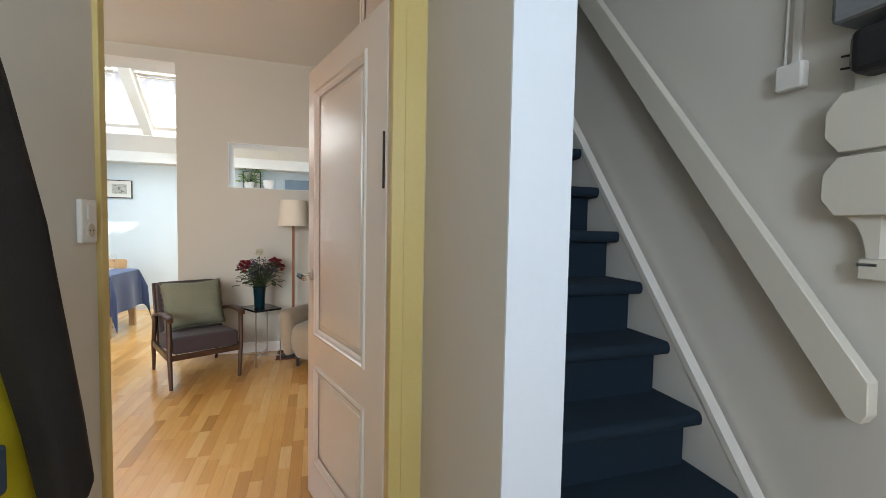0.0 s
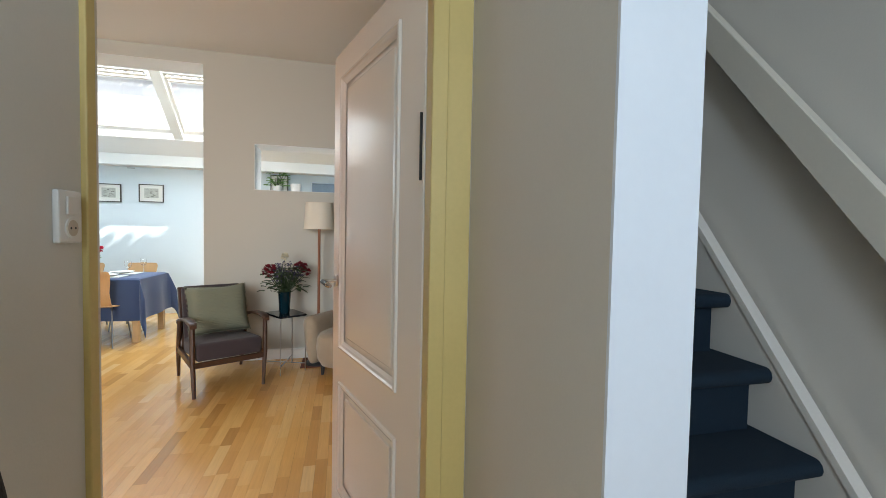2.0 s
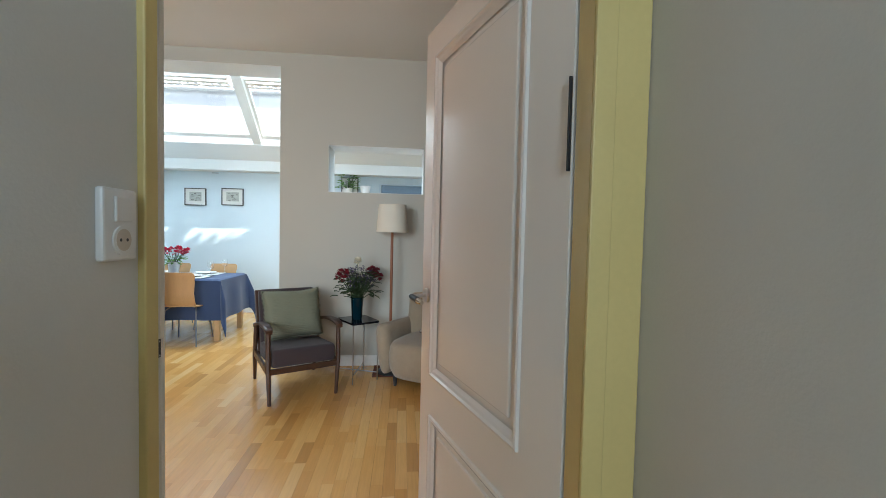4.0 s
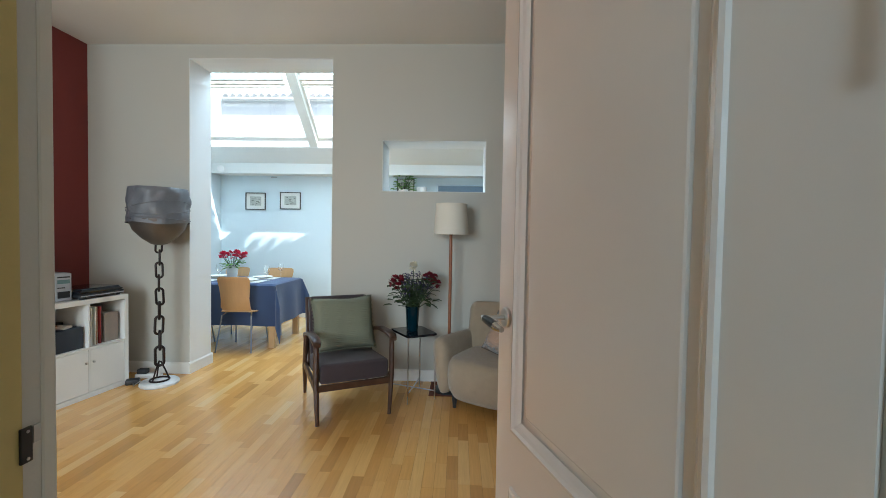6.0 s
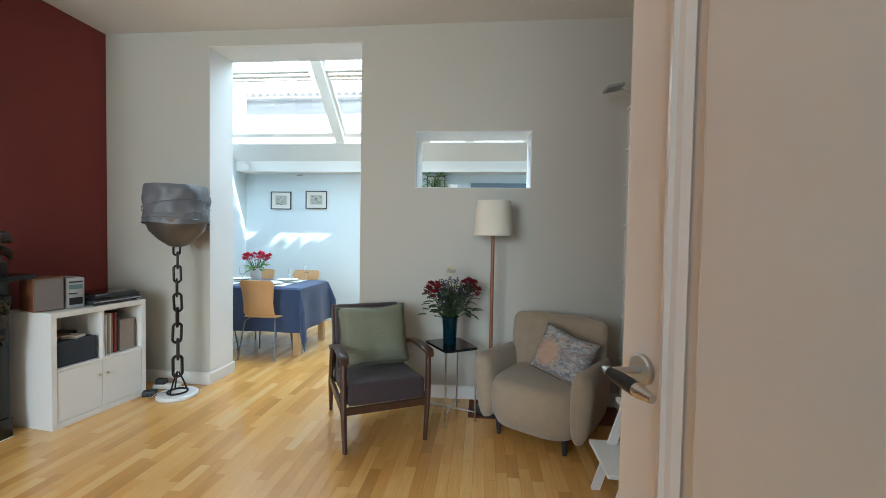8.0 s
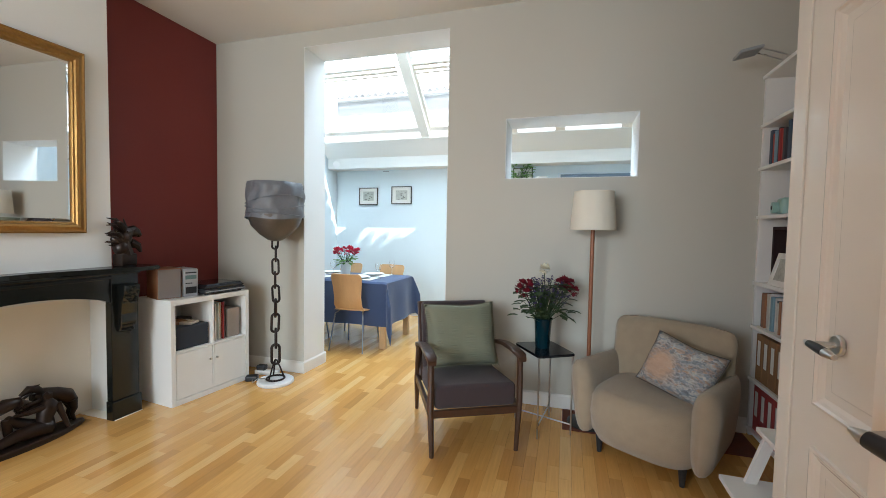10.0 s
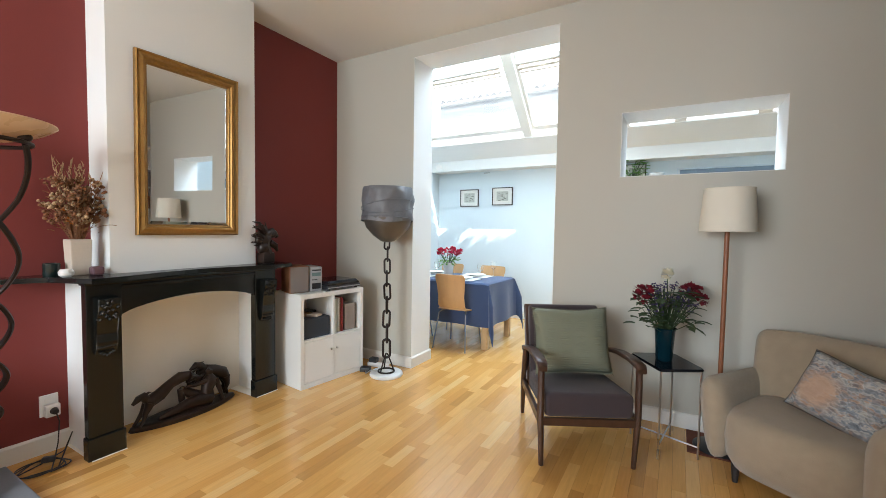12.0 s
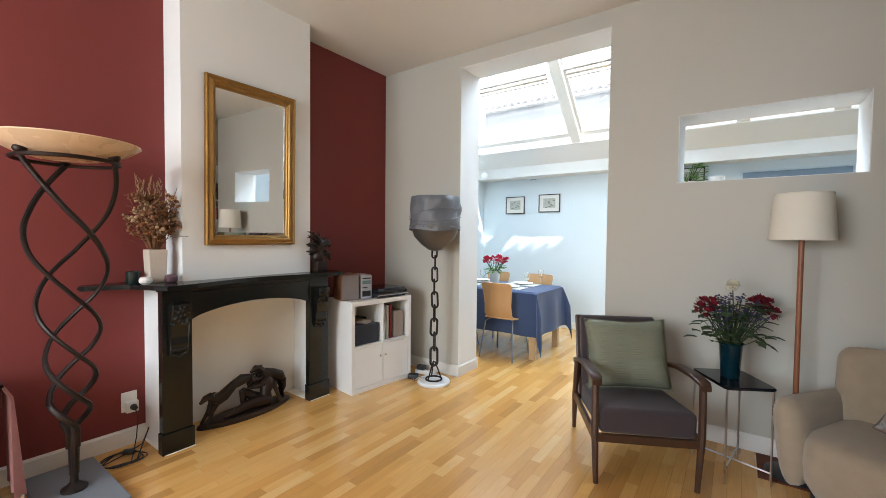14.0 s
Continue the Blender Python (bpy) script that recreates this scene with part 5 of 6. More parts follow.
part("lid", bm, BLACK_GLASS, deck, "dark glossy lid")
for x in (-0.14, 0.14):
    for y in (-0.17, 0.17):
        part("foot", lathe(bmesh.new(), [(0.016, 0), (0.016, 0.013)], 12, (x, y, 0)), BLACK, deck)

# chain lamp
chain = thing("chain_lamp", pose(-2.61, 4.604, 0) @ Matrix.Diagonal((0.975, 0.975, 1, 1)), "iron chain floor lamp under a grey cover", "floor lamp")
part("base", lathe(bmesh.new(), [(0.15, 0), (0.155, 0.008), (0.152, 0.022), (0.142, 0.03)], 40), STONE_W, chain, "round white marble base", True)
part("base_ring", tube(bmesh.new(), [(0.075 * math.cos(t), 0.075 * math.sin(t), 0.038) for t in [2 * math.pi * i / 28 for i in range(28)]], 0.008, 6, closed=True), DARK_STEEL, chain, smooth=True)
for k in range(3):
    a = 2 * math.pi * k / 3 + 0.4
    part("tripod_leg", tube(bmesh.new(), [(0.075 * math.cos(a), 0.075 * math.sin(a), 0.04), (0.04 * math.cos(a), 0.04 * math.sin(a), 0.13), (0.008 * math.cos(a), 0.008 * math.sin(a), 0.20)], 0.007, 6), DARK_STEEL, chain, smooth=True)
bm = bmesh.new()
link_pts = []
for i in range(24):
    t = 2 * math.pi * i / 24
    link_pts.append((0.029 * math.cos(t), 0.0, 0.048 * (1 if math.sin(t) > 0 else -1) + 0.028 * math.sin(t)))
tube(bm, link_pts, 0.0105, 8, closed=True)
link_me = mesh_of("chain_link", bm, DARK_STEEL, True)
z, k = 0.245, 0
while z < 1.22:
    o = new("chain_link", link_me)
    o.parent = chain
    s = 1.12 - 0.32 * (z - 0.24)
    o.matrix_local = pose(0.004 * math.sin(k * 2.1), 0, z, 0, 3 * math.sin(k), 35 + 90 * (k % 2) + 6 * math.sin(k * 1.3)) @ Matrix.Diagonal((s, s, s, 1))
    z += 0.124 * s
    k += 1
part("bowl", lathe(bmesh.new(), [(0.02, 1.215), (0.06, 1.225), (0.13, 1.275), (0.195, 1.345), (0.225, 1.43), (0.226, 1.44), (0.21, 1.44)], 36), BOWL_MET, chain, "dull metal bowl", True)
bm = bmesh.new()
rows = []
for i in range(13):
    q = i / 12
    row = []
    for j in range(56):
        t = 2 * math.pi * j / 56
        r = 0.232 + 0.006 * math.sin(7 * t + q * 6) + 0.004 * math.sin(13 * t - q * 9) - 0.012 * (q > 0.95) + 0.006 * math.sin(q * 11 + 2 * t)
        row.append(bm.verts.new((r * math.cos(t), r * math.sin(t), 1.405 + q * 0.30 + 0.008 * math.sin(3 * t + 1) * (1 - q))))
    rows.append(row)
for a, b in zip(rows, rows[1:]):
    for j in range(56):
        bm.faces.new((a[j], a[(j + 1) % 56], b[(j + 1) % 56], b[j]))
bm.faces.new(rows[-1])
part("cover", bm, GREYFAB, chain, "wrinkled grey protective cover", True)
for ph, z0, amp in ((0.3, 1.50, 0.025), (2.2, 1.56, 0.035), (4.0, 1.44, 0.012)):
    part("fold", tube(bmesh.new(), [(0.2385 * math.cos(t), 0.2385 * math.sin(t), z0 + amp * math.sin(1.5 * t + ph)) for t in [i * 0.15 - 2.6 for i in range(28)]], 0.0035, 5), GREYFAB, chain, smooth=True)
strip = thing("power_strip", pose(-2.80, 4.74, 0, 0, 0, 8), "black and white power strip with adapter", "power strip")
part("bar", B(-0.12, 0.10, -0.025, 0.025, 0, 0.04, 0.006), WHITE_CLAY, strip)
part("adapter", B(-0.10, -0.02, -0.03, 0.03, 0.04, 0.085, 0.008), BLACK, strip)
solid("mains_adapter", B(-0.05, 0.05, -0.035, 0.035, 0, 0.045, 0.01), BLACK, "black mains adapter on the floor", "adapter", pose(-2.83, 4.575, 0, 0, 0, 30))
solid("lamp_wire", tube(bmesh.new(), [(-2.83, 4.575, 0.02), (-2.775, 4.515, 0.006), (-2.735, 4.535, 0.04), (-2.695, 4.575, 0.034)], 0.004, 6), STEEL, "pale wire from adapter to lamp base", "cable", smooth=True)

# ---- seating corner ----


def cushion(w, h, t, seed=0, n=14, puff=0.55, slump=0.0):
    """A pillow, w by h, t thick, upright in x and z."""
    rnd = random.Random(seed)
    ph = [rnd.uniform(0, 6.3) for _ in range(4)]
    bm = bmesh.new()
    grid = {}
    for side in (1, -1):
        for i in range(n + 1):
            for j in range(n + 1):
                u, v = 2 * i / n - 1, 2 * j / n - 1
                edge = i in (0, n) or j in (0, n)
                if edge and side < 0:
                    grid[side, i, j] = grid[1, i, j]
                    continue
                d = ((1 - u ** 4) * (1 - v ** 4)) ** puff * t / 2
                x = u * w / 2 * (1 - 0.05 * (1 - v * v) * abs(u) ** 2)
                z = v * h / 2 * (1 - 0.05 * (1 - u * u) * abs(v) ** 2)
                z -= slump * (1 - u * u) * (v + 1) / 2 + 0.4 * slump * math.sin(4 * u + ph[2]) * (v + 1) / 2
                x += 0.3 * slump * math.sin(5 * v + ph[3]) * u * u
                d += 0.0 if edge else (0.006 * math.sin(5 * u + ph[0] + 3 * v) * side * 0.5 + 0.004 * math.sin(9 * v + ph[1])) * (1 + 25 * slump)
                d *= 1 + slump * 8 * (0.3 - v) * (1 - abs(v))
                grid[side, i, j] = bm.verts.new((x, -side * d, z))
    for side in (1, -1):
        for i in range(n):
            for j in range(n):
                bm.faces.new((grid[side, i, j], grid[side, i + 1, j], grid[side, i + 1, j + 1], grid[side, i, j + 1]))
    return bm


PIPING = mat("dark_brown_piping", (0.15, 0.125, 0.105), 0.9, vary=0.2, scale=30)


def edge_cord(w, h, r=0.004, fringe=False, seed=0, slump=0.0):
    bm = bmesh.new()
    rnd = random.Random(seed)
    ph = [rnd.uniform(0, 6.3) for _ in range(4)]
    pts = []
    for a, b in (((-1, -1), (1, -1)), ((1, -1), (1, 1)), ((1, 1), (-1, 1)), ((-1, 1), (-1, -1))):
        for i in range(8):
            s = i / 8
            u, v = a[0] + (b[0] - a[0]) * s, a[1] + (b[1] - a[1]) * s
            x = u * w / 2 * (1 - 0.05 * (1 - v * v) * abs(u) ** 2) + 0.3 * slump * math.sin(5 * v + ph[3]) * u * u
            z = v * h / 2 * (1 - 0.05 * (1 - u * u) * abs(v) ** 2) - slump * (1 - u * u) * (v + 1) / 2 - 0.4 * slump * math.sin(4 * u + ph[2]) * (v + 1) / 2
            pts.append((x, 0, z))
    tube(bm, pts, r, 6, closed=True)
    if fringe:
        for i in range(len(pts)):
            p, q = Vector(pts[i]), Vector(pts[(i + 1) % len(pts)])
            for k in range(5):
                c = p.lerp(q, k / 5)
                o = Vector((c.x / w, 0, c.z / h)).normalized()
                tube(bm, [c, c + o * 0.014 + Vector((0, 0, -0.003))], [0.002, 0.001], 4)
    return bm


LOUNGE = pose(-0.889, 4.326, 0, 0, 0, 27.5)
lounge = thing("lounge_chair", LOUNGE, "dark walnut lounge chair with plum grey upholstery", "armchair")
LW, LF, LB = 0.272, -0.335, 0.262
for s in (-1, 1):
    bm = bmesh.new()
    tube(bm, [(s * (LW - 0.012), LF + 0.01, 0), (s * LW, LF, 0.3), (s * LW, LF + 0.004, 0.585)], [0.014, 0.02, 0.019], 8, flat=None)
    part("front_leg", bm, WALNUT, lounge, smooth=True)
    bm = bmesh.new()
    tube(bm, [(s * (LW - 0.01), LB + 0.09, 0), (s * LW, LB + 0.02, 0.25), (s * LW, LB - 0.04, 0.53)], [0.013, 0.02, 0.018], 8)
    part("back_leg", bm, WALNUT, lounge, smooth=True)
    bm = bmesh.new()
    arm = [(LF - 0.035, 0.572), (LF - 0.01, 0.592), (LF + 0.1, 0.60), (LF + 0.28, 0.588), (LF + 0.45, 0.555), (LF + 0.60, 0.515), (LB + 0.02, 0.50)]
    prev = None
    for n, (y, z) in enumerate(arm):
        w = (0.024, 0.03, 0.032, 0.03, 0.026, 0.02, 0.016)[n]
        ring = [bm.verts.new((s * LW + dx * w, y, z + dz * 0.013)) for dx, dz in ((-1, -0.6), (-0.8, -1), (0.8, -1), (1, -0.6), (1, 0.6), (0.8, 1), (-0.8, 1), (-1, 0.6))]
        if prev:
            for k in range(8):
                bm.faces.new((prev[k], prev[(k + 1) % 8], ring[(k + 1) % 8], ring[k]))
        else:
            bm.faces.new(ring)
        prev = ring
    bm.faces.new(prev)
    part("armrest", bm, WALNUT, lounge, smooth=True)
    part("side_rail", B(s * LW - 0.012, s * LW + 0.012, LF, LB + 0.03, 0.235, 0.29, 0.004), WALNUT, lounge)
part("front_rail", B(-LW, LW, LF - 0.012, LF + 0.012, 0.24, 0.285, 0.004), WALNUT, lounge)
part("back_rail", B(-LW, LW, LB - 0.0, LB + 0.022, 0.24, 0.285, 0.004), WALNUT, lounge)
bm = B(-LW + 0.024, LW - 0.024, LF - 0.012, LB - 0.05, 0.287, 0.425, 0.028, 4)
for v in bm.verts:
    v.co.z -= 0.05 * (v.co.y - LF) / 0.6
    if v.co.z > 0.38:
        v.co.z += 0.012 * (1 - (v.co.x / LW) ** 2)
part("seat_cushion", bm, PLUM, lounge, "plum grey upholstered seat", True, 60)
bm = B(-LW + 0.03, LW - 0.03, -0.05, 0.05, 0.0, 0.50, 0.028, 4)
part("back_cushion", bm, PLUM, lounge, "plum grey upholstered back", True, 60).matrix_local = pose(0, LB - 0.075, 0.33, -17, 0, 0)
part("back_frame", B(-LW + 0.01, LW - 0.01, -0.012, 0.012, -0.05, 0.49, 0.008), WALNUT, lounge).matrix_local = pose(0, LB - 0.005, 0.33, -17, 0, 0)
pil = thing("green_cushion", LOUNGE @ pose(-0.005, LB - 0.215, 0.63, -18, -1, 0), "sage green waffle cushion on the lounge chair", "cushion")
part("pillow", cushion(0.48, 0.42, 0.20, 2, 24, 0.5, 0.008), CUSHION_GREEN, pil, smooth=True, sharp=80)
part("fringe", edge_cord(0.48, 0.42, 0.003, True, 2, 0.008), CUSHION_GREEN, pil)

# side table
st = thing("side_table", pose(0, 0, 0), "small side table with black top and steel legs", "side table")
corners = [(-0.583, 4.60), (-0.395, 4.315), (-0.165, 4.455), (-0.33, 4.735)]
bm = bmesh.new()
poly = []
for k in range(4):
    p, a, b = Vector(corners[k]), Vector(corners[k - 1]), Vector(corners[(k + 1) % 4])
    for s in (0.0, 0.5, 1.0):
        q1, q2 = p + (a - p).normalized() * 0.03, p + (b - p).normalized() * 0.03
        poly.append(tuple(q1.lerp(p, s).lerp(p.lerp(q2, s), s)))
prism(bm, poly, "z", 0.528, 0.545)
bmesh.ops.bevel(bm, geom=[e for e in bm.edges if abs(e.verts[0].co.z - e.verts[1].co.z) < 0.001], offset=0.004, segments=2, affect="EDGES")
part("top", bm, BLACK_GLASS, st, "glossy black top")
mid = Vector((-0.373, 4.52))
feet = []
for k, c in enumerate(corners):
    c = Vector(c)
    i = c + (mid - c).normalized() * 0.022
    feet.append(i)
    part("leg", tube(bmesh.new(), [(*i, 0), (*i, 0.53)], 0.0055, 8), STEEL, st, smooth=True)
for k in (0, 1):
    part("stretcher", tube(bmesh.new(), [(*feet[k], 0.07 + 0.012 * k), (*feet[k + 2], 0.07 + 0.012 * k)], 0.005, 8), STEEL, st, smooth=True)


vase = thing("flower_vase", pose(-0.385, 4.535, 0.545), "teal glazed vase with red and violet flowers", "vase")
part("vase", lathe(bmesh.new(), [(0.043, 0), (0.047, 0.006), (0.058, 0.19), (0.066, 0.205), (0.06, 0.205), (0.05, 0.17), (0.042, 0.03)], 32), TEAL_GLAZE, vase, "teal glazed ceramic", True)
rnd = random.Random(21)
stems, leaves, violet, white = (bmesh.new() for _ in range(4))
VX, VY = Vector((0.81, 0.585, 0)), Vector((-0.585, 0.81, 0))


def at(u, v, h):
    return VX * u + VY * v + Vector((0, 0, h))


for u, v, h, r in ((-0.19, 0, 0.43, 0.036), (-0.155, 0.03, 0.455, 0.036), (-0.125, -0.02, 0.44, 0.034), (-0.165, -0.03, 0.405, 0.03), (-0.10, 0.03, 0.46, 0.03), (0.16, 0, 0.47, 0.038), (0.20, 0.03, 0.44, 0.036), (0.235, -0.02, 0.40, 0.034), (0.18, -0.03, 0.425, 0.034), (0.13, 0.02, 0.455, 0.034), (0.215, 0, 0.46, 0.03)):
    c = at(u, v, h - 0.02)
    one = bmesh.new()
    flower_head(one, c, r * 1.2, 60, rnd)
    part("red_flower", one, PETAL_RED, vase, "crimson chrysanthemum")
    tube(stems, [at(u * 0.1, v * 0.1, 0.17), at(u * 0.55, v * 0.6, 0.3), c], 0.0028, 5)
flower_head(white, at(0.0, 0.0, 0.535), 0.045, 90, rnd, 0.9)
tube(stems, [at(0, 0, 0.17), at(0.01, 0, 0.36), at(0.0, 0, 0.53)], 0.003, 5)
for n in range(120):
    u, v = rnd.uniform(-0.13, 0.15), rnd.uniform(-0.1, 0.08)
    h = rnd.uniform(0.34, 0.50) - 0.45 * abs(u)
    flower_head(violet, at(u, v, h), rnd.uniform(0.012, 0.022), 12, rnd)
    if n % 2:
        tube(stems, [at(u * 0.1, v * 0.1, 0.17), at(u, v, h)], 0.0022, 4)
for n in range(95):
    a = rnd.uniform(0, 6.28)
    k = rnd.uniform(0.03, 0.19)
    h = rnd.uniform(0.22, 0.44)
    b = at(k * math.cos(a), 0.7 * k * math.sin(a), h)
    leaf(leaves, b, VX * math.cos(a) + VY * math.sin(a) + Vector((0, 0, rnd.uniform(-0.3, 0.5))), rnd.uniform(0.045, 0.08), rnd.uniform(0.045, 0.075), rnd)
    if n % 3 == 0:
        tube(stems, [at(0.02 * math.cos(a), 0.02 * math.sin(a), 0.17), b], 0.0018, 4)
tagged(part("stems", stems, LEAF, vase), kind="stuff")
tagged(part("leaves", leaves, LEAF, vase, "dark green leaves"), kind="stuff")
tagged(part("violet_flowers", violet, PETAL_VIOLET, vase, "small violet filler flowers"), kind="stuff")
part("white_flower", white, PETAL_WHITE, vase, "one cream chrysanthemum")

lamp2 = thing("floor_lamp", pose(-0.078, 4.66, 0), "floor lamp with cream shade on a wooden pole", "floor lamp")
part("foot", lathe(bmesh.new(), [(0.13, 0), (0.13, 0.015), (0.12, 0.02), (0.02, 0.025)], 32), BLACK, lamp2, smooth=True)
part("pole", lathe(bmesh.new(), [(0.0135, 0.02), (0.0135, 1.40)], 16), TEAK, lamp2, "reddish wooden pole", True)
part("shade", lathe(bmesh.new(), [(0.150, 1.352), (0.130, 1.612), (0.127, 1.612), (0.147, 1.352)], 48, caps=False), LINEN, lamp2, "cream linen drum shade", True)
for z, r in ((1.354, 0.149), (1.611, 0.1295)):
    part("shade_ring", tube(bmesh.new(), [(r * math.cos(t), r * math.sin(t), z) for t in [2 * math.pi * i / 48 for i in range(48)]], 0.003, 6, closed=True), LINEN, lamp2, smooth=True)
part("shade_spider", tube(bmesh.new(), [(-0.128, 0, 1.59), (0, 0, 1.585), (0.128, 0, 1.59)], 0.003, 5), STEEL, lamp2)
bm = bmesh.new()
blob(bm, (0, 0, 1.47), 0.03)
part("bulb", bm, WHITE_CLAY, lamp2, smooth=True)


def rounded(bm, rings, sides=28, power=3.2):
    """A soft upright body through rings of (cx, cy, z, half width, half depth), with squarish outlines."""
    rows = []
    for cx, cy, z, a, b in rings:
        row = []
        for k in range(sides):
            t = 2 * math.pi * k / sides
            c, s = math.cos(t), math.sin(t)
            row.append(bm.verts.new((cx + a * math.copysign(abs(c) ** (2 / power), c), cy + b * math.copysign(abs(s) ** (2 / power), s), z)))
        rows.append(row)
    for r0, r1 in zip(rows, rows[1:]):
        for k in range(sides):
            bm.faces.new((r0[k], r0[(k + 1) % sides], r1[(k + 1) % sides], r1[k]))
    bm.faces.new(rows[0])
    bm.faces.new(rows[-1])
    return bm


AC = pose(0.305, 4.405, 0, 0, 0, -31) @ Matrix.Diagonal((0.92, 0.92, 0.96, 1))
arm = thing("beige_armchair", AC, "rounded beige boucle armchair with low back", "armchair")
# front of the seat at y = -0.37, back at y = 0.36
bm = rounded(bmesh.new(), [(0, -0.03, 0.085, 0.26, 0.27), (0, -0.03, 0.10, 0.30, 0.32), (0, -0.03, 0.16, 0.335, 0.35), (0, -0.03, 0.27, 0.345, 0.365), (0, -0.03, 0.37, 0.335, 0.36), (0, -0.03, 0.405, 0.31, 0.34), (0, -0.03, 0.418, 0.26, 0.29)], 36, 3.6)
part("seat", bm, BOUCLE, arm, "beige boucle seat", True, 80)
bm = bmesh.new()
n = 26
rows = []
for i in range(17):
    q = 1.0 - (1.0 - i / 16) ** 1.9
    z = 0.14 + q * 0.66
    edge = max(0.0, (z - 0.72) / 0.08)
    half = 0.385 - 0.02 * (1 - q) - 0.06 * (1 - math.sqrt(max(0.0, 1 - edge ** 2)))
    th = 0.07 if q < 0.92 else 0.07 * math.sqrt(max(0.08, 1 - ((q - 0.92) / 0.08) ** 2))
    yc = 0.20 + 0.13 * q
    row = []
    for k in range(n):
        u = 2 * k / (n - 1) - 1
        bow = -0.09 * abs(u) ** 3
        row.append((u * half, yc + bow, z, th * math.sqrt(max(0.06, 1 - abs(u) ** 10))))
    rows.append(row)
front = [[bm.verts.new((x, y - t, z)) for x, y, z, t in row] for row in rows]
back = [[bm.verts.new((x, y + t, z)) for x, y, z, t in row] for row in rows]
for i in range(16):
    for k in range(n - 1):
        bm.faces.new((front[i][k], front[i][k + 1], front[i + 1][k + 1], front[i + 1][k]))
        bm.faces.new((back[i][k + 1], back[i][k], back[i + 1][k], back[i + 1][k + 1]))
    bm.faces.new((front[i][0], front[i + 1][0], back[i + 1][0], back[i][0]))
    bm.faces.new((front[i][-1], back[i][-1], back[i + 1][-1], front[i + 1][-1]))
for k in range(n - 1):
    bm.faces.new((front[-1][k], front[-1][k + 1], back[-1][k + 1], back[-1][k]))
    bm.faces.new((front[0][k + 1], front[0][k], back[0][k], back[0][k + 1]))
part("backrest", bm, BOUCLE, arm, "beige boucle upright back", True, 70)
for s in (-1, 1):
    bm = bmesh.new()
    rows = []
    for i in range(19):
        q = i / 18
        y = -0.345 + q * 0.57
        top = 0.575 - 0.02 * q
        w = 0.085 - 0.035 * q
        end = math.sqrt(1 - (1 - q / 0.16) ** 2) * 0.75 + 0.25 if q < 0.16 else 1.0
        row = []
        for k in range(20):
            t = 2 * math.pi * k / 20
            c, sn = math.cos(t), math.sin(t)
            zc, hh = (top + 0.10) / 2, (top - 0.10) / 2 * (0.8 + 0.2 * end)
            zz = zc + hh * math.copysign(abs(sn) ** 0.75, sn)
            bulge = 0.85 + 0.3 * max(0.0, (zz - 0.3) / 0.28) * (1 - 0.5 * q)
            x = s * (0.345 + 0.03 * (zz - 0.1) / 0.47) + w * bulge * end * math.copysign(abs(c) ** 0.85, c)
            row.append(bm.verts.new((x, y - 0.035 * (zz - 0.1) / 0.47 * (1 - q), zz)))
        rows.append(row)
    for a, b in zip(rows, rows[1:]):
        for k in range(20):
            bm.faces.new((a[k], a[(k + 1) % 20], b[(k + 1) % 20], b[k]))
    bm.faces.new(rows[0])
    bm.faces.new(rows[-1])
    part("armrest", bm, BOUCLE, arm, "beige boucle rounded arm", True, 70)
for x, y in ((-0.25, -0.27), (0.25, -0.27), (-0.25, 0.2), (0.25, 0.2)):
    part("leg", lathe(bmesh.new(), [(0.014, 0), (0.024, 0.10)], 14, (x, y, 0)), BLACK, arm, "black tapered leg", True)
pil2 = thing("printed_cushion", AC @ pose(0.135, -0.01, 0.572, -24, 13, -8), "printed grey and peach cushion on the armchair", "cushion")
part("pillow", cushion(0.43, 0.34, 0.17, 8, 20, 0.55, 0.008), CUSHION_PRINT, pil2, smooth=True, sharp=80)
part("piping", edge_cord(0.43, 0.34, 0.004, False, 8, 0.008), PIPING, pil2)
# thin sheet that paints the reddish shade on the floor by the wall
solid("small_rug", B(-0.24, 0.92, 4.52, 4.85, 0.0005, 0.007, 0.002), FLOOR_SHADE_RED, "thin dark red sheet for the reddish shade under the armchair", "rug")

# step stool
stool = thing("step_stool", pose(0.683, 3.644, 0, 0, 0, -90), "white painted wooden step stool", "step stool")
part("top_step", B(-0.12, 0.2, -0.115, 0.17, 0.478, 0.5, 0.004), WHITE_LAC, stool)
part("low_step", B(-0.14, 0.2, -0.24, -0.02, 0.23, 0.252, 0.004), WHITE_LAC, stool)
for x in (-0.105, 0.175):
    for y0, y1, z in ((-0.21, -0.06, 0.478), (0.20, 0.12, 0.478)):
        bm = bmesh.new()
        prism(bm, [(y0 - 0.022, 0.0), (y0 + 0.022, 0.0), (y1 + 0.022, z), (y1 - 0.022, z)], "x", x - 0.011, x + 0.011)
        part("leg", bm, WHITE_LAC, stool)
part("crossbar", B(-0.105, 0.175, 0.15, 0.17, 0.2, 0.24), WHITE_LAC, stool)

# ---- bookcase in the alcove ----
BX, BY0, BY1 = 0.945, 3.42, BACK
bookcase = thing("bookcase", pose(0, 0, 0), "white built-in bookcase filled with books", "bookcase")
part("upright", B(BX + 0.012, 1.318, BY1 - 0.024, BY1 - 0.002, 0, 2.36), WHITE_LAC, bookcase)
part("upright", B(BX + 0.012, 1.318, BY0 + 0.002, BY0 + 0.024, 0, 2.36), WHITE_LAC, bookcase)
part("back_panel", B(1.306, 1.318, BY0 + 0.024, BY1 - 0.024, 0, 2.36), WHITE_LAC, bookcase)
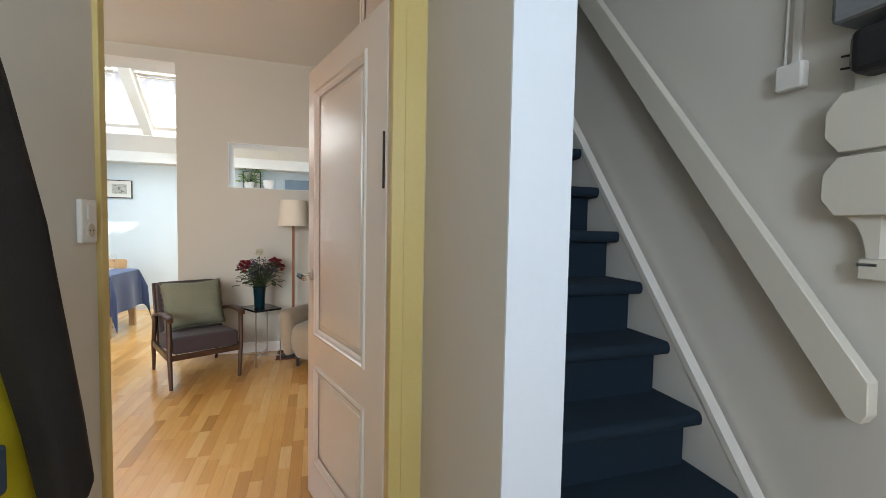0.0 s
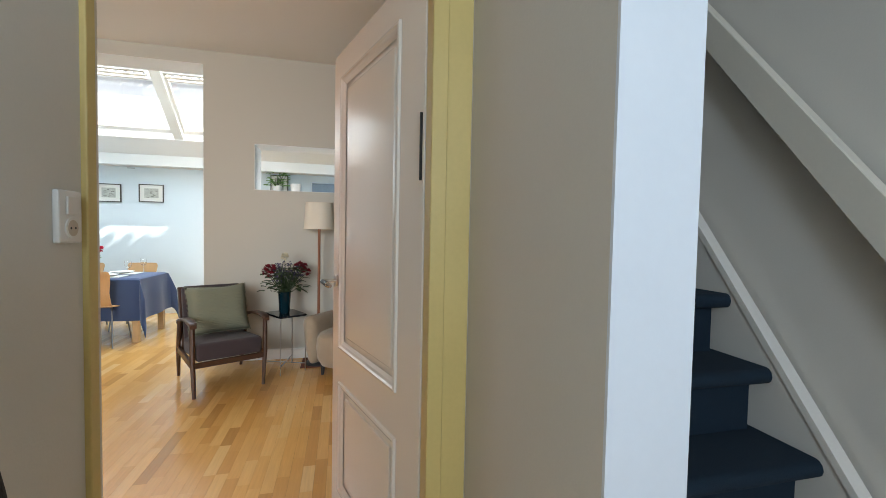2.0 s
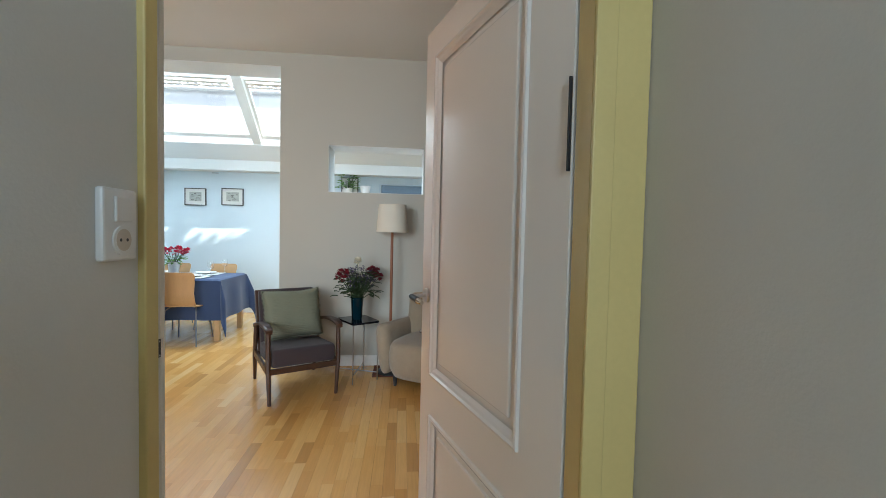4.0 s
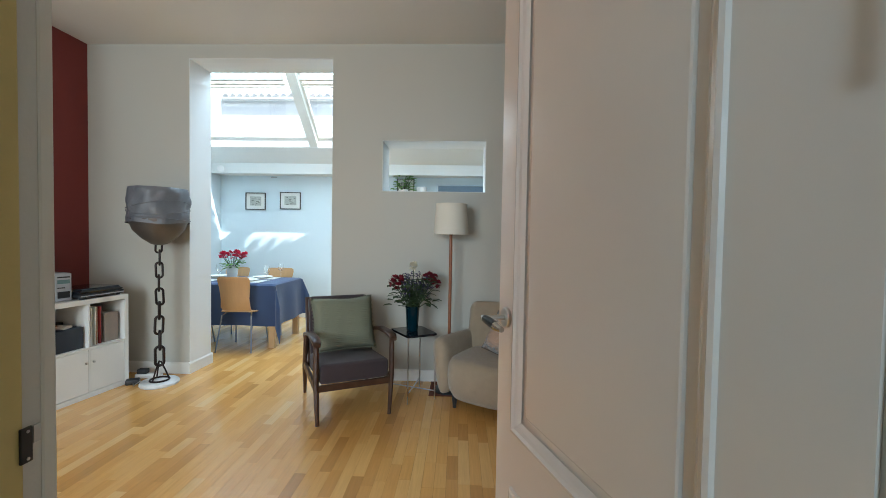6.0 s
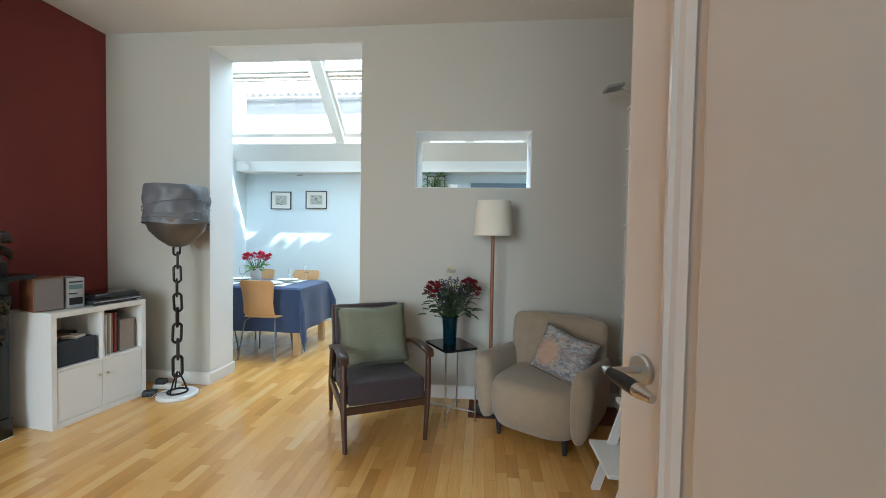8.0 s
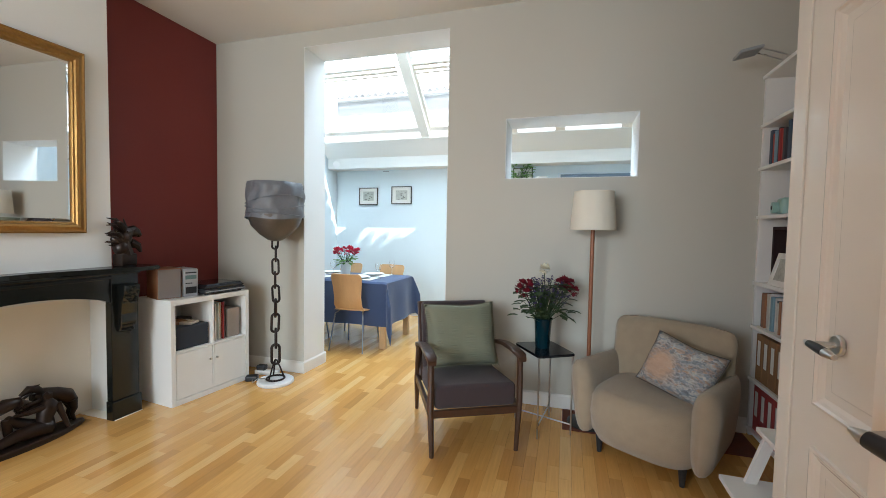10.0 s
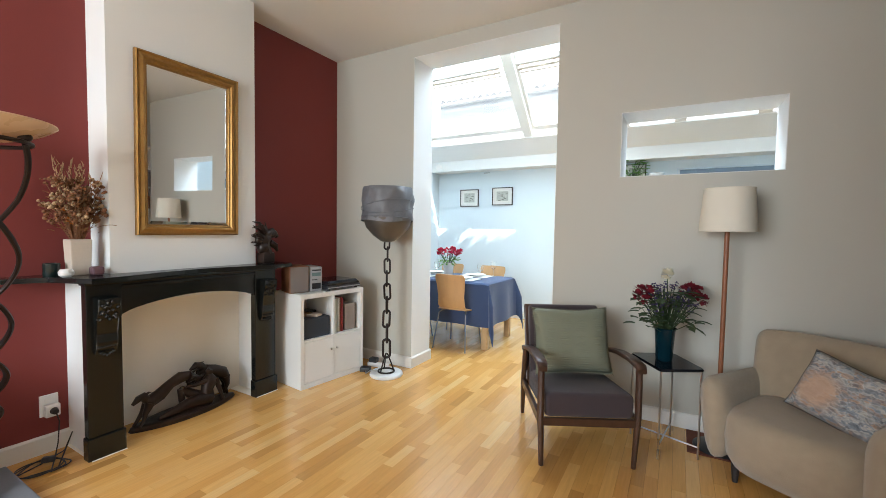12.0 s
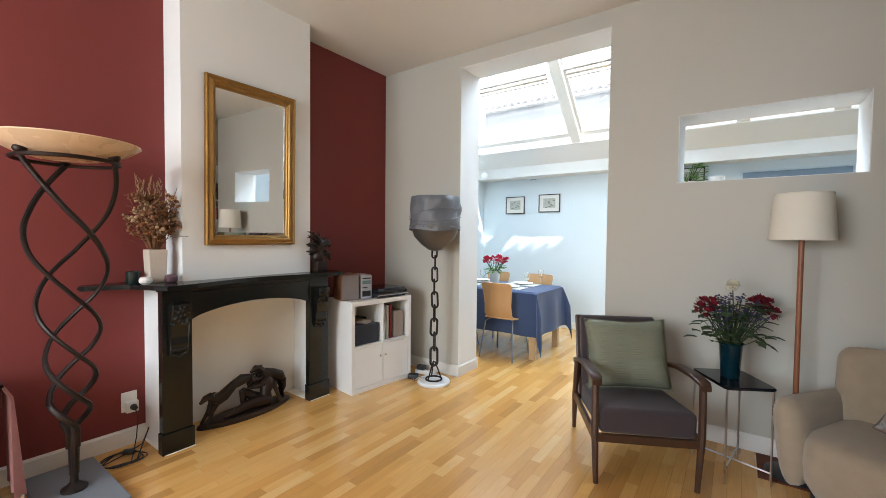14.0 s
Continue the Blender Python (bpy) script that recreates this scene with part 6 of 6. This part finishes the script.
SHELVES = (0.06, 0.395, 0.742, 1.031, 1.463, 1.778, 2.054, 2.368)
for z in SHELVES:
    part("shelf", B(BX, 1.306, BY0 + 0.024, BY1 - 0.002, z - 0.022, z, 0.002), WHITE_LAC, bookcase)
rnd = random.Random(17)


def books(z, y0, y1, h, colours, depth=0.20):
    y = y1
    while y > y0:
        w = rnd.uniform(0.016, 0.042)
        hh = h * rnd.uniform(0.78, 1.0)
        d = depth * rnd.uniform(0.8, 1.0)
        solid("book", B(0, d, 0, w - 0.001, 0, hh, 0.002, 1), rnd.choice(colours), "upright book on the white bookcase shelf", "book", pose(BX + 0.03 + rnd.uniform(0, 0.02), y - w, z), "books on the shelves")
        y -= w + rnd.uniform(0, 0.003)


books(1.778, 3.75, 4.82, 0.235, BOOKS[:5])
books(0.742, 3.6, 4.83, 0.235, [BOOKS[i] for i in (2, 5, 6, 7, 8, 3, 8)])
books(1.463 + 0.0, 3.6, 4.45, 0.22, BOOKS)
for z, mt in ((0.395, BOARD), (0.06, BOOKS[0])):
    for n in range(8):
        b = thing("binder", pose(BX + 0.02, 4.83 - 0.09 * (n + 1), z), "upright lever arch binder with white label", "binder", "binders on the shelves")
        part("spine", B(0, 0.27, 0, 0.082, 0, 0.30, 0.003), mt, b)
        part("label", B(-0.0015, 0.0, 0.022, 0.058, 0.10, 0.26), PAPER, b)
dark = thing("display_box", pose(BX + 0.06, 4.52, 1.031), "dark open display box behind the photo", "box")
part("box", slab(bmesh.new(), "x", 0.0, 0.12, [0, 0.02, 0.24, 0.26], [0, 0.02, 0.34, 0.36], [(1, 1)]), DARK_IN, dark)
part("back", B(0.118, 0.124, 0, 0.26, 0, 0.36), DARK_IN, dark)
bm = bmesh.new()
blob(bm, (0.06, 0.10, 0.10), 0.06, (0.8, 1, 0.9), 1)
part("filling", bm, BOOKS[0], dark)
ph = thing("photo_frame", pose(BX + 0.02, 4.60, 1.031, 0, 15, 0), "white photo frame leaning on the shelf", "photo frame")
part("frame", slab(bmesh.new(), "x", 0.0, 0.016, [-0.12, -0.085, 0.085, 0.12], [0, 0.035, 0.17, 0.205], [(1, 1)]), WHITE_LAC, ph)
part("print", B(0.006, 0.01, -0.085, 0.085, 0.035, 0.17), PRINT, ph)
camr = thing("toy_camera", pose(BX + 0.05, 4.70, 1.463, 0, 0, -10), "mint green instant camera on the shelf", "camera")
part("body", B(0, 0.06, -0.06, 0.06, 0, 0.105, 0.02, 3), MINT, camr)
part("lens", tube(bmesh.new(), [(0.0, 0.02, 0.045), (-0.03, 0.02, 0.045)], 0.034, 24), MINT, camr, "mint lens ring")
part("lens_glass", tube(bmesh.new(), [(-0.03, 0.02, 0.045), (-0.033, 0.02, 0.045)], 0.012, 16), BLACK, camr)
part("flash", tube(bmesh.new(), [(0.0, 0.04, 0.088), (-0.003, 0.04, 0.088)], 0.009, 12), WHITE_CLAY, camr)
for n, (y, h, mt) in enumerate(((4.74, 0.19, BOOKS[4]), (4.66, 0.2, BOOKS[0]), (4.60, 0.2, BOOKS[2]))):
    solid("tin_box", B(0, 0.1, -0.03, 0.03, 0, h, 0.004), mt, "small printed tin box behind the camera", "tin box", pose(BX + 0.15, y, 1.463), "tin boxes")
jar = bmesh.new()
lathe(jar, [(0.03, 0), (0.06, 0.02), (0.075, 0.07), (0.06, 0.13), (0.028, 0.15), (0.028, 0.165), (0.034, 0.17)], 24)
solid("ginger_jar", jar, mat("blue_white_glaze", (0.55, 0.57, 0.60), 0.2, vary=0.4, scale=22, grain=50, second=(0.06, 0.07, 0.11)), "blue and white ginger jar on the shelf", "jar", pose(BX + 0.09, 4.42, 2.054), smooth=True)
clip = thing("shelf_lamp", pose(BX + 0.03, 4.62, 2.368), "small grey lamp on arms above the bookcase", "shelf lamp")
part("mount", B(-0.01, 0.05, -0.05, 0.05, 0, 0.02), STEEL, clip)
for y in (-0.035, 0.035):
    part("arm", tube(bmesh.new(), [(0, y, 0.012), (-0.16, y, 0.075)], 0.004, 6), STEEL, clip)
bm = B(-0.27, -0.15, -0.07, 0.07, 0.065, 0.085, 0.008)
for v in bm.verts:
    if v.co.x < -0.2:
        v.co.z -= 0.02
part("head", bm, ZINC, clip, "flat grey lamp head")

# ---- garden room ----


def picture(m, w, h, label, group, mat_w=0.06, frame_mat=None, print_mat=None):
    t = thing("framed_picture", m, label, "picture", group)
    f = 0.012
    part("frame", slab(bmesh.new(), "y", -0.02, 0.0, [-w / 2, -w / 2 + f, w / 2 - f, w / 2], [-h / 2, -h / 2 + f, h / 2 - f, h / 2], [(1, 1)]), frame_mat or DARKFRAME, t)
    part("mount", B(-w / 2 + f, w / 2 - f, -0.010, -0.004, -h / 2 + f, h / 2 - f), PAPER, t)
    part("print", B(-w / 2 + mat_w + f, w / 2 - mat_w - f, -0.012, -0.0105, -h / 2 + mat_w * 1.1, h / 2 - mat_w), print_mat or PRINT, t)
    bars = bmesh.new()
    rb = random.Random(int(w * 1000))
    for n in range(9):
        x = rb.uniform(-w / 2 + mat_w + 0.02, w / 2 - mat_w - 0.05)
        z = -h / 2 + mat_w * 1.1 + 0.005 + n * (h - 2.1 * mat_w - 0.02) / 9
        box(bars, x, x + rb.uniform(0.02, 0.045), -0.0135, -0.0122, z, z + 0.006)
    tagged(part("print_lines", bars, DARKFRAME, t), kind="stuff")
    return t


picture(pose(-3.275, FARW, 1.848), 0.325, 0.272, "small framed engraving on the pale wall", "pair of engravings")
picture(pose(-2.71, FARW, 1.862), 0.335, 0.272, "small framed engraving on the pale wall", "pair of engravings")
spot = thing("beam_spotlight", pose(-3.70, 7.355, 2.325), "small white spotlight on the beam", "spotlight")
part("mount", B(-0.05, 0.05, -0.012, 0.004, -0.03, 0.03, 0.004), WHITE_CLAY, spot)
part("head", tube(bmesh.new(), [(0.0, -0.012, 0.0), (0.03, -0.06, -0.01), (0.06, -0.10, -0.02)], [0.02, 0.045, 0.05], 20), WHITE_CLAY, spot, smooth=True)
solid("picture_hook", B(-0.05, 0.05, -0.006, 0, -0.006, 0.006), ZINC, "small grey vent slot under the beam", "vent", pose(-2.98, FARW, 2.235))
# high shelf seen through the slot
ledge = thing("wall_shelf", pose(0, FARW, 1.93), "white wall shelf high on the far wall", "shelf")
part("board", B(-1.05, 0.9, -0.22, 0, -0.03, 0.0, 0.003), WHITE_LAC, ledge)
for x in (-0.8, 0.7):
    part("bracket", B(x - 0.01, x + 0.01, -0.2, -0.001, -0.06, -0.03), STEEL, ledge)
picture(pose(0.115, FARW - 0.03, 2.03), 0.99, 0.23, "long blue picture in a pale blue frame", "", 0.02, PALE_FRAME, BLUE_PRINT)
for o in [x for x in bpy.data.objects if x.name.startswith("framed_picture")][-1:]:
    for c in list(o.children):
        if c.name.startswith(("print_lines", "mount")):
            bpy.data.objects.remove(c)
picture(pose(-0.86, FARW - 0.03, 2.08), 0.27, 0.30, "pale print in a dark frame behind a plant", "", 0.05)
plant = thing("basil_plant", pose(-0.88, FARW - 0.13, 1.93) @ Matrix.Diagonal((1.5, 1.3, 1.7, 1)), "bright green leafy plant in a small pot", "plant")
part("pot", lathe(bmesh.new(), [(0.035, 0), (0.05, 0.07), (0.046, 0.07), (0.04, 0.03)], 20), WHITE_CLAY, plant)
rnd = random.Random(4)
lv, sm = bmesh.new(), bmesh.new()
for n in range(90):
    a = rnd.uniform(0, 6.28)
    k, h = 0.10 * math.sqrt(rnd.random()), rnd.uniform(0.09, 0.22)
    b = Vector((k * math.cos(a), 0.8 * k * math.sin(a), h - 0.3 * k))
    leaf(lv, b, Vector((math.cos(a), math.sin(a), 0.3)), 0.045, 0.035, rnd)
    if n % 4 == 0:
        tube(sm, [(0, 0, 0.05), b], 0.002, 4)
tagged(part("stems", sm, LEAF, plant), kind="stuff")
tagged(part("leaves", lv, LEAF_BRIGHT, plant, "bright green leaves"), kind="stuff")
solid("small_bowl", lathe(bmesh.new(), [(0.03, 0), (0.07, 0.03), (0.085, 0.155), (0.08, 0.16), (0.05, 0.165)], 24), WHITE_CLAY, "white rounded bowl on the high shelf", "bowl", pose(-0.60, FARW - 0.12, 1.93), smooth=True)

# dining table
TX0, TX1, TY0, TY1, TZ = -3.66, -2.13, 5.79, 6.56, 0.745
table = thing("dining_table", pose(0, 0, 0), "pale pine dining table", "table")
part("tabletop", B(TX0, TX1, TY0, TY1, TZ - 0.03, TZ - 0.004, 0.003), PINE, table)
part("apron", B(TX0 + 0.03, TX1 - 0.03, TY0 + 0.03, TY0 + 0.05, TZ - 0.11, TZ - 0.03), PINE, table)
part("apron", B(TX0 + 0.03, TX1 - 0.03, TY1 - 0.05, TY1 - 0.03, TZ - 0.11, TZ - 0.03), PINE, table)
for x in (TX0 + 0.01, TX1 - 0.075):
    for y in (TY0 + 0.01, TY1 - 0.075):
        part("leg", B(x, x + 0.065, y, y + 0.065, 0, TZ - 0.03, 0.004), PINE, table)


def draped(seed=2):
    """A cloth over the table: flat on top, hanging in folds, longest at the corners."""
    bm = bmesh.new()
    cx, cy = (TX0 + TX1) / 2, (TY0 + TY1) / 2
    hx, hy = (TX1 - TX0) / 2 + 0.004, (TY1 - TY0) / 2 + 0.004
    over = 0.48
    nu, nv = 96, 64
    g, inner = {}, {}
    for i in range(nu + 1):
        for j in range(nv + 1):
            u = (2 * i / nu - 1) * (hx + over)
            v = (2 * j / nv - 1) * (hy + over)
            ou, ov = max(0.0, abs(u) - hx), max(0.0, abs(v) - hy)
            x, y = math.copysign(min(abs(u), hx), u), math.copysign(min(abs(v), hy), v)
            drop = math.hypot(ou, ov) if ou and ov else ou + ov
            drop = min(drop, 0.665)
            flare = 0.012 + 0.05 * drop
            fold = 0.014 * min(1.0, drop / 0.2)
            if ou and not ov:
                x += math.copysign(flare + fold * math.sin(v * 13 + 0.7), u)
            elif ov and not ou:
                y += math.copysign(flare + fold * math.sin(u * 12), v)
            elif ou and ov:
                k = math.atan2(ov, ou)
                pull = 0.09 * min(1, drop / 0.25) * math.sin(2 * k)
                x += math.copysign(flare + pull * math.cos(k), u)
                y += math.copysign(flare + pull * math.sin(k), v)
            z = TZ + 0.004 - drop
            g[i, j] = bm.verts.new((cx + x, cy + y, z))
            inner[i, j] = bm.verts.new((cx + x - math.copysign(0.003, x), cy + y - math.copysign(0.003, y), z - 0.003))
    for i in range(nu):
        for j in range(nv):
            bm.faces.new((g[i, j], g[i + 1, j], g[i + 1, j + 1], g[i, j + 1]))
            bm.faces.new((inner[i, j + 1], inner[i + 1, j + 1], inner[i + 1, j], inner[i, j]))
    for i in range(nu):
        for j in (0, nv):
            bm.faces.new((g[i, j], inner[i, j], inner[i + 1, j], g[i + 1, j]))
    for j in range(nv):
        for i in (0, nu):
            bm.faces.new((g[i, j], g[i, j + 1], inner[i, j + 1], inner[i, j]))
    return bm


solid("tablecloth", draped(), CLOTH_BLUE, "dark blue tablecloth hanging in folds", "tablecloth", smooth=True)
TT = TZ + 0.009
for x in (-2.55, -3.15):
    for y in (5.98, 6.36):
        solid("place_mat", B(-0.2, 0.2, -0.14, 0.14, 0, 0.003), PAPER, "white paper place mat on the table", "place mat", pose(x, y, TT), "place mats")
        p = thing("dinner_plate", pose(x, y, TT + 0.003), "round white dinner plate", "plate", "plates on the table")
        part("plate", lathe(bmesh.new(), [(0.07, 0), (0.085, 0.004), (0.128, 0.018), (0.130, 0.021), (0.125, 0.021), (0.085, 0.008), (0.02, 0.007)], 36), WHITE_CLAY, p, smooth=True)
        w = thing("wine_glass", pose(x + 0.19, y + (0.12 if y > 6.1 else 0.10), TT), "clear stemmed wine glass", "glass", "wine glasses")
        part("foot", lathe(bmesh.new(), [(0.034, 0), (0.034, 0.003), (0.006, 0.008)], 20), GLASS, w, smooth=True)
        part("stem", lathe(bmesh.new(), [(0.004, 0.006), (0.004, 0.085)], 10), GLASS, w, smooth=True)
        part("bowl", lathe(bmesh.new(), [(0.004, 0.085), (0.03, 0.105), (0.037, 0.14), (0.03, 0.185), (0.029, 0.185), (0.036, 0.14), (0.029, 0.107), (0.003, 0.088)], 24, caps=False), GLASS, w, smooth=True)
vs = thing("table_flowers", pose(-2.86, 6.20, TT), "white pot with bright red flowers", "vase")
part("pot", lathe(bmesh.new(), [(0.05, 0), (0.055, 0.01), (0.07, 0.165), (0.066, 0.165), (0.05, 0.03)], 28), WHITE_CLAY, vs, "white tapered pot", True)
rnd = random.Random(9)
st2, lv = bmesh.new(), bmesh.new()
for n in range(13):
    a = 2 * math.pi * n / 13 * 2.4
    k = 0.05 + 0.11 * (n / 13) ** 0.5
    c = Vector((k * math.cos(a), k * math.sin(a), 0.355 - 0.4 * k + 0.03 * math.sin(n * 3.1)))
    one = bmesh.new()
    flower_head(one, c, 0.045, 46, rnd)
    part("flower", one, PETAL_PINK, vs, "bright red flower head")
    tube(st2, [(0.01 * math.cos(a), 0.01 * math.sin(a), 0.13), c], 0.003, 5)
for n in range(36):
    a = rnd.uniform(0, 6.28)
    b = Vector((0.05 * math.cos(a), 0.05 * math.sin(a), rnd.uniform(0.15, 0.24)))
    leaf(lv, b, Vector((math.cos(a), math.sin(a), rnd.uniform(-0.1, 0.5))), rnd.uniform(0.07, 0.12), 0.04, rnd)
tagged(part("stems", st2, LEAF, vs), kind="stuff")
tagged(part("leaves", lv, LEAF_BRIGHT, vs, "fresh green leaves"), kind="stuff")


CHAIR_STEEL = mat("grey_steel_tube", (0.22, 0.22, 0.23), 0.35, metal=0.8, vary=0.05)


def dining_chair(m):
    t = thing("dining_chair", m, "moulded beech veneer chair on thin steel legs", "chair", "chairs round the table")
    # the sitter looks along +y
    def sheet(rows):
        bm = bmesh.new()
        f, b = [], []
        for c, half, nrm in rows:
            c, nrm = Vector(c), Vector(nrm)
            fr, bk = [], []
            for k in range(9):
                u = k / 4 - 1
                p = c + Vector((u * half, 0, 0)) + Vector((0, 0.02 * u * u * (1 if nrm.y > 0.5 else 0.3), 0.0))
                fr.append(bm.verts.new(p + nrm * 0.005))
                bk.append(bm.verts.new(p - nrm * 0.005))
            f.append(fr)
            b.append(bk)
        for i in range(len(f) - 1):
            for k in range(8):
                bm.faces.new((f[i][k], f[i][k + 1], f[i + 1][k + 1], f[i + 1][k]))
                bm.faces.new((b[i][k + 1], b[i][k], b[i + 1][k], b[i + 1][k + 1]))
            for k in (0, 8):
                bm.faces.new((f[i][k], f[i + 1][k], b[i + 1][k], b[i][k]))
        for r in (0, -1):
            for k in range(8):
                bm.faces.new((f[r][k], f[r][k + 1], b[r][k + 1], b[r][k]))
        return bm
    part("seat", sheet([((0, 0.22, 0.432), 0.17, (0, -0.3, 0.95)), ((0, 0.19, 0.445), 0.195, (0, -0.1, 1)), ((0, 0.05, 0.448), 0.205, (0, 0, 1)), ((0, -0.10, 0.445), 0.195, (0, 0, 1)), ((0, -0.17, 0.45), 0.17, (0, 0.3, 0.95))]), BIRCH, t, smooth=True)
    part("backrest", sheet([((0, -0.165, 0.46), 0.16, (0, 0.8, 0.6)), ((0, -0.20, 0.50), 0.165, (0, 0.97, 0.2)), ((0, -0.215, 0.60), 0.158, (0, 1, 0.05)), ((0, -0.225, 0.72), 0.170, (0, 1, 0.08)), ((0, -0.245, 0.80), 0.180, (0, 1, 0.15)), ((0, -0.258, 0.835), 0.172, (0, 1, 0.2)), ((0, -0.262, 0.848), 0.150, (0, 1, 0.2))]), BIRCH, t, smooth=True)
    for x in (-1, 1):
        part("front_leg", tube(bmesh.new(), [(x * 0.20, 0.22, 0), (x * 0.165, 0.16, 0.40), (x * 0.14, 0.11, 0.428), (x * 0.08, 0.05, 0.432)], 0.008, 8), CHAIR_STEEL, t, smooth=True)
        part("back_leg", tube(bmesh.new(), [(x * 0.20, -0.235, 0), (x * 0.165, -0.16, 0.40), (x * 0.14, -0.10, 0.428), (x * 0.08, -0.05, 0.432)], 0.008, 8), CHAIR_STEEL, t, smooth=True)
    part("seat_plate", B(-0.09, 0.09, -0.08, 0.08, 0.428, 0.440), BLACK, t)
    return t


first = dining_chair(pose(-2.50, 5.80, 0, 0, 0, 2))
copy_thing(first, pose(-3.18, 5.80, 0, 0, 0, -3))
copy_thing(first, pose(-2.52, 6.62, 0, 0, 0, 180))
copy_thing(first, pose(-3.16, 6.62, 0, 0, 0, 176))

# ---- the floor's strips ----
rnd = random.Random(31)
STRIP, LENGTHS = 0.065, (0.24, 0.32, 0.40, 0.48, 0.58)
strip_me = {}
for n in LENGTHS:
    bm = B(0.0004, STRIP - 0.0004, 0.0004, n - 0.0004, -0.012, 0.0)
    strip_me[n] = mesh_of("floor_strip", bm, OAK_ONE)
floor_ob = bpy.data.objects["floor"]
verts, faces = [], []
count = 0
x = LEFT
while x < 1.4:
    y = -1.6 - rnd.uniform(0.0, 0.1)
    while y < FARW:
        n = rnd.choice(LENGTHS)
        near = -2.1 < x < -0.05 and 2.15 < y < 4.3 and not (y + n > 4.85)
        if near and count < 300:
            o = new("floor_strip", strip_me[n])
            o.location, o.parent = (x, y, 0), floor_ob
            count += 1
        else:
            a, b, c, d = x + 0.0004, x + STRIP - 0.0004, y + 0.0004, y + n - 0.0004
            k = len(verts)
            verts += [(a, c, -0.012), (b, c, -0.012), (b, d, -0.012), (a, d, -0.012), (a, c, 0), (b, c, 0), (b, d, 0), (a, d, 0)]
            faces += [(k + 4, k + 5, k + 6, k + 7), (k, k + 1, k + 5, k + 4), (k + 1, k + 2, k + 6, k + 5), (k + 2, k + 3, k + 7, k + 6), (k + 3, k, k + 4, k + 7), (k + 3, k + 2, k + 1, k)]
        y += n
    x += STRIP
me = bpy.data.meshes.new("floor_strips")
me.from_pydata(verts, [], faces)
me.materials.append(OAK_MANY)
rest = new("floor_strips", me)
rest.parent = floor_ob
tagged(rest, kind="stuff")
